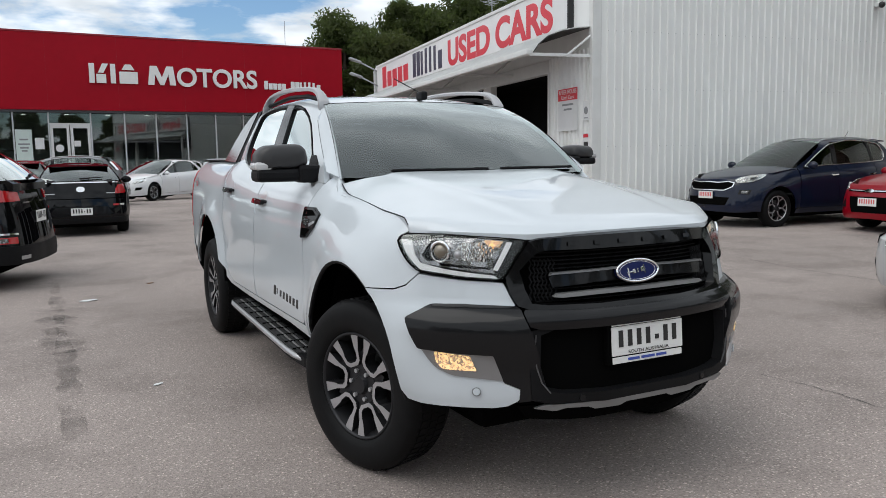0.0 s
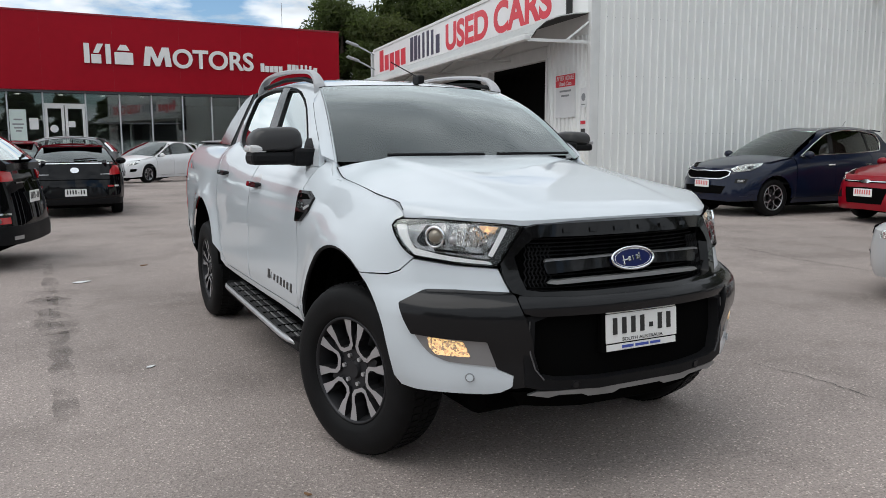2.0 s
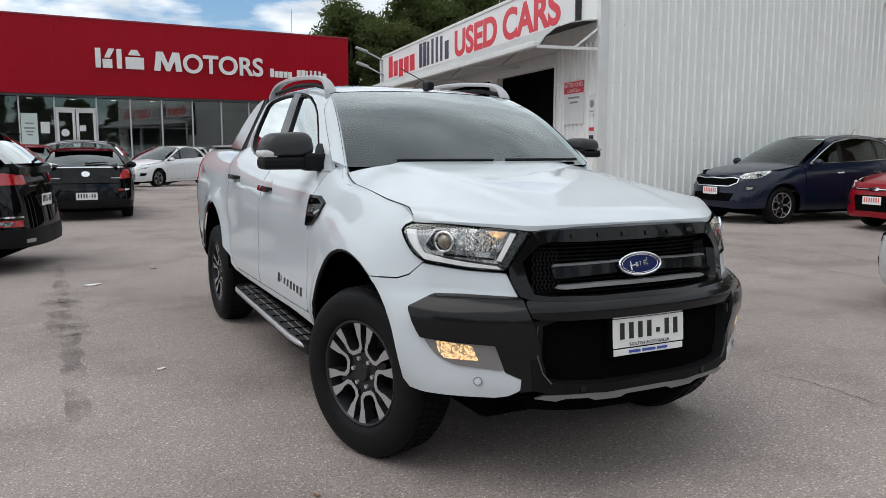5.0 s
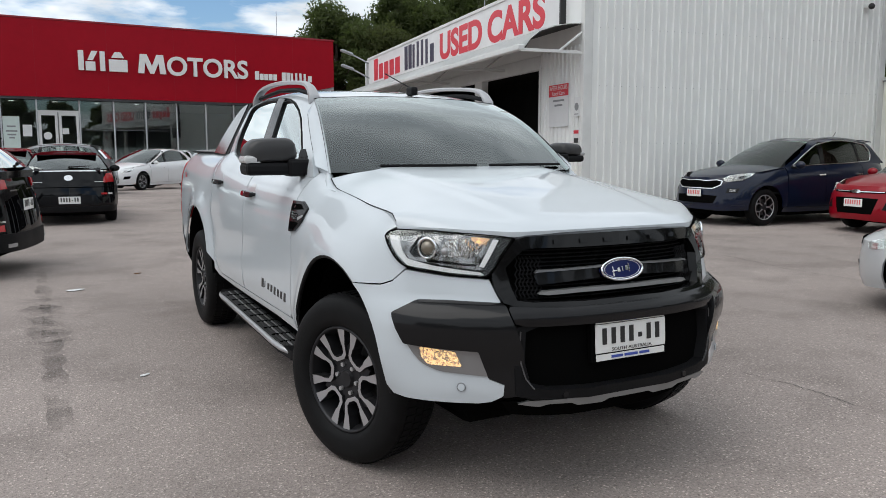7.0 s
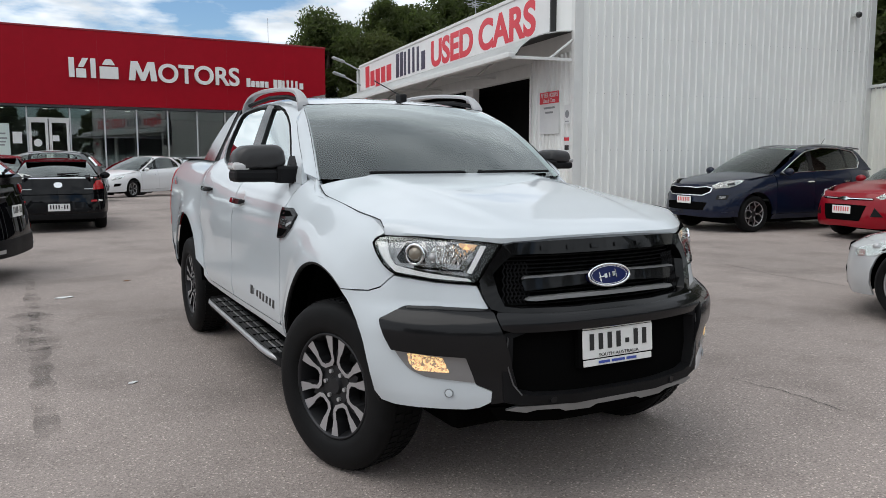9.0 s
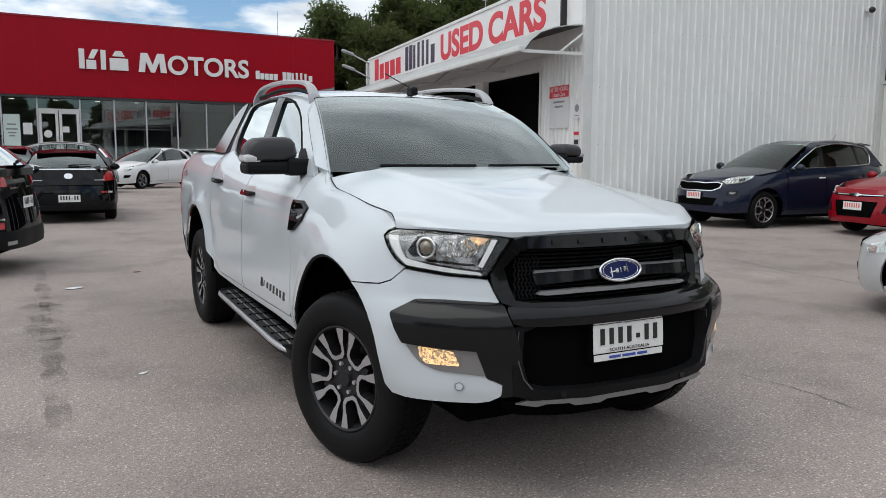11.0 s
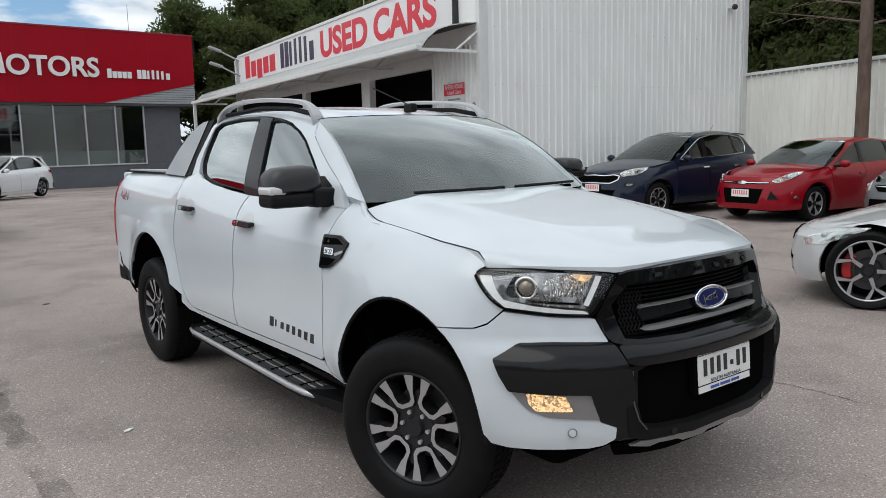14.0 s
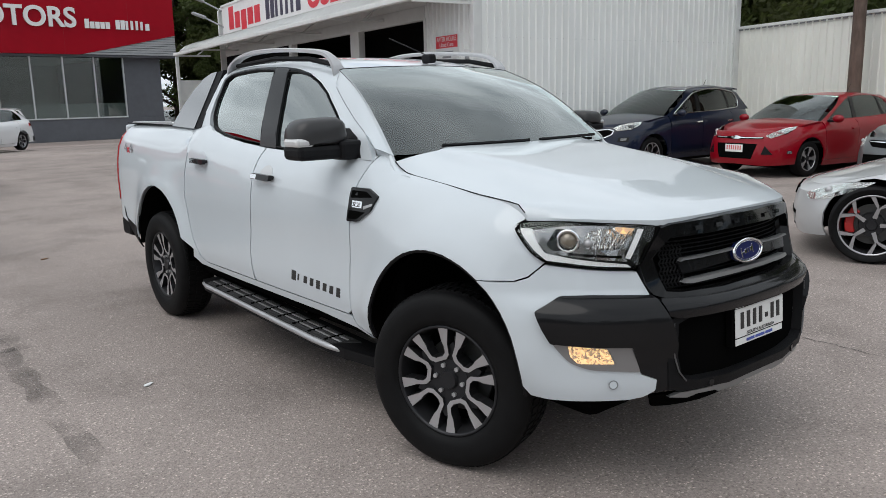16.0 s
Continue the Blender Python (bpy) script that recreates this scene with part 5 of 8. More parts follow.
# interior
inn = part("dashboard", prism_bm([(0.62, 1.05), (0.60, 1.27), (0.78, 1.29), (0.98, 1.24), (1.02, 1.0)], "x", -0.70, 0.70), M["cabin"], truck)
part("cabin_floor", box_bm((-0.72, 0.9, 0.95), (0.72, 2.6, 1.0)), M["cabin"], truck)
for x in (-0.37, 0.37):
    st = part("seat", box_bm((x - 0.25, 1.25, 0.95), (x + 0.25, 1.75, 1.10), 0.05), M["seat_cloth"], truck)
    bm = bmesh.new()
    box(bm, (x - 0.24, -0.08, 0), (x + 0.24, 0.08, 0.62), 0.06, Matrix.Translation((0, 1.72, 0.98)) @ Matrix.Rotation(radians(-14), 4, "X"))
    part("backrest", bm, M["seat_cloth"], st, smooth=True)
    part("headrest", box_bm((x - 0.13, 1.84, 1.50), (x + 0.13, 1.94, 1.66), 0.04), M["seat_cloth"], st, smooth=True)
part("rear_bench", box_bm((-0.62, 2.38, 0.95), (0.62, 2.50, 1.50), 0.05), M["seat_cloth"], truck)
for x in (-0.42, 0.42):
    part("headrest", box_bm((x - 0.12, 2.44, 1.46), (x + 0.12, 2.52, 1.60), 0.03), M["seat_cloth"], truck)
bm = bmesh.new()
mm = Matrix.Translation((-0.37, 1.08, 1.20)) @ Matrix.Rotation(radians(62), 4, "X")
tube(bm, [mm @ Vector((0.185 * math.cos(a * math.pi / 14), 0.185 * math.sin(a * math.pi / 14), 0)) for a in range(28)], 0.016, 8, closed=True)
tube(bm, [mm @ Vector((-0.17, 0, 0)), mm @ Vector((0.17, 0, 0))], 0.02, 6)
part("steering_wheel", bm, M["cabin"], truck, smooth=True)
bm = bmesh.new()
box(bm, (-0.12, -0.015, -0.035), (0.12, 0.02, 0.035), 0.02, Matrix.Translation((0, 1.10, 1.60)) @ Matrix.Rotation(radians(-10), 4, "X"))
part("rear_view_mirror", bm, M["cabin"], truck)
part("camera_shroud", box_bm((-0.07, 1.05, 1.61), (0.07, 1.16, 1.665), 0.015), M["cabin"], truck)
bm = bmesh.new()
tube(bm, [(0.60, 1.02, 1.50), (0.585, 1.06, 1.515), (0.55, 1.15, 1.58), (0.555, 1.17, 1.62)], 0.016, 8)
part("grab_handle", bm, M["cabin"], truck)
# back wall of the cab with its window
part("cab_back", prism_bm([(-0.76, 1.0), (0.76, 1.0), (0.73, 1.36), (0.60, 1.36), (-0.60, 1.36), (-0.73, 1.36)], "y", 2.60, 2.64), W, truck)
for s in (-1, 1):
    part("cab_back", prism_bm([(s * 0.73, 1.36), (s * 0.58, 1.36), (s * 0.50, 1.66), (s * 0.59, 1.69)], "y", 2.60, 2.64), W, truck)
part("cab_back", prism_bm([(-0.59, 1.68), (-0.52, 1.64), (0.52, 1.64), (0.59, 1.68), (0.53, 1.735), (-0.53, 1.735)], "y", 2.58, 2.63), W, truck)
part("back_window", prism_bm([(-0.62, 1.34), (0.62, 1.34), (0.53, 1.67), (-0.53, 1.67)], "y", 2.61, 2.615), M["car_glass"], truck)
part("headlining", box_bm((-0.56, 1.22, 1.672), (0.56, 2.58, 1.68)), mat("headlining", (0.42, 0.42, 0.41), 0.85, var=0.08), truck)

# headlamps
hl = rounded([FY(-0.333, 1.058), FY(-0.335, 1.071), FY(-0.352, 1.080), FX(0.687, 1.081), FX(0.573, 1.073), FX(0.485, 1.066), FX(0.446, 1.059), FX(0.495, 0.989), FX(0.537, 0.918), FX(0.554, 0.910), FX(0.671, 0.918), FY(-0.446, 0.936), FY(-0.405, 0.971), FY(-0.362, 1.021)], [0.01, 0.01, 0.01, 0, 0, 0, 0.01, 0, 0.01, 0.01, 0, 0.03, 0, 0])
bl = panel("headlamp", hl, T.at, M["plastic"], truck, off=-0.004, thick=0.05, mirror=True, label="headlamp with chrome surround and lit amber bulb", step=0.03)
c = Vector((sum(p[0] for p in hl) / len(hl), sum(p[1] for p in hl) / len(hl)))
ins = lambda pts, k, dz=0.0: [(c.x + (p[0] - c.x) * k, c.y + (p[1] - c.y) * (k - 0.02) + dz) for p in pts]
for i, s in enumerate((1, -1)):
    hd = bl[i]
    fm = (lambda s: (lambda u, v, o=0.0: (s * T.at(u, v, o)[0], *T.at(u, v, o)[1:])))(s)
    drl = rounded([FY(-0.346, 1.055), FY(-0.384, 1.054), FY(-0.412, 1.007), FY(-0.440, 0.970), FX(0.708, 0.949), FX(0.565, 0.928), FX(0.553, 0.917), FX(0.670, 0.926), FY(-0.449, 0.944), FY(-0.409, 0.979), FY(-0.368, 1.025)], 0.006)
    panel("chrome_surround", drl, fm, M["lamp_strip"], hd, off=0.003, thick=0.008, step=0.04)
    panel("reflector", rounded([FY(-0.385, 1.050), FX(0.699, 1.066), FX(0.591, 1.064), FX(0.500, 1.056), FX(0.567, 0.968), FX(0.560, 0.936), FX(0.667, 0.950), FY(-0.450, 0.968), FY(-0.415, 1.0)], 0.008), fm, M["lamp_dark"], hd, off=-0.002, thick=0.004, step=0.03)
    panel("lamp_box", rounded([FY(-0.455, 1.058), FX(0.690, 1.052), FX(0.688, 0.985), FY(-0.462, 0.978), FY(-0.44, 1.0)], 0.012), fm, M["deep_black"], hd, off=0.0015, thick=0.004, step=0.03)
    panel("dark_band", rounded([FX(0.72, 0.972), FX(0.575, 0.958), FX(0.575, 0.951), FX(0.72, 0.962)], 0.002), fm, M["deep_black"], hd, off=0.002, thick=0.003, step=0.03)
    pq = FX(0.712, 1.014)[0]
    p = Vector(fm(pq, 1.014, 0.0))
    n = (Vector(fm(pq, 1.014, 0.1)) - p).normalized()
    bm = bmesh.new()
    tube(bm, [p + n * 0.006 + (Matrix.Rotation(a * math.pi / 12, 4, n) @ (n.orthogonal().normalized() * 0.038)) for a in range(24)], 0.006, 8, closed=True)
    part("projector_ring", bm, M["chrome"], hd, smooth=True)
    bm = bmesh.new()
    bmesh.ops.create_uvsphere(bm, u_segments=20, v_segments=12, radius=0.035, matrix=Matrix.Translation(p - n * 0.014))
    part("projector_lens", bm, M["pale_glow"], hd, smooth=True)
    panel("indicator", rounded([FX(0.580, 1.060), FX(0.520, 1.054), FX(0.545, 1.030), FX(0.575, 1.042)], 0.006), fm, M["amber_cells"], hd, off=0.0018, thick=0.004, step=0.03)
    p2 = Vector(fm(FX(0.665, 1.005)[0], 1.005, 0.0))
    panel("beam_reflector", rounded([FX(0.674, 1.017), FX(0.654, 1.046), FX(0.585, 1.058), FX(0.520, 1.048), FX(0.585, 0.979), FX(0.674, 0.986)], 0.008), fm, M["lamp_clear"], hd, off=0.001, thick=0.004, step=0.02)
    bm = bmesh.new()
    for k in range(5):
        tube(bm, [Vector(fm(FX(0.655 - 0.016 * k, 0.985)[0], 0.985, 0.003)), Vector(fm(FX(0.650 - 0.028 * k, 1.045)[0], 1.045, 0.004))], 0.0016, 5)
    part("reflector_rib", bm, M["chrome"], hd)
    bm = bmesh.new()
    bmesh.ops.create_uvsphere(bm, u_segments=12, v_segments=8, radius=0.016, matrix=Matrix.Translation(p2))
    part("bulb", bm, M["satin"], hd, smooth=True)
    panel("inner_trim", [FX(0.512, 1.052), FX(0.494, 1.050), FX(0.552, 0.945), FX(0.566, 0.950)], fm, M["lamp_strip"], hd, off=0.0, thick=0.004, step=0.03)
    panel("lens", ins(hl, 1.0), fm, M["lens"], hd, off=0.012, thick=0.003, step=0.03).visible_shadow = False
    ring("lamp_seal", [(a, b) for a, b in resample(ins(hl, 1.02), 50)], resample(ins(hl, 0.975), 50), fm, M["deep_black"], hd, offs=(-0.004, 0.012, 0.012, 0.0))

# white bumper skin: from the arch round to the grille
wb = [FY(-0.446, 0.928), FX(0.671, 0.911), FX(0.556, 0.903), FX(0.540, 0.900), FX(0.527, 0.86), FX(0.513, 0.823), FX(0.505, 0.70), FX(0.590, 0.62), FX(0.572, 0.535), FX(0.514, 0.508), FX(0.513, 0.490), FX(0.530, 0.466), FX(0.560, 0.446), FX(0.60, 0.437), FX(0.718, 0.436), FY(-0.488, 0.431), FY(-0.425, 0.436)] + front_arch(180, 123.6, 9) + [FY(-0.30, 0.857), FY(-0.36, 0.860), FY(-0.404, 0.879), FY(-0.429, 0.908)]
panel("front_bumper", wb, T.at, W, truck, mirror=True, step=0.02, thick=0.02, off=0.002)
for s in (-1, 1):
    bm = bmesh.new()
    tube(bm, [(s * p[0], p[1], p[2]) for p in (T.at(u, v, -0.010) for u, v in front_arch(186, 0, 30))], 0.011, 6)
    part("arch_lip", bm, M["plastic"], truck)
cl = rounded([FY(-0.453, 0.771), FX(0.758, 0.820), FX(0.674, 0.824), FX(0.507, 0.818), FX(0.497, 0.807), FX(0.483, 0.734), FX(0.464, 0.646), FX(0.455, 0.52), FX(0.48, 0.47), FX(0.525, 0.462), FX(0.523, 0.515), FX(0.575, 0.540), FX(0.603, 0.643), FY(-0.508, 0.656), FY(-0.482, 0.708)], [0.008, 0.015, 0, 0.004, 0.004, 0, 0, 0, 0, 0, 0, 0.004, 0.006, 0.006, 0])
cz = lambda u, v, o=0.0: T.at(u, v, o + 0.034 * (lambda k: k * (1.6 - 0.6 * k))(min(1.0, max(0.0, (0.823 - v) / 0.068))) - 0.10 * max(0.0, min(0.1, 0.757 - v)) - 0.26 * max(0.0, min(0.1, 0.665 - v)))
panel("bumper_cladding", cl, cz, M["gloss_dark"], truck, mirror=True, step=0.03, vstep=0.018, thick=0.03, off=0.006, label="dark grey bumper cladding")
# fog lamps
fb = rounded([FY(-0.508, 0.654), FX(0.604, 0.641), FX(0.576, 0.546), FX(0.724, 0.560), FX(0.768, 0.583), FX(0.790, 0.618)], [0.006, 0.006, 0.008, 0.02, 0.02, 0.01])
fbs = panel("fog_bezel", fb, T.at, mat("fog lamp bezel", (0.30, 0.30, 0.305), 0.28, 0.6, var=0.06), truck, mirror=True, off=0.008, thick=0.02, label="satin silver fog lamp bezel")
for i, s in enumerate((1, -1)):
    fm = (lambda s: (lambda u, v, o=0.0: (s * T.at(u, v, o)[0], *T.at(u, v, o)[1:])))(s)
    fl_ = panel("fog_lamp", rounded([FY(-0.555, 0.648), FX(0.676, 0.637), FX(0.655, 0.582), FX(0.752, 0.584), FX(0.768, 0.610)], 0.008), fm, M["fog_glow"], fbs[i], off=0.011, thick=0.01, label="lit amber fog lamp", step=0.03)
    panel("fog_lens", rounded([FY(-0.550, 0.650), FX(0.672, 0.640), FX(0.648, 0.578), FX(0.755, 0.580), FX(0.772, 0.610)], 0.01), fm, M["lens"], fl_, off=0.016, thick=0.003, step=0.04).visible_shadow = False
for s in (1, -1):
    for xx, zz in ((0.657, 0.502), (0.30, 0.470)):
        p = Vector(T.at(qx(xx), zz, 0.004))
        n = (Vector(T.at(qx(xx), zz, 0.1)) - p).normalized()
        p.x, n.x = p.x * s, n.x * s
        bm = bmesh.new()
        cyl(bm, p, p + n * 0.006, 0.015, 0.013, seg=16)
        sp = part("parking_sensor", bm, W if xx > 0.5 else M["gloss_dark"], truck)
        bm = bmesh.new()
        tube(bm, [p + n * 0.003 + (Matrix.Rotation(a * math.pi / 8, 4, n) @ (n.orthogonal().normalized() * 0.016)) for a in range(16)], 0.002, 5, closed=True)
        part("sensor_ring", bm, M["bar_grey"] if xx > 0.5 else M["plastic"], sp)

# grille and the dark middle of the bumper
full = lambda pts: pts + [(-u, v) for u, v in reversed(pts)]
g_out = full([(0.0, 1.078), FX(0.25, 1.076), FX(0.405, 1.070), FX(0.445, 1.060), FX(0.488, 1.0), FX(0.536, 0.918), FX(0.528, 0.86), FX(0.510, 0.818), FX(0.45, 0.795), FX(0.2, 0.785)])[::1]
g_out = [(u, v) for u, v in g_out]
g_in = full([(0.0, 1.012), FX(0.22, 1.012), FX(0.375, 1.014), FX(0.412, 1.010), FX(0.445, 0.985), FX(0.478, 0.950), FX(0.468, 0.88), FX(0.452, 0.828), FX(0.40, 0.822), FX(0.2, 0.818)])
ring("grille_frame", g_out, g_in, T.at, M["grille_frame"], truck, offs=(-0.01, 0.014, 0.006, -0.06), label="graphite grille frame")
# black sheet paints in the shaded depth behind the grille
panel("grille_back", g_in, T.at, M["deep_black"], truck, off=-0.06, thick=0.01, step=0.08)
bm = bmesh.new()
for i in range(13):
    z = 0.826 + 0.015 * i
    pts = [T.at(q, z, -0.045) for q in np.linspace(-qx(0.47), qx(0.47), 25)]
    tube(bm, pts, 0.0028, 5)
gm = part("grille_mesh", bm, M["plastic"], truck)
bm = bmesh.new()
for s in (-1, 1):
    for i in range(7):
        q0 = qx(0.37 + 0.018 * i)
        tube(bm, [T.at(s * (q0 + 0.012 * (k % 2)), 0.832 + 0.017 * k, -0.03) for k in range(10)], 0.0035, 5)
gm["kind"] = "stuff"
part("grille_honeycomb", bm, M["plastic"], truck)["kind"] = "stuff"
for s in (-1, 1):
    o = [FS(s, 0.10, 0.895), FS(s, 0.10, 0.935), FS(s, 0.365, 0.928), FS(s, 0.385, 0.915), FS(s, 0.375, 0.880)]
    panel("grille_bar", o, T.at, M["gloss_dark"], truck, off=-0.012, thick=0.03, step=0.05)
    o = [FS(s, 0.09, 0.936), FS(s, 0.09, 0.943), FS(s, 0.375, 0.936), FS(s, 0.385, 0.926), FS(s, 0.37, 0.929)]
    panel("grille_bar_trim", o, T.at, mat("smoked satin strip", (0.20, 0.20, 0.205), 0.32, 0.5, var=0.06), truck, off=0.002, thick=0.02, step=0.05)
o = full([(0.0, 0.862), FX(0.2, 0.861), FX(0.36, 0.856), FX(0.375, 0.846), FX(0.34, 0.842), FX(0.2, 0.846)])
panel("grille_lower_bar", o, T.at, M["skid"], truck, off=-0.004, thick=0.03, step=0.05)
for i, xx in enumerate((-0.30, -0.18, -0.06, 0.06, 0.18, 0.30)):
    q = qx(abs(xx)) * (1 if xx > 0 else -1)
    panel("badge_block", [(q - 0.020, 1.034), (q + 0.020, 1.034), (q + 0.020, 1.049), (q - 0.020, 1.049)], T.at, M["grille_frame"], truck, off=0.0105, thick=0.004)
# oval badge
bm = bmesh.new()
bc = Vector((0, -0.790, 0.922))
bmT = Matrix.Translation(bc) @ Matrix.Rotation(radians(-12), 4, "X") @ Matrix.Rotation(radians(90), 4, "X")
cyl(bm, (0, 0, -0.015), (0, 0, 0.004), 0.5, seg=48)
for v in bm.verts:
    v.co = bmT @ Vector((v.co.x * 0.205, v.co.y * 0.086, v.co.z))
bdg = part("oval_badge", bm, M["blue_badge"], truck, "blue oval badge with a chrome rim")
for k in (1.0, 0.86):
    bm = bmesh.new()
    tube(bm, [bmT @ Vector((0.1025 * k * math.cos(a * math.pi / 24), 0.043 * (k - (0.04 if k < 1 else 0)) * math.sin(a * math.pi / 24), 0.004)) for a in range(48)], 0.0055 if k == 1 else 0.0014, 6, closed=True)
    part("badge_rim", bm, M["chrome"], bdg, smooth=True)
for i, (x, w, h) in enumerate(((-0.055, 0.030, 0.005), (-0.050, 0.005, 0.038), (-0.026, 0.014, 0.017), (-0.004, 0.006, 0.018), (0.014, 0.014, 0.018), (0.030, 0.005, 0.034))):
    part("script_bar", box_bm((x, -h / 2, 0.004), (x + w, h / 2, 0.007), 0.001, bmT @ Matrix.Rotation(radians(8), 4, "Z")), M["chrome"], bdg)
# dark centre below the grille
mid = full([(0.0, 0.800), FX(0.3, 0.802), FX(0.485, 0.809), FX(0.492, 0.80), FX(0.484, 0.750), FX(0.45, 0.738), FX(0.2, 0.736)])
mz = lambda u, v, o=0.0: T.at(u, v, o + 0.012 +  0.014 * math.sin(math.pi * min(1.0, max(0.0, (v - 0.74) / 0.07))))
panel("bumper_centre", mid, mz, M["gloss_dark"], truck, off=0.010, thick=0.04, step=0.05, vstep=0.011)
# flat black sheet in place of the intake's shaded depth
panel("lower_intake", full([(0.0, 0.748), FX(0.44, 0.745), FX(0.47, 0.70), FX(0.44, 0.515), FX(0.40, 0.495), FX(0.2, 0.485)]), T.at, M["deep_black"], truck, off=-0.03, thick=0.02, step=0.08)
sur_o = full([(0.0, 0.748), FX(0.2, 0.748), FX(0.43, 0.750), FX(0.490, 0.735), FX(0.497, 0.60), FX(0.49, 0.47), FX(0.42, 0.452), FX(0.2, 0.442)])
sur_i = full([(0.0, 0.736), FX(0.2, 0.736), FX(0.40, 0.734), FX(0.450, 0.715), FX(0.455, 0.60), FX(0.43, 0.512), FX(0.37, 0.498), FX(0.2, 0.490)])
ring("intake_surround", sur_o, sur_i, T.at, M["plastic"], truck, offs=(0.0, 0.012, 0.010, -0.03))
for s in (1, -1):
    bm = bmesh.new()
    tube(bm, [T.at(s * qx(x), z, 0.014) for x, z in ((0.425, 0.50), (0.455, 0.54), (0.472, 0.60), (0.478, 0.66), (0.474, 0.72))], 0.003, 6)
    part("intake_trim", bm, M["grille_bar"], truck)
sk = [(0.0, 0.428), FX(0.10, 0.428), FX(0.13, 0.415), FX(0.24, 0.417), FX(0.27, 0.430), FX(0.36, 0.434), FX(0.40, 0.425), FX(0.475, 0.438), FX(0.44, 0.452), FX(0.2, 0.448)]
panel("skid_plate", full(sk)[:], T.at, M["skid"], truck, off=0.006, thick=0.02, step=0.06)
panel("under_tray", full([(0.0, 0.43), FX(0.47, 0.445), FX(0.53, 0.44), FX(0.48, 0.37), FX(0.2, 0.34)]), lambda u, v, o=0.0: T.at(u, max(v, 0.42), o - (0.45 - v) * 0.9)[:2] + (v,), M["deep_black"], truck, off=-0.01, thick=0.02, step=0.06)
# number plate with dealer frame
PM = Matrix.Translation((-0.004, -0.852, 0.661)) @ Matrix.Rotation(radians(-4), 4, "X")
npf = part("plate_surround", box_bm((-0.19, -0.004, -0.083), (0.19, 0.024, 0.083), 0.004, PM), M["deep_black"], truck)
npl = number_plate(npf, PM @ Matrix.Translation((0, -0.006, 0.008)), 0.352, 0.112)
npl.location = (0, 0, 0)
ob = new("letters", text_mesh("SOUTH AUSTRALIA", 0.018, 0.001, M["bar_black"], 0.20))
ob.parent = npl
ob.matrix_basis = PM @ Matrix.Translation((-0.10, -0.0145, -0.042))
part("dealer_strip", box_bm((-0.172, -0.010, -0.078), (0.172, -0.0045, -0.053), 0.002, PM), M["plate_white"], npf)
part("dealer_strip", box_bm((-0.172, -0.010, 0.066), (0.172, -0.0045, 0.080), 0.002, PM), M["plate_white"], npf)
for x0, x1 in ((-0.10, -0.045), (-0.035, 0.03), (0.04, 0.09)):
    part("printed_bar", box_bm((x0, -0.0125, -0.070), (x1, -0.0102, -0.060), 0, PM), M["plate_blue"], npf)
for x0, x1 in ((-0.05, -0.005), (0.005, 0.045)):
    part("printed_bar", box_bm((x0, -0.0125, 0.070), (x1, -0.0102, 0.076), 0, PM), M["plate_blue"], npf)

# mirrors
for s in (-1, 1):
    mr = thing("door_mirror", "", "")
    mr.parent = truck
    bm = bmesh.new()
    rowsm = []
    ang = [a * 2 * math.pi / 20 for a in range(20)]
    for d, k in ((0.0, 0.86), (0.012, 0.96), (0.05, 1.0), (0.10, 0.985), (0.135, 0.92), (0.152, 0.78), (0.16, 0.5), (0.162, 0.2)):
        rowsm.append([bm.verts.new((s * (0.962 + 0.140 * k * math.copysign(abs(math.cos(a)) ** 0.38, math.cos(a)) * (1 - 0.16 * max(0.0, math.sin(a)))), 0.895 - d, 1.358 + (0.094 if math.sin(a) > 0 else 0.032) * k * math.copysign(abs(math.sin(a)) ** 0.5, math.sin(a)) - 0.012 * math.cos(a))) for a in ang])
    for r in range(len(rowsm) - 1):
        for j in range(20):
            bm.faces.new((rowsm[r][j], rowsm[r][(j + 1) % 20], rowsm[r + 1][(j + 1) % 20], rowsm[r + 1][j]))
    bm.faces.new(rowsm[-1])
    bm.faces.new(rowsm[0])
    bmesh.ops.recalc_face_normals(bm, faces=bm.faces[:])
    cap = part("mirror_cap", bm, M["cap_grey"], mr, "dark grey mirror cap", True)
    cap.data.set_sharp_from_angle(angle=radians(50))
    bm = bmesh.new()
    box(bm, (s * 1.098 if s < 0 else 0.835, 0.735, 1.262), (-0.835 if s < 0 else 1.098, 0.90, 1.330), 0.022)
    box(bm, (-0.89 if s < 0 else 0.765, 0.72, 1.255), (-0.765 if s < 0 else 0.89, 0.84, 1.345), 0.018)
    part("mirror_base", bm, M["plastic"], mr)
    part("mirror_glass", box_bm((min(s * 0.855, s * 1.04), 0.893, 1.335), (max(s * 0.855, s * 1.04), 0.898, 1.44), 0.002), M["chrome"], mr)
    bm = bmesh.new()
    box(bm, (min(s * 1.02, s * 1.108), 0.738, 1.322), (max(s * 1.02, s * 1.108), 0.872, 1.362), 0.014)
    part("repeater_lamp", bm, mat("clear repeater", (0.62, 0.62, 0.62), 0.12, coat=1.0) if s < 0 else M["satin"], mr, "clear turn lamp")
    if s > 0:
        for ch in mr.children:
            for v in ch.data.vertices:
                v.co.x = 0.835 + (v.co.x - 0.835) * 0.62
                v.co.z = 1.378 + (v.co.z - 1.36) * 0.62

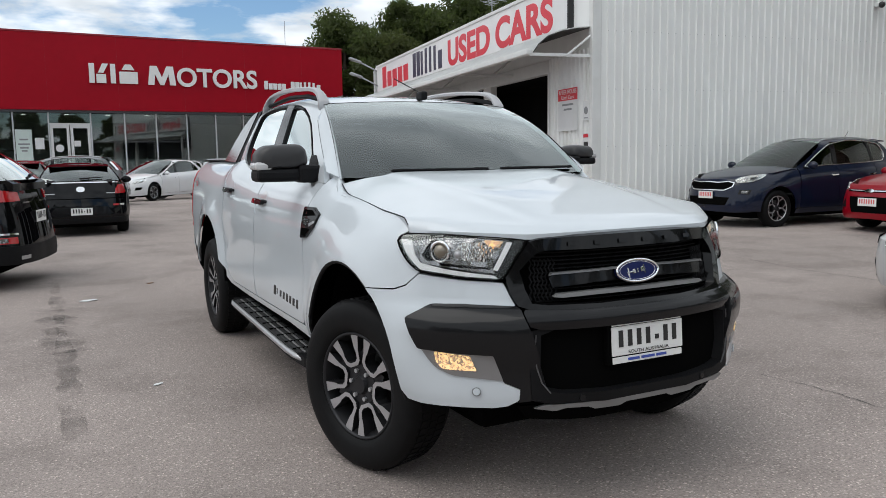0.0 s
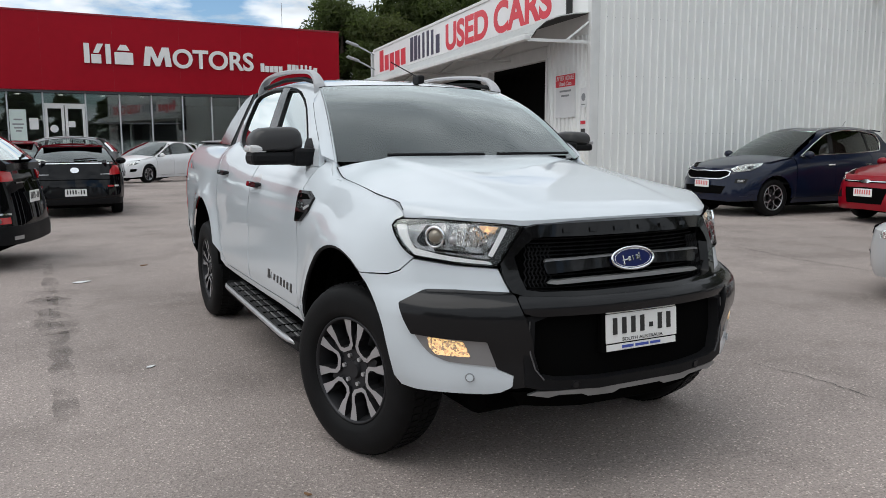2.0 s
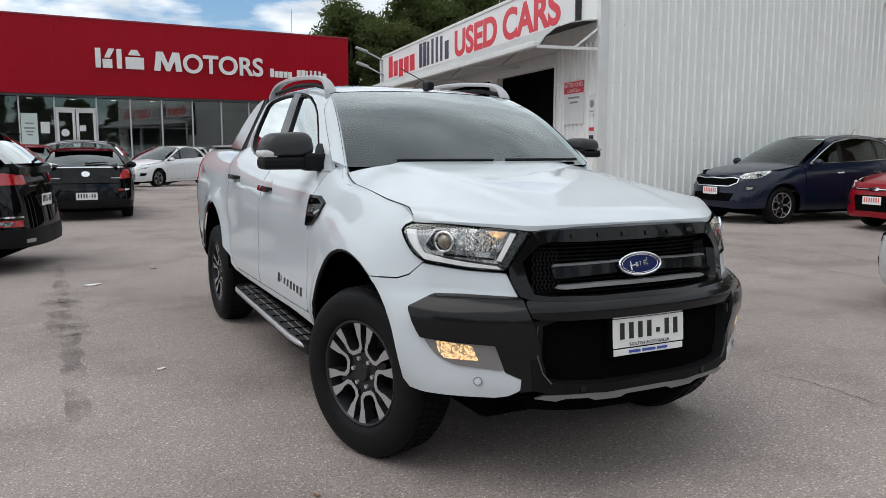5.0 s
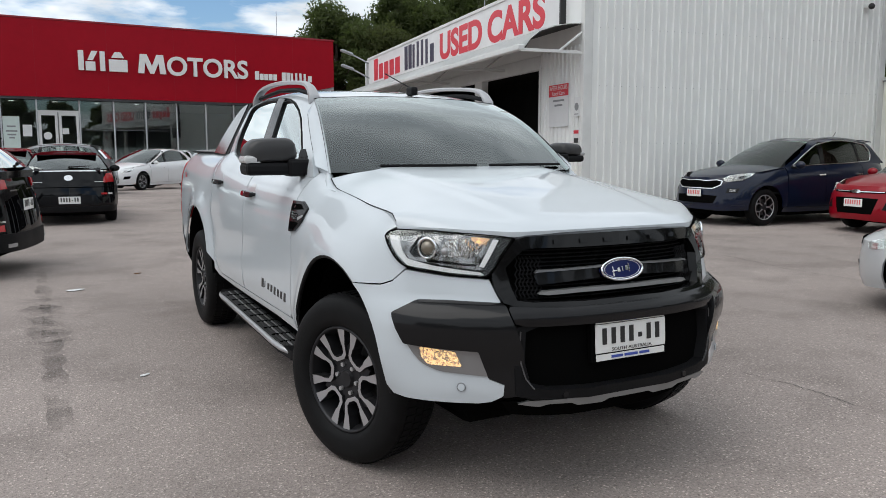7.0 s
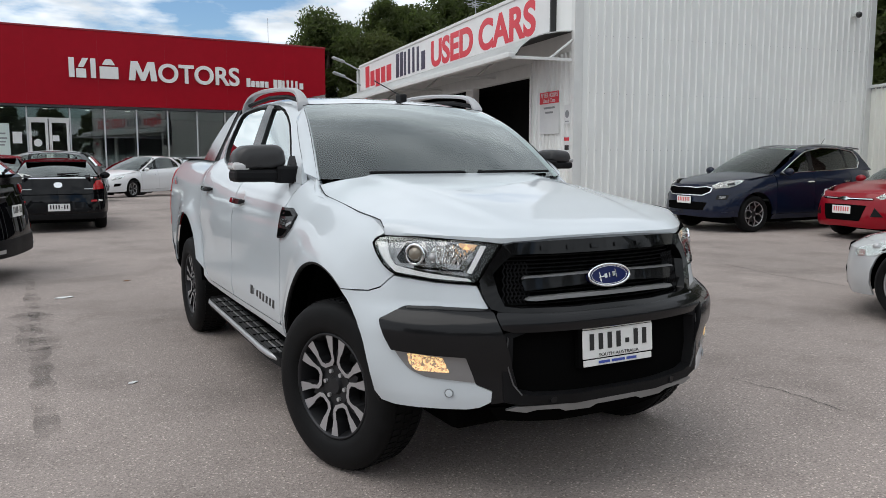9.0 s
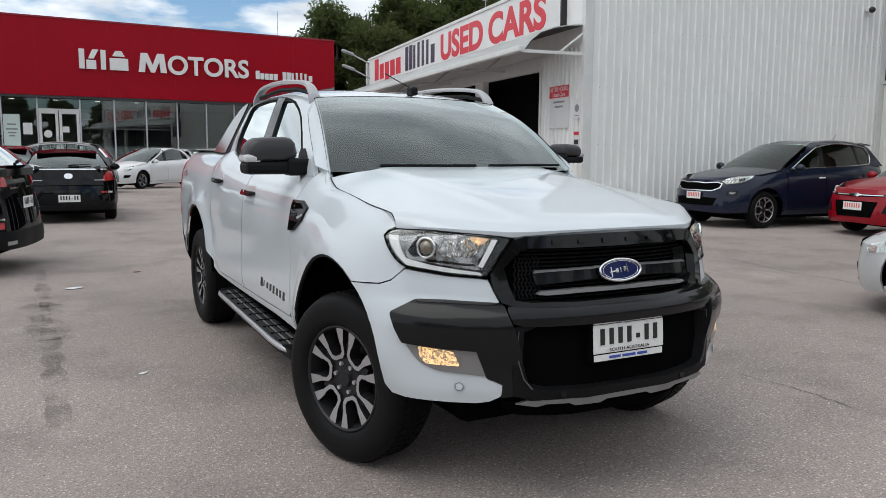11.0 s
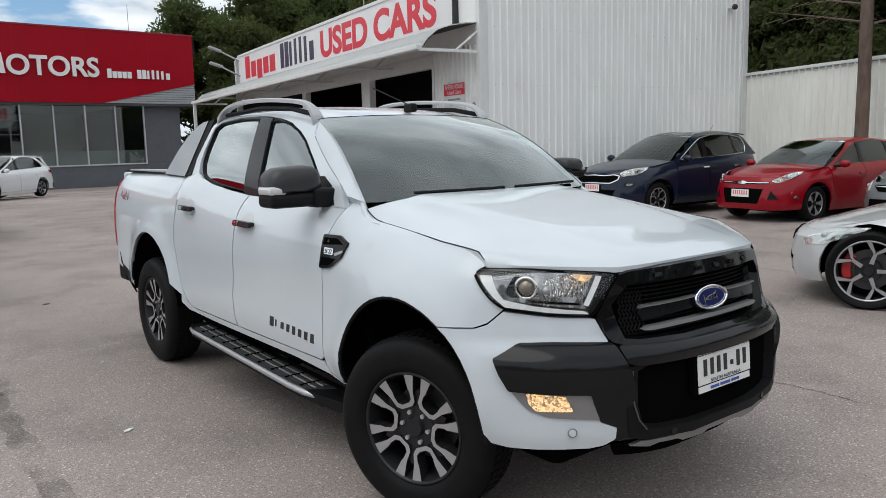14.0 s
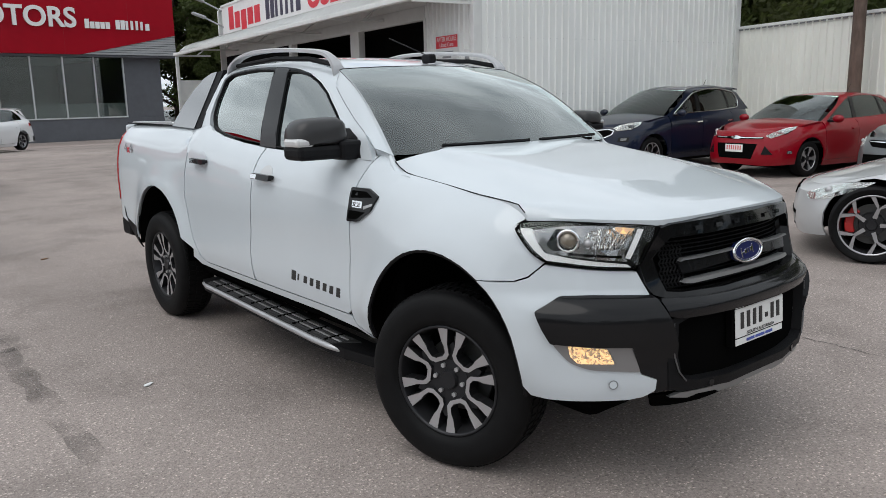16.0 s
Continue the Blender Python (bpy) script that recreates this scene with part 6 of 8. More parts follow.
# handles, badges, vents
for y0, y1, zc, nm in ((1.40, 1.61, 1.130, 0), (2.27, 2.47, 1.172, 1)):
    for s in (-1, 1):
        fm = (lambda s: (lambda u, v, o=0.0: (s * T.at(u, v, o)[0], *T.at(u, v, o)[1:])))(s)
        # flat discs; the greyer one paints in the shade of the handle cup
        cup = panel("handle_recess", [(qy((y0 + y1) / 2 + 0.07 * math.cos(a * math.pi / 10)), zc + 0.012 + 0.048 * math.sin(a * math.pi / 10)) for a in range(20)], fm, mat("handle shade", (0.55, 0.56, 0.57), 0.35, coat=1.0) if (s, nm) == (-1, 0) else M["paint_white"], truck, off=0.0015, thick=0.01, step=0.03)
        hn = panel("door_handle", rounded([(qy(y0), zc - 0.016), (qy(y1), zc - 0.012), (qy(y1), zc + 0.018), (qy(y0), zc + 0.014)], 0.012), fm, M["gloss_dark"], truck, off=0.040, thick=0.022, step=0.03, label="dark door handle with chrome end")
        panel("handle_tip", rounded([(qy(y1 - 0.07), zc - 0.010), (qy(y1 - 0.004), zc - 0.008), (qy(y1 - 0.004), zc + 0.015), (qy(y1 - 0.07), zc + 0.013)], 0.008), fm, M["chrome"], hn, off=0.042, thick=0.004, step=0.03)
        for yy in (y0 + 0.02, y1 - 0.02):
            p = Vector(fm(qy(yy), zc, 0.0))
            bm = bmesh.new()
            cyl(bm, p, p + Vector((s * 0.03, 0, 0)), 0.010, seg=8)
            part("handle_foot", bm, M["gloss_dark"], hn)
for s in (-1, 1):
    fm = (lambda s: (lambda u, v, o=0.0: (s * T.at(u, v, o)[0], *T.at(u, v, o)[1:])))(s)
    vo = rounded([(qy(0.645), 1.140), (qy(0.53), 1.140), (qy(0.455), 1.108), (qy(0.485), 1.045), (qy(0.575), 0.990), (qy(0.660), 0.984)], 0.008)
    vt = panel("fender_vent", vo, fm, M["gloss_dark"], truck, off=0.012, thick=0.012, step=0.03, label="black fender vent with engine badge")
    panel("vent_mesh", rounded([(qy(0.633), 1.127), (qy(0.533), 1.127), (qy(0.483), 1.105), (qy(0.635), 1.093)], 0.004), fm, M["deep_black"], vt, off=0.0135, thick=0.002)
    panel("vent_mesh", rounded([(qy(0.640), 1.037), (qy(0.518), 1.037), (qy(0.578), 1.003), (qy(0.648), 0.997)], 0.004), fm, M["deep_black"], vt, off=0.0135, thick=0.002)
    panel("engine_plaque", [(qy(0.618), 1.053), (qy(0.543), 1.053), (qy(0.543), 1.083), (qy(0.618), 1.083)], fm, M["chrome"], vt, off=0.015, thick=0.003)
    panel("vent_blade", [(qy(0.528), 1.049), (qy(0.473), 1.069), (qy(0.476), 1.079), (qy(0.533), 1.063)], fm, M["satin"], vt, off=0.015, thick=0.003)
    # side name as plain bars
    for i in range(8):
        y = 1.228 - 0.0625 * i
        hgt = (0.052, 0.036, 0.036, 0.040, 0.044, 0.040, 0.040, 0.046)[i]
        yy = (y, y - (0.046 if i == 0 else 0.016 if i == 1 else 0.034))
        panel("side_letter_block", [(qy(yy[0]), 0.640 - hgt / 2 - 0.0022 * i), (qy(yy[1]), 0.640 - hgt / 2 - 0.0022 * i), (qy(yy[1] - 0.006), 0.640 + hgt / 2 - 0.0022 * i), (qy(yy[0] - 0.006), 0.640 + hgt / 2 - 0.0022 * i)], fm, M["bar_black"], truck, off=0.0012, thick=0.002)
    me = text_mesh("4", 0.10, 0.002, M["satin"], 0.062)
    for k, (word, yo, mm_) in enumerate((("4", 3.905, "bar_grey"), ("x", 3.835, "letter_red"), ("4", 3.775, "bar_grey"))):
        p = Vector(fm(qy(yo), 1.165, 0.003))
        t = new("letters", text_mesh(word, 0.105 if word == "4" else 0.09, 0.002, M[mm_], 0.075 if word == "4" else 0.06))
        t.parent = truck
        t.matrix_basis = Matrix.Translation(p) @ (Matrix.Rotation(radians(-90), 4, "Z") if s < 0 else Matrix.Translation((0, -0.07, 0)) @ Matrix.Rotation(radians(90), 4, "Z"))
    p = Vector(fm(qy(0.613), 1.058, 0.0158))
    t = new("letters", text_mesh("3.2", 0.028, 0.001, M["bar_black"], 0.055))
    t.parent = vt
    t.matrix_basis = Matrix.Translation(p) @ (Matrix.Rotation(radians(-90), 4, "Z") if s < 0 else Matrix.Translation((0, -0.055, 0)) @ Matrix.Rotation(radians(90), 4, "Z"))

# roof rails, aerial
for s in (-1, 1):
    bm = bmesh.new()
    pr = spline([(0, 1.205, 1.705), (0, 1.25, 1.750), (0, 1.34, 1.788), (0, 1.55, 1.812), (0, 1.88, 1.832), (0, 2.17, 1.834), (0, 2.36, 1.816), (0, 2.47, 1.780), (0, 2.52, 1.748)], 6)
    rows_ = []
    for i, p in enumerate(pr):
        t = i / (len(pr) - 1)
        wd = 0.022 + 0.012 * abs(2 * t - 1) ** 2
        ht = 0.024 + 0.030 * max(0.0, abs(2 * t - 1) - 0.72) / 0.28
        x = 0.585 - 0.01 * t
        rows_.append([bm.verts.new((s * (x + dx), p.y, p.z + dz)) for dx, dz in ((wd, -ht), (wd * 0.9, -0.006), (wd * 0.3, 0.0), (-wd * 0.4, 0.0), (-wd, -0.010), (-wd, -ht))])
    for i in range(len(rows_) - 1):
        for j in range(6):
            bm.faces.new((rows_[i][j], rows_[i][(j + 1) % 6], rows_[i + 1][(j + 1) % 6], rows_[i + 1][j]))
    bm.faces.new(rows_[0])
    bm.faces.new(list(reversed(rows_[-1])))
    bmesh.ops.recalc_face_normals(bm, faces=bm.faces[:])
    rl = part("roof_rail", bm, M["satin"], truck, "satin silver roof rail", True)
    rl.data.set_sharp_from_angle(angle=radians(45))
    bm = bmesh.new()
    tube(bm, [(s * 0.582, 1.27, 1.715), (s * 0.582, 1.5, 1.752), (s * 0.58, 1.9, 1.772), (s * 0.576, 2.42, 1.752)], 0.014, 8)
    part("rail_gasket", bm, M["plastic"], rl)
an = part("aerial_base", box_bm((0.043, 1.22, 1.725), (0.087, 1.31, 1.776), 0.012), M["plastic"], truck)
bm = bmesh.new()
tube(bm, [(0.065, 1.28, 1.770), (0.03, 1.60, 1.885)], 0.0035, 6)
part("aerial_rod", bm, M["plastic"], an)

# side steps: a sloping board that drops a little towards the front
STEP_Z = lambda y: 0.335 + 0.031 * (y - 0.84)


def on_slope(bm):
    for v in bm.verts:
        v.co.z += STEP_Z(v.co.y)
    return bm


step_grey = mat("step pad", (0.055, 0.055, 0.057), 0.5, 0.3, var=0.2, scale=30)
for s in (-1, 1):
    lo_hi = lambda a, b: (min(s * a, s * b), max(s * a, s * b))
    bm = bmesh.new()
    prism(bm, [(s * 0.72, 0.56), (s * 0.835, 0.60), (s * 0.880, 0.80), (s * 0.898, 1.0), (s * 0.898, 2.44), (s * 0.87, 2.54), (s * 0.72, 2.56)], "z", -0.055, -0.004)
    sp = part("side_step", on_slope(bm), M["plastic"], truck, "black side step with ribbed tread and silver edge")
    bm = bmesh.new()
    prism(bm, [(s * 0.885, 0.90), (s * 0.892, 1.0), (s * 0.892, 2.42), (s * 0.765, 2.46), (s * 0.765, 0.82)], "z", -0.004, 0.001)
    part("step_pad", on_slope(bm), step_grey, sp)
    for i in range(5):
        x = 0.775 + 0.022 * i
        a, b = lo_hi(x, x + 0.010)
        part("step_rib", on_slope(box_bm((a, 0.88, 0.000), (b, 2.42, 0.006), 0.001)), M["satin"] if i in (1, 3) else step_grey, sp)
    for i in range(9):
        y = 0.96 + 0.165 * i
        a, b = lo_hi(0.768, 0.890)
        part("step_groove", on_slope(box_bm((a, y, 0.0015), (b, y + 0.012, 0.0075))), M["deep_black"], sp)
    bm = bmesh.new()
    tube(bm, [(s * 0.872, 0.83, -0.026), (s * 0.892, 0.92, -0.020), (s * 0.903, 1.05, -0.018), (s * 0.903, 2.40, -0.018), (s * 0.885, 2.50, -0.020)], [0.010, 0.017, 0.017, 0.015, 0.010], 8)
    part("step_edge", on_slope(bm), M["satin"], sp, smooth=True)
    for y in (0.8, 1.5, 2.2):
        a, b = lo_hi(0.55, 0.86)
        part("step_bracket", on_slope(box_bm((a, y, -0.07), (b, y + 0.08, -0.05))), M["plastic"], sp)

# sports bar and roller cover
for s in (-1, 1):
    bm = bmesh.new()
    side = [(2.74, 1.36), (3.14, 1.372), (3.11, 1.44), (3.06, 1.53), (2.98, 1.62), (2.88, 1.69), (2.78, 1.722), (2.70, 1.728)]
    x0, x1 = 0.77, 0.60
    fr = lambda z: x0 - (z - 1.36) / 0.36 * 0.17
    o = [bm.verts.new((s * fr(z), y, z)) for y, z in side]
    i_ = [bm.verts.new((s * (fr(z) - 0.06), y, z)) for y, z in side]
    bm.faces.new(o)
    bm.faces.new(list(reversed(i_)))
    for k in range(len(side)):
        bm.faces.new((o[k], i_[k], i_[(k + 1) % len(side)], o[(k + 1) % len(side)]))
    bmesh.ops.recalc_face_normals(bm, faces=bm.faces[:])
    sb_ = part("sports_bar", bm, mat("sports bar silver", (0.34, 0.345, 0.35), 0.10, 0.9, var=0.04), truck, "grey sports bar sail behind the cab")
    bm = bmesh.new()
    gap = [(2.655, 1.36), (2.75, 1.36), (2.74, 1.55), (2.71, 1.725), (2.62, 1.735), (2.64, 1.55)]
    o = [bm.verts.new((s * (fr(z) - 0.008), y, z)) for y, z in gap]
    i_ = [bm.verts.new((s * (fr(z) - 0.07), y, z)) for y, z in gap]
    bm.faces.new(o)
    bm.faces.new(list(reversed(i_)))
    for k in range(len(gap)):
        bm.faces.new((o[k], i_[k], i_[(k + 1) % len(gap)], o[(k + 1) % len(gap)]))
    bmesh.ops.recalc_face_normals(bm, faces=bm.faces[:])
    part("bar_gap", bm, M["plastic"], truck)
    part("bed_rail_cap", prism_bm([(2.72, 1.368), (4.12, 1.378), (4.12, 1.384), (2.72, 1.376)], "x", min(s * 0.64, s * 0.752), max(s * 0.64, s * 0.752)), M["plastic"], truck)
    part("shutter_rail", prism_bm([(3.20, 1.376), (4.06, 1.378), (4.09, 1.382), (4.05, 1.392), (3.24, 1.396), (3.18, 1.388)], "x", min(s * 0.655, s * 0.735), max(s * 0.655, s * 0.735)), M["alloy_white"], truck)
part("roller_cover", box_bm((-0.63, 2.82, 1.34), (0.63, 4.12, 1.366), 0.008), M["alloy_white"], truck)
for i in range(14):
    part("cover_slat", box_bm((-0.625, 2.84 + 0.09 * i, 1.362), (0.625, 2.84 + 0.09 * i + 0.082, 1.371), 0.003), M["alloy_white"], truck)
part("sports_bar_cross", box_bm((-0.60, 2.74, 1.64), (0.60, 2.80, 1.70), 0.02), M["plastic"], truck)
# wipers
for x0, x1 in ((-0.50, 0.02), (0.10, 0.60)):
    bm = bmesh.new()
    pts = [screen(-0.66 + (x - -0.50) / 1.1 * 1.55, 0.035, 0.014) for x in np.linspace(x0, x1, 8)]
    tube(bm, pts, 0.008, 6)
    part("wiper", bm, M["plastic"], truck)

# wheels
w0 = make_wheel(truck, 0.380, 0.240, 0.255, 6, "pair", tread=True)
w0.matrix_basis = pose(-0.780, 0.045, 0.380, 0, 0, 19)
copy_part(w0, pose(-0.775, 3.22, 0.380, 40, 0, 0), truck)
copy_part(w0, pose(0.780, 0.045, 0.380, 0, 0, 180 + 19), truck)
copy_part(w0, pose(0.775, 3.22, 0.380, 20, 0, 180), truck)
bm = bmesh.new()
cyl(bm, (-0.7, 3.22, 0.385), (0.7, 3.22, 0.385), 0.06, seg=12)
part("rear_axle", bm, M["deep_black"], truck)

# ---- other cars ----
def make_car(name, label, paint_mat, spec, m, lamps="front"):
    """A parked car: nose towards -y in its own frame, front axle at y = 0, ground at z = 0."""
    g = dict(L=4.45, W=1.82, H=1.47, wb=2.68, fo=0.88, belt=(0.92, 0.98), hood=(0.78, 0.97), ws=(0.52, 1.40), rear="sedan", rw=(3.15, 2.7), R=0.325, rim=0.215, sill=0.22, style="wide", spokes=5, tw=0.21, trunk=1.02, tint="far_glass", face="alloy", caliper=None, tail="wide", plate=True, rails=False)
    g.update(spec)
    car = thing(name, label, "car", m)
    w, L, H = g["W"] / 2, g["L"], g["H"]
    f, r = -g["fo"], L - g["fo"]
    b0, b1 = g["belt"]
    h0, h1 = g["hood"]
    y0, y1 = g["ws"]
    hatch = g["rear"] == "hatch"
    back = g["trunk"]
    zt = table([(f, h0 - 0.02), (f + 0.35, h0 + 0.03), (y0 - 0.25, h1 - 0.03), (y0 + 0.15, b0 + 0.04), (g["wb"] * 0.55, (b0 + b1) / 2 + 0.03), (g["wb"] + 0.25, b1 + 0.03), (r - 0.15, back), (r, back - 0.02)])
    lo = table([(0.1, 0.08), (g["sill"], 0.035), (g["sill"] + 0.12, 0.012), (0.50, 0.0), (0.62, 0.006), (0.72, 0.0), (1.3, 0.0)])
    sh = table([(0.0, 0.13), (0.02, 0.10), (0.06, 0.06), (0.12, 0.028), (0.2, 0.008), (0.3, 0.0)])
    fi = table([(0.12, 0.10), (0.2, 0.04), (0.30, 0.005), (0.42, 0.0), (0.52, 0.012), (0.62, 0.03), (h0 - 0.03, 0.09), (h0 + 0.03, 0.17)])
    ri = table([(0.15, 0.08), (0.26, 0.01), (0.40, 0.0), (0.60, 0.02), (0.80, 0.05), (0.95, 0.09), (1.1, 0.13), (1.3, 0.2)])

    def inset(y, z, q):
        a = min(1.0, max(0.0, (y - f - 0.15) / 0.5))
        a = a * a * (3 - 2 * a)
        c = min(1.0, max(0.0, (r - 0.12 - y) / 0.4))
        c = c * c * (3 - 2 * c)
        lift = 0.0
        for cy in (0.0, g["wb"]):
            d = math.hypot(y - cy, z - g["R"] - 0.03)
            lift += 0.022 * math.exp(-((d - g["R"] - 0.07) / 0.08) ** 2) * (1 if z > 0.3 else 0.3)
        s = lo(z) + sh(zt(y) - z) - lift
        return (fi(z) * (1 - a) + s * a) * c + ri(z) * (1 - c) if y > 0.5 else fi(z) * (1 - a) + s * a
    S = Skin([(0, f), (0.35 * w, f + 0.02), (0.62 * w, f + 0.10), (0.82 * w, f + 0.25), (0.93 * w, f + 0.48), (0.98 * w, f + 0.85), (w, 0.5), (w, 1.5), (w, g["wb"] - 0.2), (0.98 * w, g["wb"] + 0.2), (0.94 * w, r - 0.35), (0.84 * w, r - 0.13), (0.62 * w, r - 0.03), (0.3 * w, r), (0, r)], inset)
    q_ = S.qy
    R, cz = g["R"] + 0.055, g["R"] + 0.01
    arch = lambda cy, a0, a1, n=14: [(q_(cy + R * math.cos(radians(a0 + (a1 - a0) * i / n))), cz + R * math.sin(radians(a0 + (a1 - a0) * i / n))) for i in range(n + 1)]
    sl_ = g["sill"]
    # nose (bumper and fender), doors, quarter
    qd1, qd2, qd3 = y0 + 0.12, y0 + 1.12, g["wb"] - 0.12
    dip = lambda z: math.degrees(math.asin(max(-0.9, min(0.9, (z - cz) / R))))
    nose = [(0.0, sl_ + 0.02)] + [(q_(f + 0.6) * 0.5, sl_)] + arch(0, 180 - dip(sl_ + 0.02), dip(sl_ + 0.05))[0:] + [(q_(qd1), sl_ + 0.06), (q_(qd1), 0.6), (q_(qd1 - 0.02), zt(qd1) - 0.01)] + [(q_(y), zt(y) - 0.004) for y in (y0, y0 - 0.25, 0.0, -0.3)] + [(q_(f + 0.62), h0 + 0.05), (q_(f + 0.62) * 0.6, h0), (0.0, h0 - 0.012)]
    halves = panel("front_body", nose, S.at, paint_mat, car, mirror=True, step=0.08, thick=0.02)
    tq = lambda y: max(sl_ + 0.04, 0)
    for nm, a, b in (("front_door", qd1 + 0.008, qd2), ("rear_door", qd2 + 0.008, qd3)):
        o = [(q_(a), sl_ + 0.06), (q_(a), 0.6), (q_(a), zt(a) - 0.012), (q_((a + b) / 2), zt((a + b) / 2) - 0.012), (q_(b), zt(b) - 0.012)]
        if nm == "rear_door":
            o += [(q_(b - 0.02), 0.75)] + [p for p in arch(g["wb"], 160, 185, 5) if p[0] < q_(b)] + [(q_(g["wb"] - R - 0.02), sl_ + 0.06)]
        else:
            o += [(q_(b), 0.6), (q_(b), sl_ + 0.06)]
        panel(nm, o, S.at, paint_mat, car, mirror=True, step=0.08, thick=0.02)
    panel("sill", [(q_(R + 0.02), sl_ + 0.03), (q_(R + 0.02), sl_ - 0.04), (q_(g["wb"] - R), sl_ - 0.04), (q_(g["wb"] - R), sl_ + 0.055), (q_(qd1), sl_ + 0.055)], S.at, paint_mat, car, mirror=True, off=-0.004)
    qe = S.length
    tailo = [(q_(qd3 + 0.008), zt(qd3) - 0.012), (q_(qd3 - 0.01), 0.75)] + [p for p in arch(g["wb"], 176, dip(sl_ + 0.05)) if p[0] > q_(qd3 - 0.02) or p[1] > 0.7] + [(q_(g["wb"] + R + 0.05), sl_ + 0.06), (qe - 0.4, sl_ + 0.05), (qe - 0.001, sl_ + 0.05), (qe - 0.001, back - 0.012), (qe - 0.45, back - 0.01), (q_(r - 0.4), zt(r - 0.4) - 0.006), (q_(g["wb"] + 0.25), zt(g["wb"] + 0.25) - 0.008)]
    panel("rear_body", tailo, S.at, paint_mat, car, mirror=True, step=0.08, thick=0.02)
    part("floor_pan", box_bm((-w + 0.26, f + 0.50, 0.16), (w - 0.26, r - 0.35, 0.55), 0.03), M["deep_black"], car)
    for cy in (0.0, g["wb"]):
        for s in (-1, 1):
            bm = bmesh.new()
            lathe(bm, [(0, R), (-0.25, R), (-0.25, 0.03)], 24, center=(0, cy, cz))
            for v in bm.verts:
                v.co.x = s * (w - 0.20 + v.co.x)
            bmesh.ops.delete(bm, geom=[v for v in bm.verts if v.co.z < 0.2], context="VERTS")
            part("arch_liner", bm, M["deep_black"], car, smooth=True)

    # bonnet
    def hood(u, v, off=0.0):
        k = abs(u)
        yf = f + 0.10 + 0.42 * k ** 2.6
        yr = y0 - 0.02 + 0.10 * k * k
        y = yf + (yr - yf) * v
        xe = min(w * 0.90, w * (0.74 + 0.18 * min(1, v * 2.2)))
        ze = zt(min(y, y0 - 0.02)) - 0.002 if v > 0 else h0 - 0.01
        return (xe * u, y, ze + 0.055 * (1 - k ** 2.3) * min(1.0, 0.2 + 1.6 * v) - 0.03 * math.exp(-(v / 0.06) ** 2) + off)
    ho = [(u / 8, 0.0) for u in range(-8, 9)] + [(1.0, v / 6) for v in range(1, 6)] + [(u / 8, 1.0) for u in range(8, -9, -1)] + [(-1.0, v / 6) for v in range(5, 0, -1)]
    panel("bonnet", ho, hood, paint_mat, car, step=0.12, vstep=0.08, thick=0.015)

    # greenhouse
    sec = spline([(w - 0.115, b0 + 0.015, 0), (w - 0.15, b0 + 0.11, 0), (w - 0.245, H - 0.16, 0), (w - 0.285, H - 0.095, 0), (w - 0.345, H - 0.045, 0), (w - 0.52, H - 0.018, 0), (w * 0.22, H - 0.004, 0), (0, H, 0)], 8)
    sl2 = np.concatenate([[0], np.cumsum([(sec[i + 1] - sec[i]).length for i in range(len(sec) - 1)])])
    ax, az = [p.x for p in sec], [p.y for p in sec]
    dx, dz = np.gradient(ax), np.gradient(az)
    top = float(sl2[-1])
    rtop, rbase = g["rw"][1], g["rw"][0]
    yc = (y1 + rtop) / 2

    def cabin(y, h, off=0.0):
        s = 1 if h <= top else -1
        hh = h if h <= top else 2 * top - h
        x, z = float(np.interp(hh, sl2, ax)), float(np.interp(hh, sl2, az))
        nx, nz = float(np.interp(hh, sl2, dz)), -float(np.interp(hh, sl2, dx))
        ln = math.hypot(nx, nz) or 1
        x, z = x + nx / ln * off, z + nz / ln * off
        k = min(1.0, max(0.0, (z - b0) / (H - b0)))
        z -= k * (0.10 * max(0.0, yc - y) ** 2 + 0.09 * max(0.0, y - yc) ** 2)
        z += (1 - k) * (b1 - b0) * min(1.0, max(0.0, (y - y0) / (rtop - y0)))
        x *= 1 - 0.035 * max(0.0, y - yc) ** 1.5
        return (s * x, y, z)
    hz = lambda z: float(np.interp(z, az[:44], sl2[:44]))
    hT = hz(H - 0.03)
    P = lambda pts: [(y, hz(z)) for y, z in pts]
    zs = lambda t: b0 + 0.02 + (H - 0.06 - b0) * t
    fr_ = lambda t: y0 + 0.04 + (y1 - y0) * t
    rr_ = lambda t: rbase + (rtop - rbase) * t
    side = [(fr_(t), hz(zs(t))) for t in (0, 0.35, 0.7, 1.0)] + [(y1 + 0.05, hT), (yc, hT), (rtop - 0.05, hT)] + [(rr_(t), hz(zs(t))) for t in (1.0, 0.65, 0.3, 0.0)]
    win = [(y0 + 0.30, hz(zs(0.06))), (fr_(0.55) + 0.16, hz(zs(0.55))), (y1 + 0.14, hz(zs(0.86))), (yc - 0.2, hz(zs(0.94))), (yc + 0.3, hz(zs(0.93))), (rtop - 0.10, hz(zs(0.85))), (rr_(0.45) - 0.18, hz(zs(0.45))), (rbase - 0.42, hz(zs(0.10))), (yc, hz(zs(0.04)))]
    outer = resample(side, 64)
    c = Vector((sum(p[0] for p in win) / len(win), sum(p[1] for p in win) / len(win)))
    wn_ = resample(rounded(win, 0.05), 64)
    j0 = min(range(64), key=lambda k: (Vector(wn_[k]) - Vector(outer[0])).length)
    wn_ = wn_[j0:] + wn_[:j0]
    ring("side_frame", outer, wn_, cabin, paint_mat, car, offs=(0.0, 0.0, -0.002, -0.03), mirror=True)
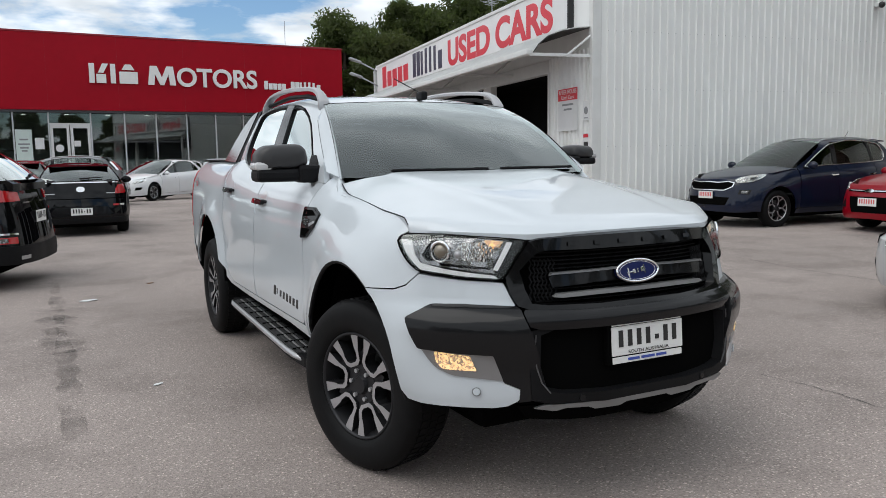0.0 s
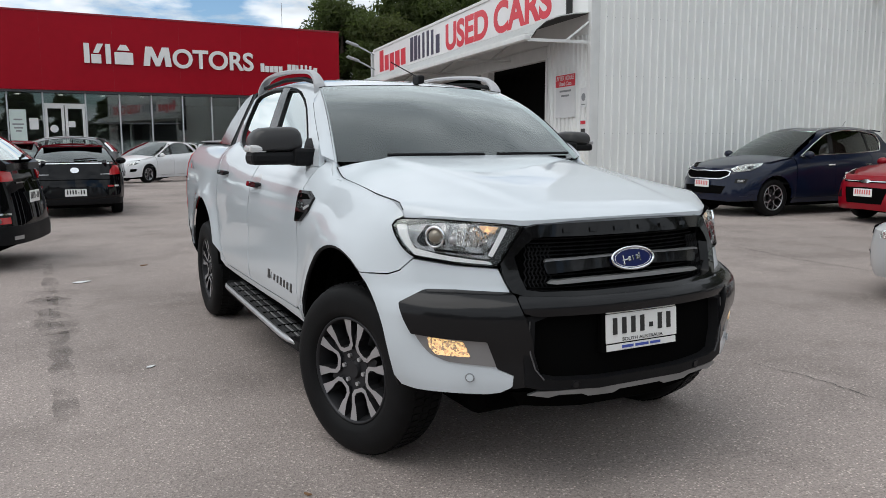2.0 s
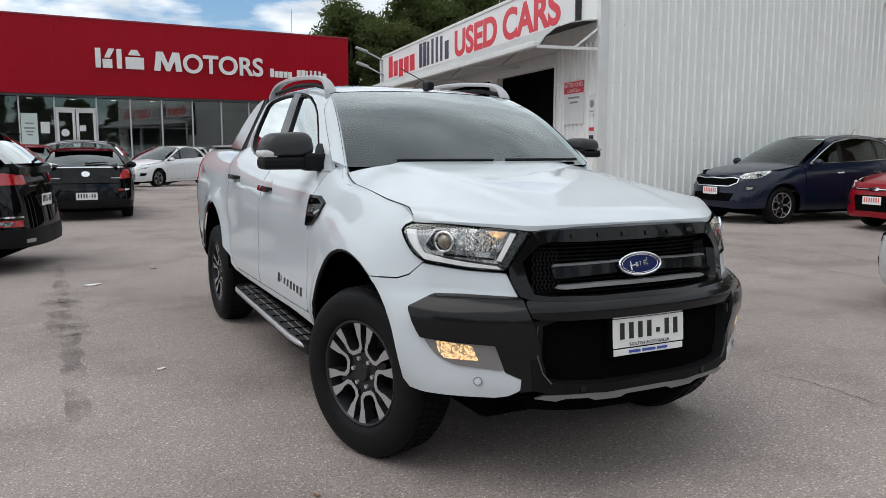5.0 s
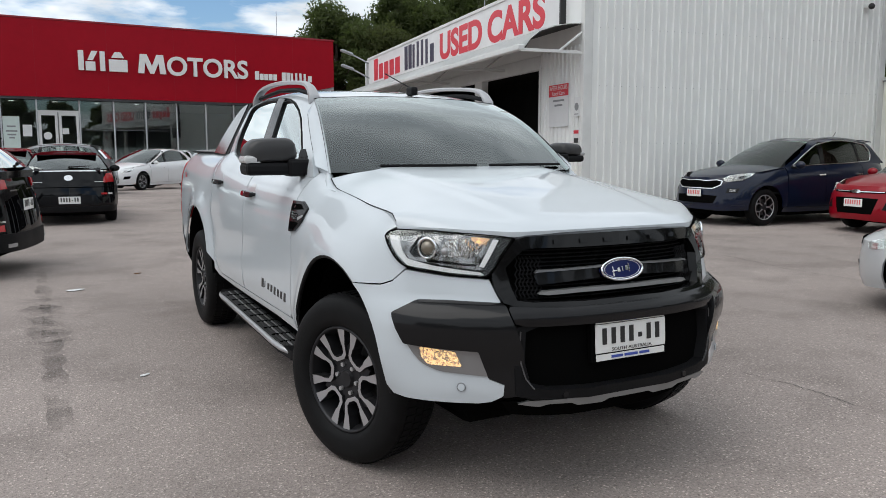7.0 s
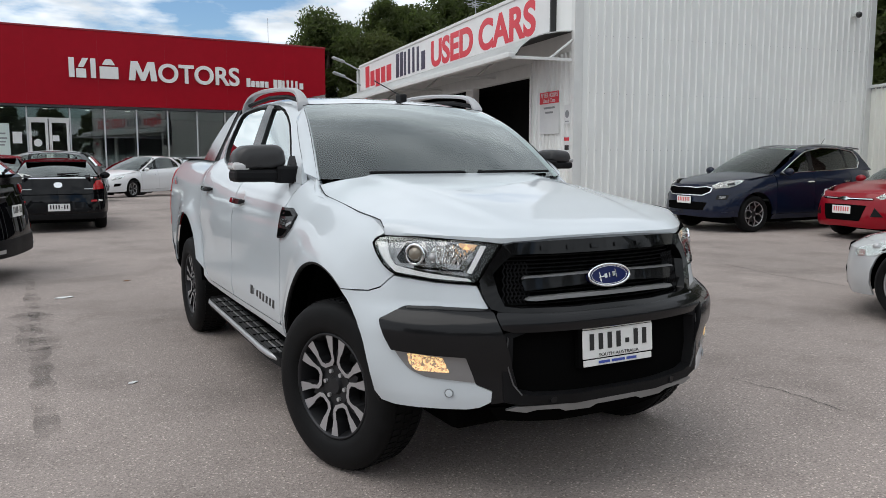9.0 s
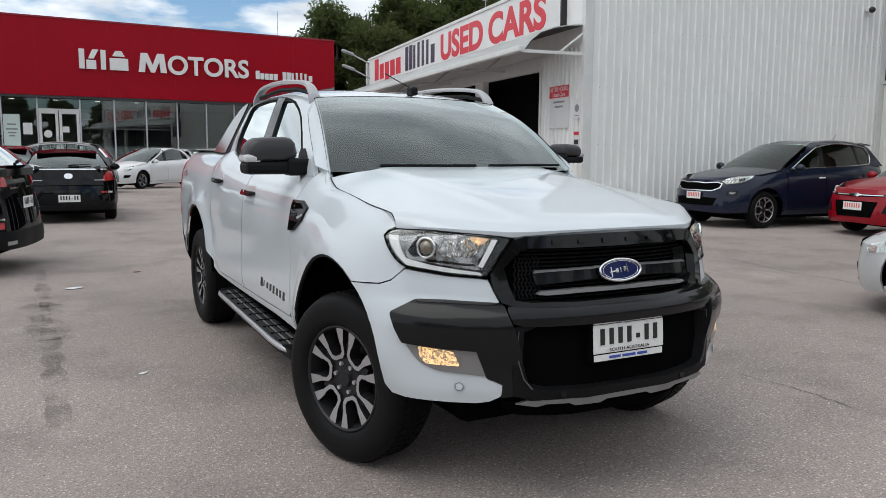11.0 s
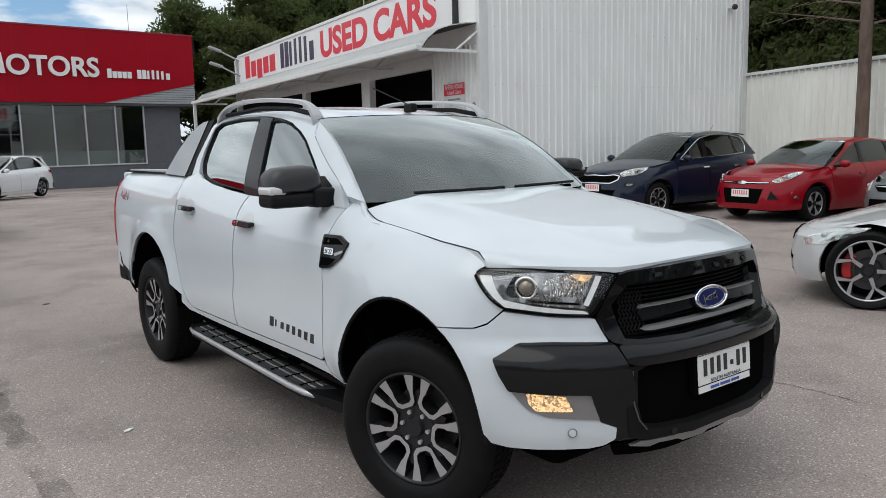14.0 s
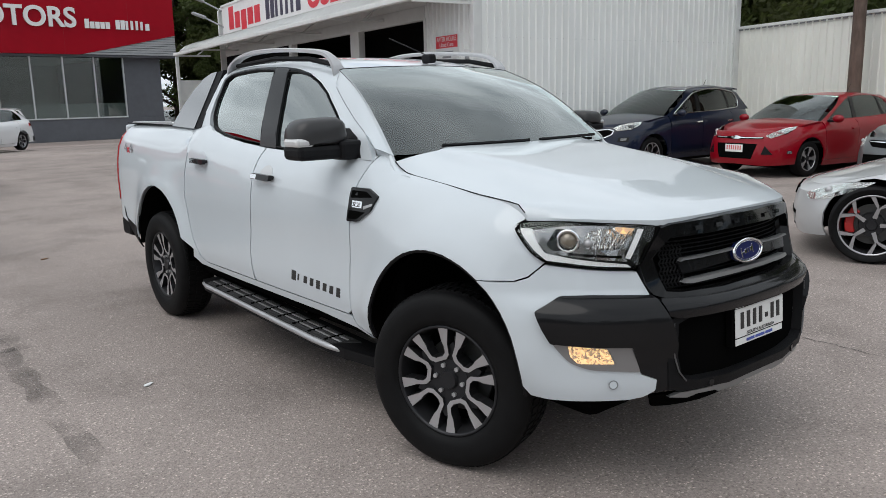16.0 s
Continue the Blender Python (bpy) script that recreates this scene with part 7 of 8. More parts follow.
    panel("side_glass", wn_, cabin, M[g["tint"]], car, off=-0.012, thick=0.004, mirror=True, step=0.15)
    if g.get("window_trim"):
        for s in (-1, 1):
            bm = bmesh.new()
            tube(bm, [(s * p[0], p[1], p[2]) for p in (cabin(a, b, 0.003) for a, b in wn_)], 0.009, 6, closed=True)
            part("window_trim", bm, M["chrome"], car, "chrome window surround", True)
    if hatch:
        bm = bmesh.new()
        tube(bm, [(0.0, rbase + 0.11, b1 + 0.06), (-0.22, rbase + 0.085, b1 + 0.075), (-0.40, rbase + 0.05, b1 + 0.085)], [0.018, 0.012, 0.006], 6)
        part("rear_wiper", bm, M["plastic"], car)
    bm = bmesh.new()
    tube(bm, [(0.0, rtop - 0.25, H - 0.03), (0.0, rtop - 0.12, H + 0.14)], [0.006, 0.003], 5)
    part("roof_aerial", bm, M["plastic"], car)
    ym = y0 + 1.13
    panel("door_pillar", [(ym - 0.04, hz(zs(0.04))), (ym + 0.01, hz(zs(0.94))), (ym + 0.10, hz(zs(0.94))), (ym + 0.07, hz(zs(0.04)))], cabin, M["gloss_dark"], car, off=-0.004, thick=0.02, mirror=True)
    panel("quarter_pillar", [(rbase - 0.75, hz(zs(0.06))), (rbase - 0.80, hz(zs(0.90))), (rbase - 0.74, hz(zs(0.90))), (rbase - 0.69, hz(zs(0.06)))], cabin, M["gloss_dark"], car, off=-0.006, thick=0.01, mirror=True)
    rf = [(y1 + 0.01, hT - 0.005), (yc, hT - 0.005), (rtop, hT - 0.005)]
    panel("roof", rf + [(rtop + 0.04, top)] + [(y, 2 * top - h) for y, h in reversed(rf)] + [(y1 - 0.05, top)], cabin, paint_mat, car, step=0.12, thick=0.02)

    def pane(ya, yb, za, zb, xa, xb, bow):
        def fn(u, v, off=0.0):
            k = 1 - u * u
            d = (yb - ya)
            return ((xa + (xb - xa) * v) * u, ya + d * v + bow * (1 - 0.4 * v) * k, za + (zb - za) * v + 0.02 * v * k + 0.03 * math.sin(math.pi * v) + off * 0.8)
        return fn
    po = [(u / 6, 0.0) for u in range(-6, 7)] + [(u / 6, 1.0) for u in range(6, -7, -1)]
    scr = pane(y0, y1 + 0.02, b0 + 0.0, cabin(y1 + 0.05, hT)[2] - 0.005, w - 0.15, w - 0.345, -0.16)
    panel("windscreen", po, scr, M["far_glass"], car, step=0.2, vstep=0.15, thick=0.005)
    ring("screen_border", resample([(p[0] * 1.01, p[1] * 1.03 - 0.015) for p in po], 48), resample([(p[0] * 0.95, 0.05 + p[1] * 0.92) for p in po], 48), scr, M["deep_black"], car, offs=(-0.002, -0.006, -0.006, -0.01))
    bk = pane(rbase + 0.02, rtop, b1 + 0.02, cabin(rtop - 0.05, hT)[2] - 0.01, w - 0.19, w - 0.36, 0.10)
    panel("rear_screen", po, bk, M["tint_glass"], car, step=0.2, vstep=0.15, thick=0.005)
    if not hatch:
        part("boot_lid", prism_bm([(rbase - 0.05, b1 - 0.03), (rbase + 0.05, b1 + 0.04), (r - 0.22, back + 0.03), (r - 0.14, back - 0.01), (r - 0.15, back - 0.06)], "x", -w + 0.30, w - 0.30), paint_mat, car)
    else:
        part("hatch_shelf", prism_bm([(rbase - 0.1, b1 - 0.04), (rbase + 0.02, b1 + 0.05), (r - 0.12, back - 0.0), (r - 0.12, back - 0.08)], "x", -w + 0.32, w - 0.32), paint_mat, car)
        part("roof_spoiler", prism_bm([(rtop - 0.10, H - 0.06), (rtop - 0.08, H - 0.045), (rtop + 0.20, H - 0.075), (rtop + 0.20, H - 0.095)], "x", -w + 0.36, w - 0.36), paint_mat, car)
    # cabin
    part("dashboard", prism_bm([(y0 + 0.1, 0.6), (y0 + 0.1, b0 - 0.02), (y0 + 0.45, b0 - 0.02), (y0 + 0.5, 0.6)], "x", -w + 0.16, w - 0.16), M["cabin"], car)
    part("cabin_floor", box_bm((-w + 0.13, y0 + 0.2, 0.5), (w - 0.13, rbase, 0.56)), M["cabin"], car)
    for x in (-0.36, 0.36):
        st = part("seat", box_bm((x - 0.23, y0 + 1.0, 0.5), (x + 0.23, y0 + 1.2, b0 + 0.16), 0.05), M["seat_cloth"], car)
        part("headrest", box_bm((x - 0.12, y0 + 1.12, b0 + 0.18), (x + 0.12, y0 + 1.22, b0 + 0.36), 0.04), M["seat_cloth"], st)
    part("rear_bench", box_bm((-0.6, rbase - 0.75, 0.5), (0.6, rbase - 0.6, b1 + 0.06), 0.05), M["seat_cloth"], car)
    # mirrors and handles
    for s in (-1, 1):
        bm = bmesh.new()
        bmesh.ops.create_uvsphere(bm, u_segments=14, v_segments=10, radius=1)
        for v in bm.verts:
            v.co = Vector((s * (w + 0.085) + v.co.x * 0.11, y0 + 0.30 + v.co.y * (0.075 if v.co.y < 0 else 0.03), b0 + 0.075 + v.co.z * 0.072))
        mr = part("door_mirror", bm, paint_mat, car, smooth=True)
        part("mirror_arm", box_bm((min(s * (w - 0.12), s * (w + 0.02)), y0 + 0.27, b0 + 0.01), (max(s * (w - 0.12), s * (w + 0.02)), y0 + 0.33, b0 + 0.05), 0.01), M["plastic"], mr)
        fm = lambda u, v, o=0.0, s=s: (s * S.at(u, v, o)[0], *S.at(u, v, o)[1:])
        for yy in (qd2 - 0.22, qd3 - 0.24):
            panel("door_handle", rounded([(q_(yy), b0 - 0.13), (q_(yy + 0.17), b0 - 0.125), (q_(yy + 0.17), b0 - 0.10), (q_(yy), b0 - 0.105)], 0.01), fm, paint_mat if not g.get("chrome_handles") else M["chrome"], car, off=0.03, thick=0.03, step=0.1)
    # lamps, grille, plates
    q0 = q_(f + 0.55)
    hlz = h0 - 0.02
    hl_ = g.get("headlamp") or [(0.55, -0.10), (0.62, -0.015), (0.85, 0.035), (1.02, 0.055), (1.0, 0.0), (0.82, -0.10)]
    HL = panel("headlamp", rounded([(q0 * a, hlz + b) for a, b in hl_], 0.015), S.at, M["lamp_clear"], car, off=0.004, thick=0.02, mirror=True, label="clear headlamp")
    for i, s in enumerate((1, -1)):
        fm = lambda u, v, o=0.0, s=s: (s * S.at(u, v, o)[0], *S.at(u, v, o)[1:])
        cen = (sum(a for a, b in hl_) / len(hl_), sum(b for a, b in hl_) / len(hl_))
        bm = bmesh.new()
        bmesh.ops.create_uvsphere(bm, u_segments=12, v_segments=8, radius=0.035, matrix=Matrix.Translation(fm(q0 * (cen[0] - 0.05), hlz + cen[1], -0.008)))
        part("projector_lens", bm, M["satin"], HL[i], smooth=True)
        panel("lamp_shade", rounded([(q0 * (cen[0] + (a - cen[0]) * 0.32 + 0.10), hlz + cen[1] + (b - cen[1]) * 0.4) for a, b in hl_], 0.01), fm, M["gloss_dark"], HL[i], off=0.006, thick=0.004)
        panel("lens", rounded([(q0 * a, hlz + b) for a, b in hl_], 0.015), fm, M["lens"], HL[i], off=0.012, thick=0.002).visible_shadow = False
    for o, mt, of, nm in g.get("front", ()):
        pts = [(q0 * a, z) for a, z in o]
        if o[0][0] == 0:
            panel(nm, pts + [(-a, z) for a, z in reversed(pts) if a > 0], S.at, M[mt] if isinstance(mt, str) else mt, car, off=of, thick=0.02, step=0.08)
        else:
            panel(nm, pts, S.at, M[mt] if isinstance(mt, str) else mt, car, off=of, thick=0.02, mirror=True, step=0.08)
    for o, mt, of, nm in g.get("back", ()):
        pts = [(qe - q0 * a, z) for a, z in o]
        if o[0][0] == 0:
            for s in (1, -1):
                fm = lambda u, v, o2=0.0, s=s: (s * S.at(u, v, o2)[0], *S.at(u, v, o2)[1:])
                panel(nm, pts, fm, M[mt] if isinstance(mt, str) else mt, car, off=of, thick=0.02, step=0.04)
        else:
            panel(nm, pts, S.at, M[mt] if isinstance(mt, str) else mt, car, off=of, thick=0.02, mirror=True, step=0.03)
    if g["plate"]:
        if "plate_f" in g:
            zz = g["plate_f"]
            number_plate(car, Matrix.Translation((0, S.at(0.05, zz, 0.02)[1], zz)), style="red")
        if "plate_r" in g:
            zz = g["plate_r"]
            number_plate(car, Matrix.Translation((0, S.at(qe - 0.05, zz, 0.02)[1], zz)) @ Matrix.Rotation(math.pi, 4, "Z"))
    if g["rails"]:
        for s in (-1, 1):
            bm = bmesh.new()
            pts = [Vector(cabin(y, hT + 0.03, o)) for y, o in ((y1 + 0.15, 0.0), (y1 + 0.3, 0.018), (yc, 0.022), (rtop - 0.25, 0.018), (rtop - 0.1, 0.0))]
            tube(bm, [(s * p.x, p.y, p.z) for p in spline([tuple(p) for p in pts], 5)], 0.014, 8)
            part("roof_rail", bm, M["satin"], car, smooth=True)
    # wheels
    w0 = make_wheel(car, g["R"], g["rim"], g["tw"], g["spokes"], g["style"], caliper=g["caliper"], face=g["face"])
    tr = w - g["tw"] / 2 - 0.035
    w0.matrix_basis = pose(-tr, 0, g["R"], 0, 0, 0)
    for x, y, a, b in ((-tr, g["wb"], 30, 0), (tr, 0, 10, 180), (tr, g["wb"], 50, 180)):
        copy_part(w0, pose(x, y, g["R"], a, 0, b), car)
    return car


def parked(x, y, hx, hy, dx=0.0):
    """The frame of a car that heads along (hx, hy) with its front axle's middle at x, y."""
    return Matrix.Translation((x, y, ground_z(y))) @ Matrix.Rotation(math.atan2(hy, hx) + math.pi / 2, 4, "Z")


def from_wheel(x, y, hx, hy, half, side):
    """The same from the ground under a front wheel's outer face; side 1: the car's left wheel."""
    d = Vector((hx, hy)).normalized()
    left = Vector((-d.y, d.x))
    c = Vector((x, y)) - left * half * side
    return parked(c.x, c.y, d.x, d.y)


dark_lower = [([(0, 0.24), (0.55, 0.24), (0.8, 0.27), (0.8, 0.34), (0.5, 0.30), (0, 0.29)], "plastic", 0.006, "lower_lip")]
make_car("compact_suv", "dark navy compact suv parked nose-out beside the shed", M["paint_navy"],
         dict(L=4.48, W=1.855, H=1.65, wb=2.67, fo=0.92, belt=(1.05, 1.13), hood=(0.90, 1.07), ws=(0.40, 1.32), rear="hatch", rw=(3.30, 2.95), R=0.345, rim=0.235, sill=0.28, trunk=1.12, rails=True, window_trim=True, chrome_handles=True, spokes=5, style="fork", plate_f=0.60,
              headlamp=[(0.52, 0.00), (0.58, -0.06), (0.85, -0.035), (1.06, 0.05), (1.14, 0.10), (0.9, 0.09), (0.62, 0.05)],
              front=[([(0, 0.685), (0.36, 0.685), (0.51, 0.755), (0.535, 0.835), (0.43, 0.862), (0.2, 0.842), (0, 0.855)], "chrome", 0.006, "grille_surround"),
                     ([(0, 0.703), (0.35, 0.703), (0.485, 0.765), (0.508, 0.825), (0.415, 0.846), (0.2, 0.826), (0, 0.838)], "deep_black", 0.012, "grille"),
                     ([(0, 0.42), (0.40, 0.42), (0.46, 0.56), (0, 0.58)], "deep_black", 0.006, "lower_intake"),
                     ([(0.60, 0.62), (0.78, 0.62), (0.82, 0.70), (0.62, 0.70)], "gloss_dark", 0.006, "fog_surround"),
                     ([(0.65, 0.64), (0.75, 0.64), (0.77, 0.685), (0.66, 0.685)], "lamp_bowl", 0.012, "fog_lamp"),
                     ([(0, 0.30), (0.55, 0.30), (0.9, 0.33), (0.9, 0.40), (0.5, 0.37), (0, 0.36)], "paint_navy", 0.02, "lower_lip")],
              back=[([(0.45, 0.85), (1.0, 0.88), (1.0, 0.98), (0.45, 0.95)], "red_lens", 0.01, "tail_lamp")]),
         from_wheel(9.97, 6.80, -0.995, 0.06, 0.915, 1))
make_car("sedan_car", "bright red sedan parked nose-out in the row by the fence", M["paint_red"],
         dict(L=4.52, W=1.82, H=1.47, wb=2.65, fo=0.92, belt=(0.93, 1.00), hood=(0.82, 0.97), ws=(0.30, 1.22), rw=(3.10, 2.62), R=0.318, rim=0.212, trunk=1.06, style="wide", spokes=5, plate_f=0.52,
              headlamp=[(0.50, -0.06), (0.58, -0.10), (0.80, -0.03), (1.05, 0.06), (1.12, 0.10), (0.9, 0.07), (0.6, -0.005)],
              front=[([(0, 0.68), (0.46, 0.69), (0.48, 0.72), (0, 0.725)], "deep_black", 0.006, "upper_grille"),
                     ([(0, 0.70), (0.46, 0.705), (0.46, 0.717), (0, 0.717)], "chrome", 0.014, "grille_bar"),
                     ([(0, 0.34), (0.30, 0.34), (0.38, 0.60), (0, 0.61)], "deep_black", 0.006, "lower_intake"),
                     ([(0.45, 0.42), (0.62, 0.42), (0.50, 0.57)], "plastic", 0.004, "side_intake"),
                     ([(0.84, 0.43), (0.92, 0.43), (0.92, 0.48), (0.84, 0.48)], "lamp_bowl", 0.008, "fog_lamp"),
                     ([(0, 0.668 + 0.018), (0.05, 0.682), (0.085, 0.70), (0.08, 0.722), (0.04, 0.738), (0, 0.742)], "chrome", 0.024, "nose_badge")],
              back=[([(0.55, 0.78), (1.0, 0.80), (1.0, 0.95), (0.55, 0.93)], "red_lens", 0.01, "tail_lamp")]),
         from_wheel(11.0, 4.23, -0.985, 0.14, 0.90, 1))
make_car("sports_sedan", "silver-grey low sports sedan with large wheels and red calipers", M["paint_silver"],
         dict(L=4.83, W=1.87, H=1.40, wb=2.90, fo=0.70, belt=(0.90, 0.98), hood=(0.67, 0.90), ws=(0.62, 1.50), rear="sedan", rw=(3.6, 2.85), R=0.345, rim=0.272, tw=0.235, trunk=1.04, style="fork", spokes=5, caliper="brake_red", face="alloy", sill=0.2,
              headlamp=[(0.58, -0.06), (0.62, -0.11), (0.80, -0.09), (1.05, 0.02), (1.14, 0.075), (0.9, 0.05), (0.68, -0.01)],
              front=[([(0, 0.26), (0.36, 0.26), (0.40, 0.40), (0, 0.42)], "deep_black", 0.004, "lower_intake"),
                     ([(0, 0.54), (0.30, 0.55), (0.33, 0.62), (0, 0.63)], "deep_black", 0.006, "grille")]),
         from_wheel(4.32, 0.47, -0.37, 0.93, 0.925, 1))
make_car("old_hatchback", "dark grey older hatchback with a winged grille parked in the row", M["paint_grey"],
         dict(L=4.45, W=1.76, H=1.46, wb=2.64, fo=0.90, belt=(0.93, 1.0), hood=(0.78, 0.97), ws=(0.42, 1.28), rear="hatch", rw=(3.3, 2.9), R=0.31, rim=0.205, trunk=1.05,
              headlamp=[(0.56, -0.12), (0.62, -0.02), (0.85, 0.02), (1.0, 0.03), (1.0, -0.05), (0.8, -0.13)],
              front=[([(0, 0.62), (0.36, 0.64), (0.48, 0.72), (0.46, 0.74), (0, 0.74)], "deep_black", 0.006, "grille"),
                     ([(0, 0.70), (0.44, 0.715), (0.44, 0.725), (0, 0.72)], "chrome", 0.012, "grille_bar"),
                     ([(0, 0.64), (0.06, 0.65), (0.09, 0.685), (0.06, 0.725), (0, 0.735)], "chrome", 0.020, "nose_badge"),
                     ([(0, 0.36), (0.5, 0.37), (0.5, 0.52), (0, 0.53)], "deep_black", 0.006, "lower_intake")]),
         parked(10.75, 2.30, -0.985, 0.14))
make_car("white_sedan", "white sedan parked in front of the showroom windows", M["paint_pearl"],
         dict(L=4.66, W=1.80, H=1.53, wb=2.70, fo=0.96, belt=(0.94, 1.03), hood=(0.78, 0.96), ws=(0.34, 1.52), rw=(3.4, 2.7), R=0.325, rim=0.222, trunk=1.06, style="fork", spokes=5,
              headlamp=[(0.52, -0.08), (0.58, -0.13), (0.80, -0.07), (1.04, 0.02), (0.9, 0.03), (0.6, -0.03)],
              front=[([(0, 0.60), (0.38, 0.61), (0.44, 0.68), (0, 0.69)], "deep_black", 0.006, "grille"),
                     ([(0, 0.28), (0.4, 0.28), (0.5, 0.44), (0, 0.46)], "deep_black", 0.006, "lower_intake"),
                     ([(0.60, 0.42), (0.80, 0.44), (0.86, 0.53), (0.64, 0.53)], "deep_black", 0.006, "side_intake")],
              back=[([(0.45, 0.84), (1.05, 0.86), (1.05, 0.96), (0.45, 0.94)], "red_lens", 0.01, "tail_lamp"),
                    ([(0, 0.30), (0.9, 0.30), (0.9, 0.48), (0, 0.48)], "plastic", 0.008, "lower_valance")]),
         from_wheel(1.57, 27.3, -0.70, -0.71, 0.89, 1))
make_car("white_suv", "white suv parked beyond the white sedan by the showroom windows", M["paint_pearl"],
         dict(L=4.55, W=1.83, H=1.68, rear="hatch", rw=(3.45, 3.15), wb=2.66, belt=(1.02, 1.12), hood=(0.92, 1.05), trunk=1.12, R=0.345, rim=0.23, sill=0.27, style="fork", spokes=5,
              back=[([(0.30, 0.93), (0.62, 0.94), (1.06, 1.01), (1.06, 1.08), (0.62, 1.04), (0.30, 1.0)], "red_lens", 0.012, "tail_lamp"),
                    ([(0, 0.30), (0.95, 0.30), (0.95, 0.58), (0, 0.52)], "plastic", 0.010, "lower_valance")]),
         parked(1.86, 32.83, -0.70, -0.71))
make_car("black_hatchback", "black hatchback with a roof spoiler seen from behind", M["paint_black"],
         dict(L=4.5, W=1.76, H=1.39, wb=2.68, fo=0.90, belt=(0.93, 1.02), hood=(0.80, 0.98), ws=(0.45, 1.35), rear="hatch", rw=(3.35, 2.95), R=0.32, rim=0.215, trunk=1.02, plate_r=0.47,
              back=[([(0.55, 0.79), (0.84, 0.80), (0.90, 0.97), (0.66, 0.96), (0.57, 0.88)], "red_lens", 0.012, "tail_lamp"),
                    ([(0.50, 0.565), (0.60, 0.565), (0.60, 0.60), (0.50, 0.60)], "red_lens", 0.010, "rear_reflector"),
                    ([(0, 0.24), (0.95, 0.24), (0.95, 0.36), (0, 0.34)], "plastic", 0.010, "lower_valance"),
                    ([(0, 0.70), (0.70, 0.70), (0.74, 0.715), (0, 0.715)], "deep_black", 0.004, "hatch_gap"),
                    ([(0.62, 0.565), (0.72, 0.565), (0.72, 0.60), (0.62, 0.60)], "lamp_clear", 0.010, "reverse_lamp"),
                    ([(0, 1.005), (0.70, 1.0), (0.70, 1.02), (0, 1.025)], "chrome", 0.004, "ledge_trim"),
                    ([(0, 0.37), (0.42, 0.37), (0.48, 0.44), (0.40, 0.56), (0, 0.57)], "gloss_dark", 0.004, "plate_recess"),
                    ([(0, 0.835), (0.035, 0.838), (0.06, 0.862), (0.065, 0.885), (0.06, 0.908), (0.035, 0.932), (0, 0.935)], "chrome", 0.012, "round_badge"),
                    ([(0.40, 0.80), (0.60, 0.80), (0.60, 0.815), (0.40, 0.815)], "satin", 0.008, "name_bar")]),
         parked(-1.34, 16.55, 0.03, 1.0))
make_car("dark_suv", "black suv with red wrap-round tail lamps seen from behind", M["paint_black"],
         dict(L=4.6, W=1.86, H=1.62, wb=2.70, fo=0.92, belt=(1.08, 1.18), hood=(0.95, 1.08), ws=(0.45, 1.35), rear="hatch", rw=(3.45, 3.05), R=0.35, rim=0.235, sill=0.30, trunk=1.16, plate_r=0.78,
              back=[([(0.42, 0.97), (1.02, 0.97), (1.30, 0.98), (1.30, 1.10), (1.0, 1.12), (0.42, 1.07)], "red_lens", 0.014, "tail_lamp"),
                    ([(0.62, 0.52), (1.02, 0.53), (1.02, 0.60), (0.62, 0.59)], "red_lens", 0.016, "rear_reflector"),
                    ([(0.72, 0.535), (0.92, 0.54), (0.92, 0.585), (0.72, 0.58)], "lamp_bowl", 0.020, "reverse_lamp"),
                    ([(0.60, 0.615), (1.05, 0.625), (1.05, 0.64), (0.60, 0.635)], "chrome", 0.014, "trim_bar"),
                    ([(0, 0.28), (1.1, 0.30), (1.1, 0.50), (0, 0.48)], "plastic", 0.008, "lower_valance"),
                    ([(0.46, 0.34), (0.60, 0.34), (0.60, 0.38), (0.46, 0.38)], "satin", 0.014, "exhaust_tip"),
                    ([(0.12, 0.94), (0.36, 0.94), (0.36, 0.955), (0.12, 0.955)], "chrome", 0.010, "name_bar")]),
         parked(-5.63, 8.05, -0.965, 0.26))
make_car("maroon_hatchback", "maroon hatchback partly hidden behind the black one", M["paint_maroon"],
         dict(L=4.2, W=1.75, H=1.47, rear="hatch", rw=(3.05, 2.75), wb=2.55, trunk=1.0),
         parked(-2.35, 20.9, 0.10, 1.0))
make_car("grey_wagon", "grey wagon parked behind the maroon hatchback", M["paint_grey"],
         dict(L=4.7, W=1.85, H=1.62, rear="hatch", rw=(3.55, 3.2), wb=2.75, belt=(1.05, 1.12), hood=(0.95, 1.06), trunk=1.12, R=0.345, rim=0.23, sill=0.28, rails=True),
         parked(-3.3, 25.2, -0.97, 0.2))
make_car("white_hatchback", "white hatchback parked beyond the end wall of the showroom", M["paint_white"],
         dict(L=4.3, W=1.78, H=1.46, rear="hatch", rw=(3.2, 2.85), wb=2.6, trunk=1.02, back=[([(0.6, 0.82), (1.05, 0.84), (1.05, 0.96), (0.6, 0.94)], "red_lens", 0.01, "tail_lamp")]),
         parked(19.6, 55.5, 0.0, -1.0))

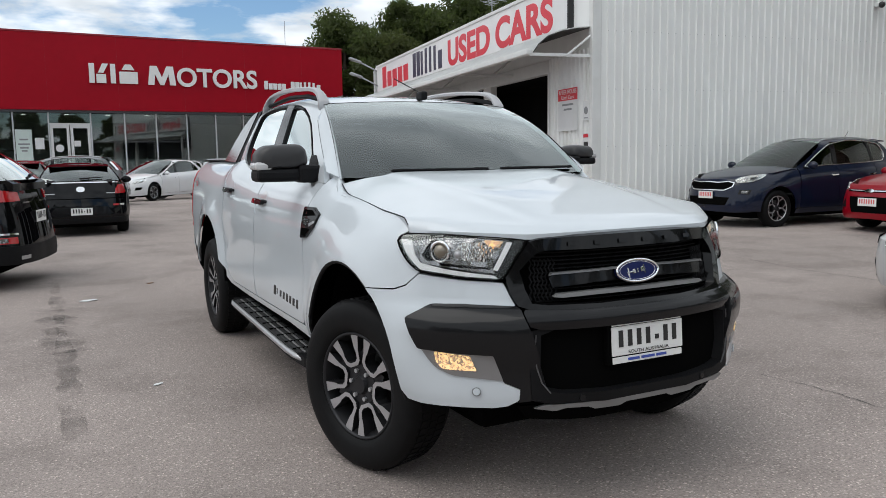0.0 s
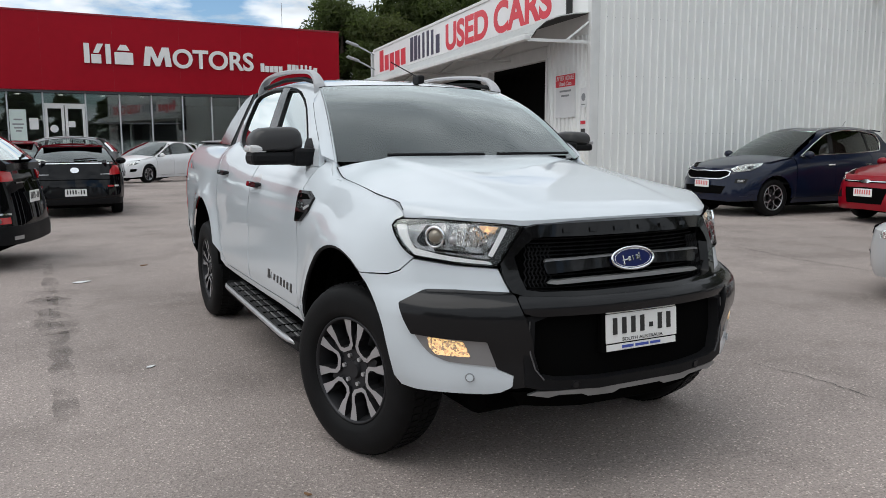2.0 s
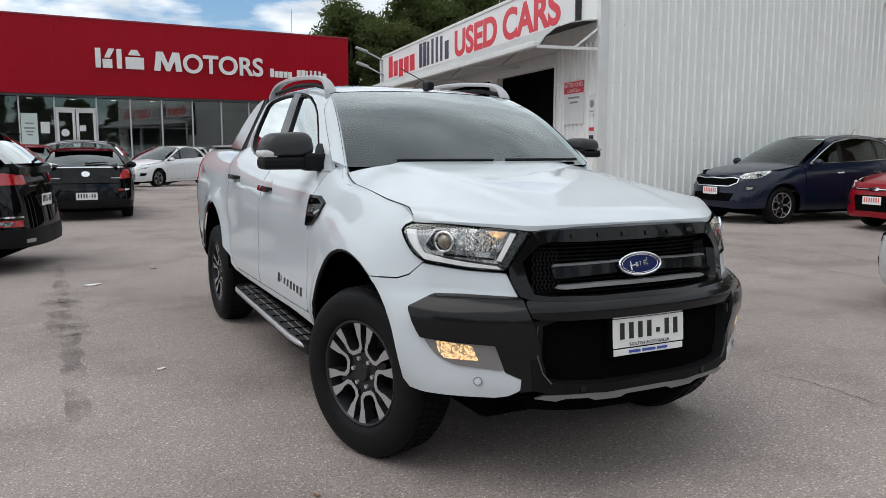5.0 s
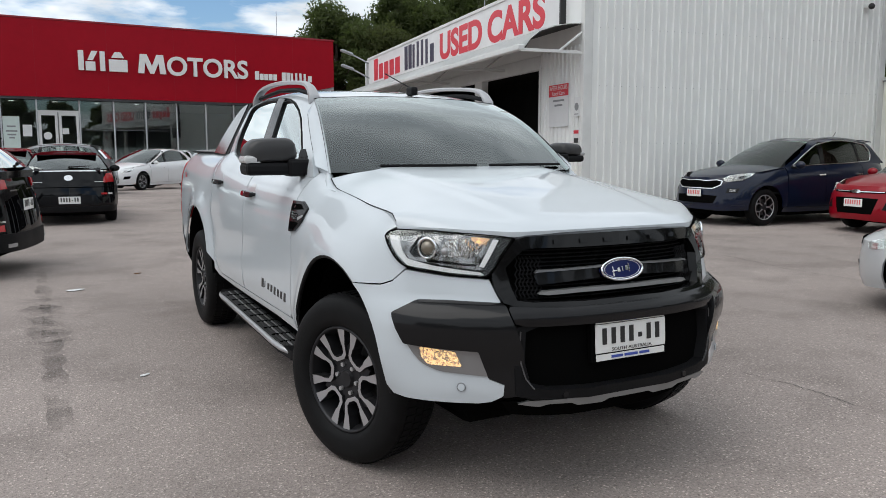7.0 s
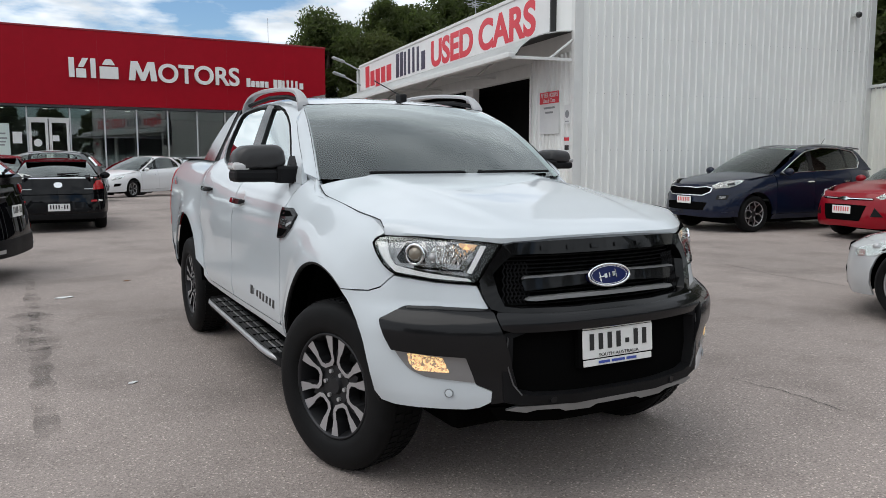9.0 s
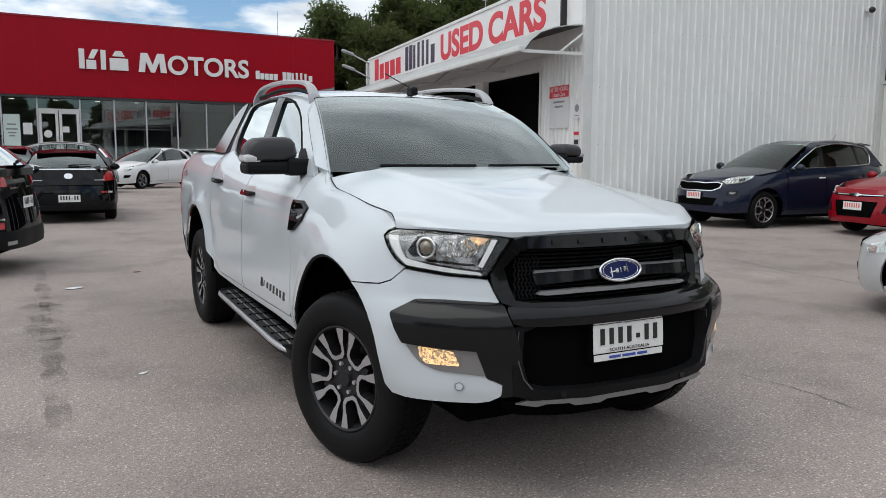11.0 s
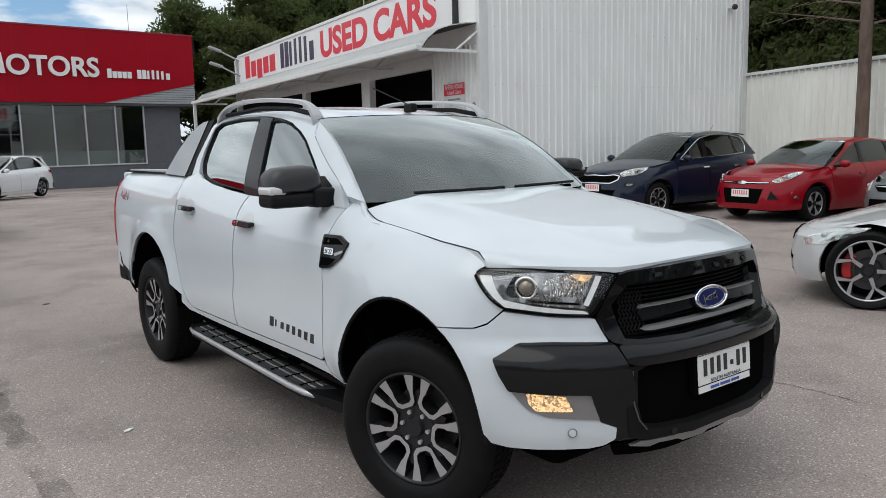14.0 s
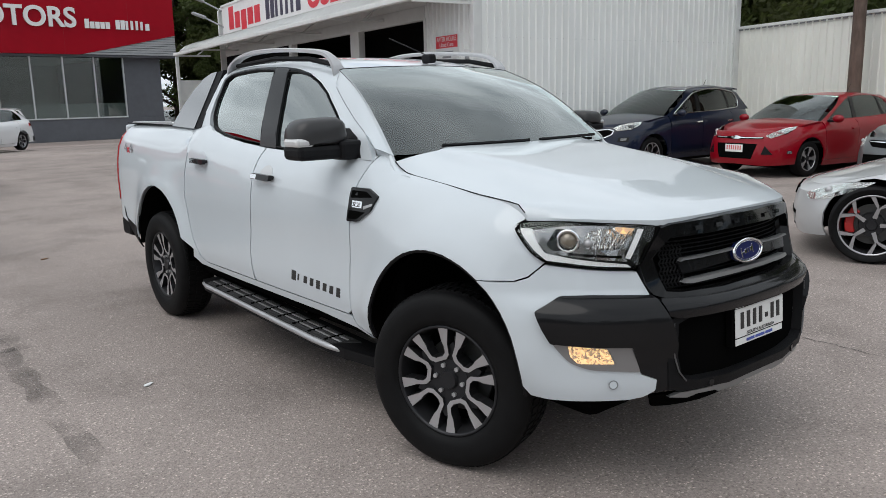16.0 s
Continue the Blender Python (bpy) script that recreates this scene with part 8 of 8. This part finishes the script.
# ---- trees ----
def leaf_mat(name, c):
    m = mat(name, c, 0.6, var=0.5, scale=0.9)
    n, l = m.node_tree.nodes, m.node_tree.links
    b = n["Principled BSDF"]
    b.inputs["Specular IOR Level"].default_value = 0.2
    tl = n.new("ShaderNodeBsdfTranslucent")
    tl.inputs["Color"].default_value = (c[0] * 1.6, c[1] * 1.8, c[2] * 1.2, 1)
    mx = n.new("ShaderNodeMixShader")
    mx.inputs[0].default_value = 0.45
    out = n["Material Output"]
    l.new(b.outputs[0], mx.inputs[1])
    l.new(tl.outputs[0], mx.inputs[2])
    l.new(mx.outputs[0], out.inputs["Surface"])
    return m


LEAF = [leaf_mat("pine foliage", (0.078, 0.096, 0.038)), leaf_mat("gum foliage", (0.092, 0.102, 0.044)), leaf_mat("light foliage", (0.070, 0.085, 0.036))]


def crown_mesh(name, rng, blobs, count, size, material):
    """Many small leaf blades thrown over clumps, with larger dim ones inside."""
    V, F = [], []
    for cx, cy, cz, rx, rz in blobs:
        for i in range(count + count // 9):
            inner = i >= count
            d = rng.normal(size=3)
            d /= np.linalg.norm(d)
            t = rng.uniform(0.1, 0.65) if inner else 0.62 + 0.46 * rng.random() ** 1.3
            p = np.array([cx + d[0] * rx * t, cy + d[1] * rx * t, cz + d[2] * rz * t])
            a, b = rng.normal(size=3), rng.normal(size=3)
            a /= np.linalg.norm(a)
            b -= a * np.dot(a, b)
            b /= np.linalg.norm(b)
            s = size * rng.uniform(0.6, 1.5) * (2.6 if inner else 1.0)
            k = len(V)
            V += [p - a * s, p + b * s * 0.42, p + a * s, p - b * s * 0.42]
            F.append((k, k + 1, k + 2, k + 3))
    me = bpy.data.meshes.new(name)
    me.from_pydata([tuple(v) for v in V], [], F)
    me.materials.append(material)
    return me


def tree_kind(seed, height, spread, leaf, size, count, bare=0.2, clumps=34):
    """A broad uneven crown: clumps over a dome, each on its own limb."""
    rng = np.random.default_rng(seed)
    t = thing("tree", "tall dark green tree with an uneven crown behind the yard", "tree")
    bm = bmesh.new()
    lean = rng.normal(size=2) * 0.02 * height
    top = Vector((lean[0], lean[1], height * 0.86))
    tube(bm, [(0, 0, -0.2), (lean[0] * 0.3, lean[1] * 0.3, height * 0.35), tuple(top)], [0.028 * height, 0.02 * height, 0.006 * height], 10)
    blobs = []
    for i in range(clumps):
        f = ((i + 0.5) / clumps) ** 0.9
        h = height * (bare + (0.95 - bare) * f)
        wide = spread * math.sqrt(max(0.06, 1 - ((f - 0.35) / 0.68) ** 2))
        a = i * 2.4 + rng.uniform(-0.5, 0.5)
        d = wide * rng.uniform(0.35, 0.95)
        c = (lean[0] * f + d * math.cos(a), lean[1] * f + d * math.sin(a), h + rng.uniform(-0.5, 0.3))
        r = spread * rng.uniform(0.24, 0.42)
        blobs.append((*c, r, r * rng.uniform(0.6, 0.85)))
        base = Vector((lean[0] * f * 0.8, lean[1] * f * 0.8, max(0.5, h - d * 0.5)))
        tube(bm, [tuple(base), tuple(base.lerp(Vector(c), 0.55) + Vector((0, 0, 0.1))), c], [0.010 * height * (1.1 - f), 0.006 * height * (1.1 - f), 0.01], 6)
    part("trunk", bm, M["bark"], t)
    cr = new("crown", crown_mesh("crown", rng, blobs, count, size, leaf))
    cr.parent = t
    cr["label"] = "dense dark green foliage"
    return t


KINDS = [tree_kind(1, 12, 4.4, LEAF[0], 0.13, 1000), tree_kind(2, 12, 4.0, LEAF[1], 0.13, 1000), tree_kind(3, 13, 3.7, LEAF[0], 0.13, 1000, 0.15), tree_kind(4, 9, 3.4, LEAF[2], 0.26, 150, 0.1)]
rng = np.random.default_rng(7)
spots = []
# hillside behind showroom and shed, rising to the east
for x, y, s, k in ((18.9, 54.5, 1.04, 0), (21.6, 51.5, 0.92, 1), (24.0, 55.0, 1.08, 2), (23.6, 50.0, 0.86, 1), (28.0, 53.0, 1.18, 0), (26.2, 48.0, 0.90, 0), (31.5, 53.5, 1.3, 2), (30.0, 47.0, 1.05, 1), (34.5, 49.5, 1.3, 0), (38.0, 46.0, 1.3, 1), (34.0, 43.5, 1.1, 2), (41.5, 42.0, 1.25, 0), (20.2, 46.0, 0.62, 2), (22.6, 44.0, 0.60, 0), (25.4, 43.0, 0.70, 1)):
    spots.append((x, y, s, k))
# behind the fence
for i, (x, y, s) in enumerate(((21.5, 11.5, 0.80), (20.8, 8.6, 0.72), (20.6, 5.6, 0.80), (19.8, 2.6, 0.74), (19.2, -0.6, 0.78), (18.4, -3.8, 0.76), (25.5, 9.5, 1.1), (24.5, 4.0, 1.1), (23.5, -1.5, 1.15), (26.0, 14.5, 1.1))):
    spots.append((x, y, s, i % 3))
# beyond the yard, behind the viewer
for i in range(17):
    a = radians(196 + i * 9)
    spots.append((40 * math.cos(a), 40 * math.sin(a), 1.0 + rng.uniform(-0.15, 0.2), 3))
used = set()
for x, y, s, k in spots:
    mm = Matrix.Translation((x, y, ground_z(y))) @ Matrix.Rotation(rng.uniform(0, 6.28), 4, "Z") @ Matrix.Scale(s, 4)
    if k not in used:
        used.add(k)
        KINDS[k].matrix_basis = mm
    else:
        o = copy_thing(KINDS[k], mm)
        o.matrix_basis = mm
for k in KINDS:
    k["group"] = "trees round the yard"
# bare trunk standing at the fence
bt = thing("bare_tree", "grey bare-limbed tree trunk standing against the cream fence", "tree", Matrix.Translation((14.15, 4.93, 0)))
bm = bmesh.new()
tube(bm, [(0, 0, -0.1), (0.01, 0.01, 1.2), (0.0, 0.0, 2.4), (0.01, 0.01, 3.6), (0.03, 0.02, 4.6), (0.05, 0.05, 7.0)], [0.15, 0.135, 0.13, 0.125, 0.12, 0.09], 14)
part("trunk", bm, M["bark"], bt, smooth=True)
for z, a, ln, up in ((3.75, 2.3, 1.9, 0.15), (3.7, -0.9, 1.6, -0.1), (4.1, 2.0, 1.5, 0.5), (4.3, -1.2, 1.8, 0.4), (4.8, 0.4, 1.8, 0.8)):
    bm = bmesh.new()
    d = Vector((math.cos(a), math.sin(a), 0))
    tube(bm, [Vector((0, 0, z)), Vector((0, 0, z + 0.15)) + d * ln * 0.45, Vector((0, 0, z + 0.15 + up)) + d * ln], [0.028, 0.016, 0.005], 7)
    for k in range(5):
        b0_ = Vector((0, 0, z + 0.15)) + d * ln * (0.3 + 0.14 * k)
        e = Vector((math.cos(a + (1 if k % 2 else -1) * 0.8), math.sin(a + (1 if k % 2 else -1) * 0.8), -0.3 + 0.15 * (k % 3))) * 0.5
        tube(bm, [b0_, b0_ + e], [0.012, 0.004], 5)
    part("limb", bm, M["bark"], bt)
# litter on the asphalt
def litter(name, label, x, y, s, material, ang):
    bm = bmesh.new()
    prism(bm, [(-s, -s * 0.3), (-s * 0.2, -s * 0.5), (s, -s * 0.1), (s * 0.7, s * 0.35), (-s * 0.5, s * 0.4)], "z", 0.002, 0.006)
    for v in bm.verts:
        v.co.z += 0.25 * abs(v.co.x) * 0.3
    o = part(name, bm, material)
    o.matrix_basis = Matrix.Translation((x, y, 0)) @ Matrix.Rotation(ang, 4, "Z")
    return tagged(o, label, name.replace("_", " "))


dry = mat("dry leaf", (0.22, 0.11, 0.05), 0.8, var=0.3)
litter("paper_scrap", "small white paper scrap lying on the asphalt", -1.50, 1.86, 0.035, M["paper"], 0.4)
litter("paper_scrap", "small white paper scrap lying on the asphalt", -1.73, 5.33, 0.09, M["paper"], 0.1)
litter("dry_leaf", "curled brown leaf lying on the asphalt", -1.36, -0.60, 0.03, dry, 1.0)
litter("dry_leaf", "curled brown leaf lying on the asphalt", -1.05, 6.2, 0.045, dry, 0.3)
litter("dry_leaf", "curled brown leaf lying on the asphalt", -1.18, -0.30, 0.02, dry, 2.0)


# worn marks on the asphalt: a fine crack and an old oil stain
def ground_mark(name, label, pts, widths, material):
    bm = bmesh.new()
    rows = []
    for i, p in enumerate(pts):
        d = (Vector(pts[min(i + 1, len(pts) - 1)]) - Vector(pts[max(i - 1, 0)])).normalized()
        n = Vector((-d.y, d.x)) * widths[i] / 2
        rows.append([bm.verts.new((p[0] + n.x, p[1] + n.y, 0.004)), bm.verts.new((p[0] - n.x, p[1] - n.y, 0.004))])
    for a, b in zip(rows[:-1], rows[1:]):
        bm.faces.new((a[0], a[1], b[1], b[0]))
    tagged(part(name, bm, material), label, "ground mark", kind="structure")


mrng = np.random.default_rng(5)
tar = mat("dark crack", (0.045, 0.042, 0.040), 0.9, var=0.3)

def crack(x0, y0, x1, y1, n, wob, wid):
    a, b = Vector((x0, y0)), Vector((x1, y1))
    nrm = Vector((-(b - a).y, (b - a).x)).normalized()
    off = np.cumsum(mrng.normal(size=n)) * wob
    off -= np.linspace(off[0], off[-1], n)
    ground_mark("ground_crack", "thin dark crack running across the asphalt", [tuple(a.lerp(b, i / (n - 1)) + nrm * off[i]) for i in range(n)], [wid * (0.5 + mrng.random()) for i in range(n)], tar)


for a, b in zip([(6.09, 4.24), (5.79, 3.06), (5.79, 2.39)], [(5.79, 3.06), (5.79, 2.39), (5.77, 1.94)]):
    crack(*a, *b, 18, 0.012, 0.009)
for a, b in zip([(1.84, 0.17), (1.89, -0.21)], [(1.89, -0.21), (1.88, -0.58)]):
    crack(*a, *b, 18, 0.008, 0.005)


def stain_mat():
    """A thin dark film with ragged, see-through edges."""
    m = mat("old stain", (0.055, 0.050, 0.046), 0.85)
    n, l = m.node_tree.nodes, m.node_tree.links
    co = n.new("ShaderNodeTexCoord")
    no = n.new("ShaderNodeTexNoise")
    no.inputs["Scale"].default_value = 3.2
    no.inputs["Detail"].default_value = 7
    no.inputs["Roughness"].default_value = 0.7
    l.new(co.outputs["Object"], no.inputs["Vector"])
    mr = n.new("ShaderNodeMapRange")
    mr.inputs["From Min"].default_value = 0.42
    mr.inputs["From Max"].default_value = 0.68
    mr.inputs["To Max"].default_value = 0.38
    l.new(no.outputs["Fac"], mr.inputs["Value"])
    l.new(mr.outputs[0], n["Principled BSDF"].inputs["Alpha"])
    return m


film_ = stain_mat()
for pts, wid in (([(-2.04, 4.64), (-2.0, 3.59), (-1.97, 3.05)], 0.30), ([(-2.02, 6.9), (-2.0, 3.82), (-1.99, 2.46), (-1.99, 1.04)], 0.12)):
    P_ = spline([(x, y, 0) for x, y in pts], 8)
    ground_mark("ground_stain", "old dark stain with ragged edges on the asphalt", [(p.x, p.y) for p in P_], [wid * (0.6 + 0.8 * mrng.random()) for p in P_], film_)
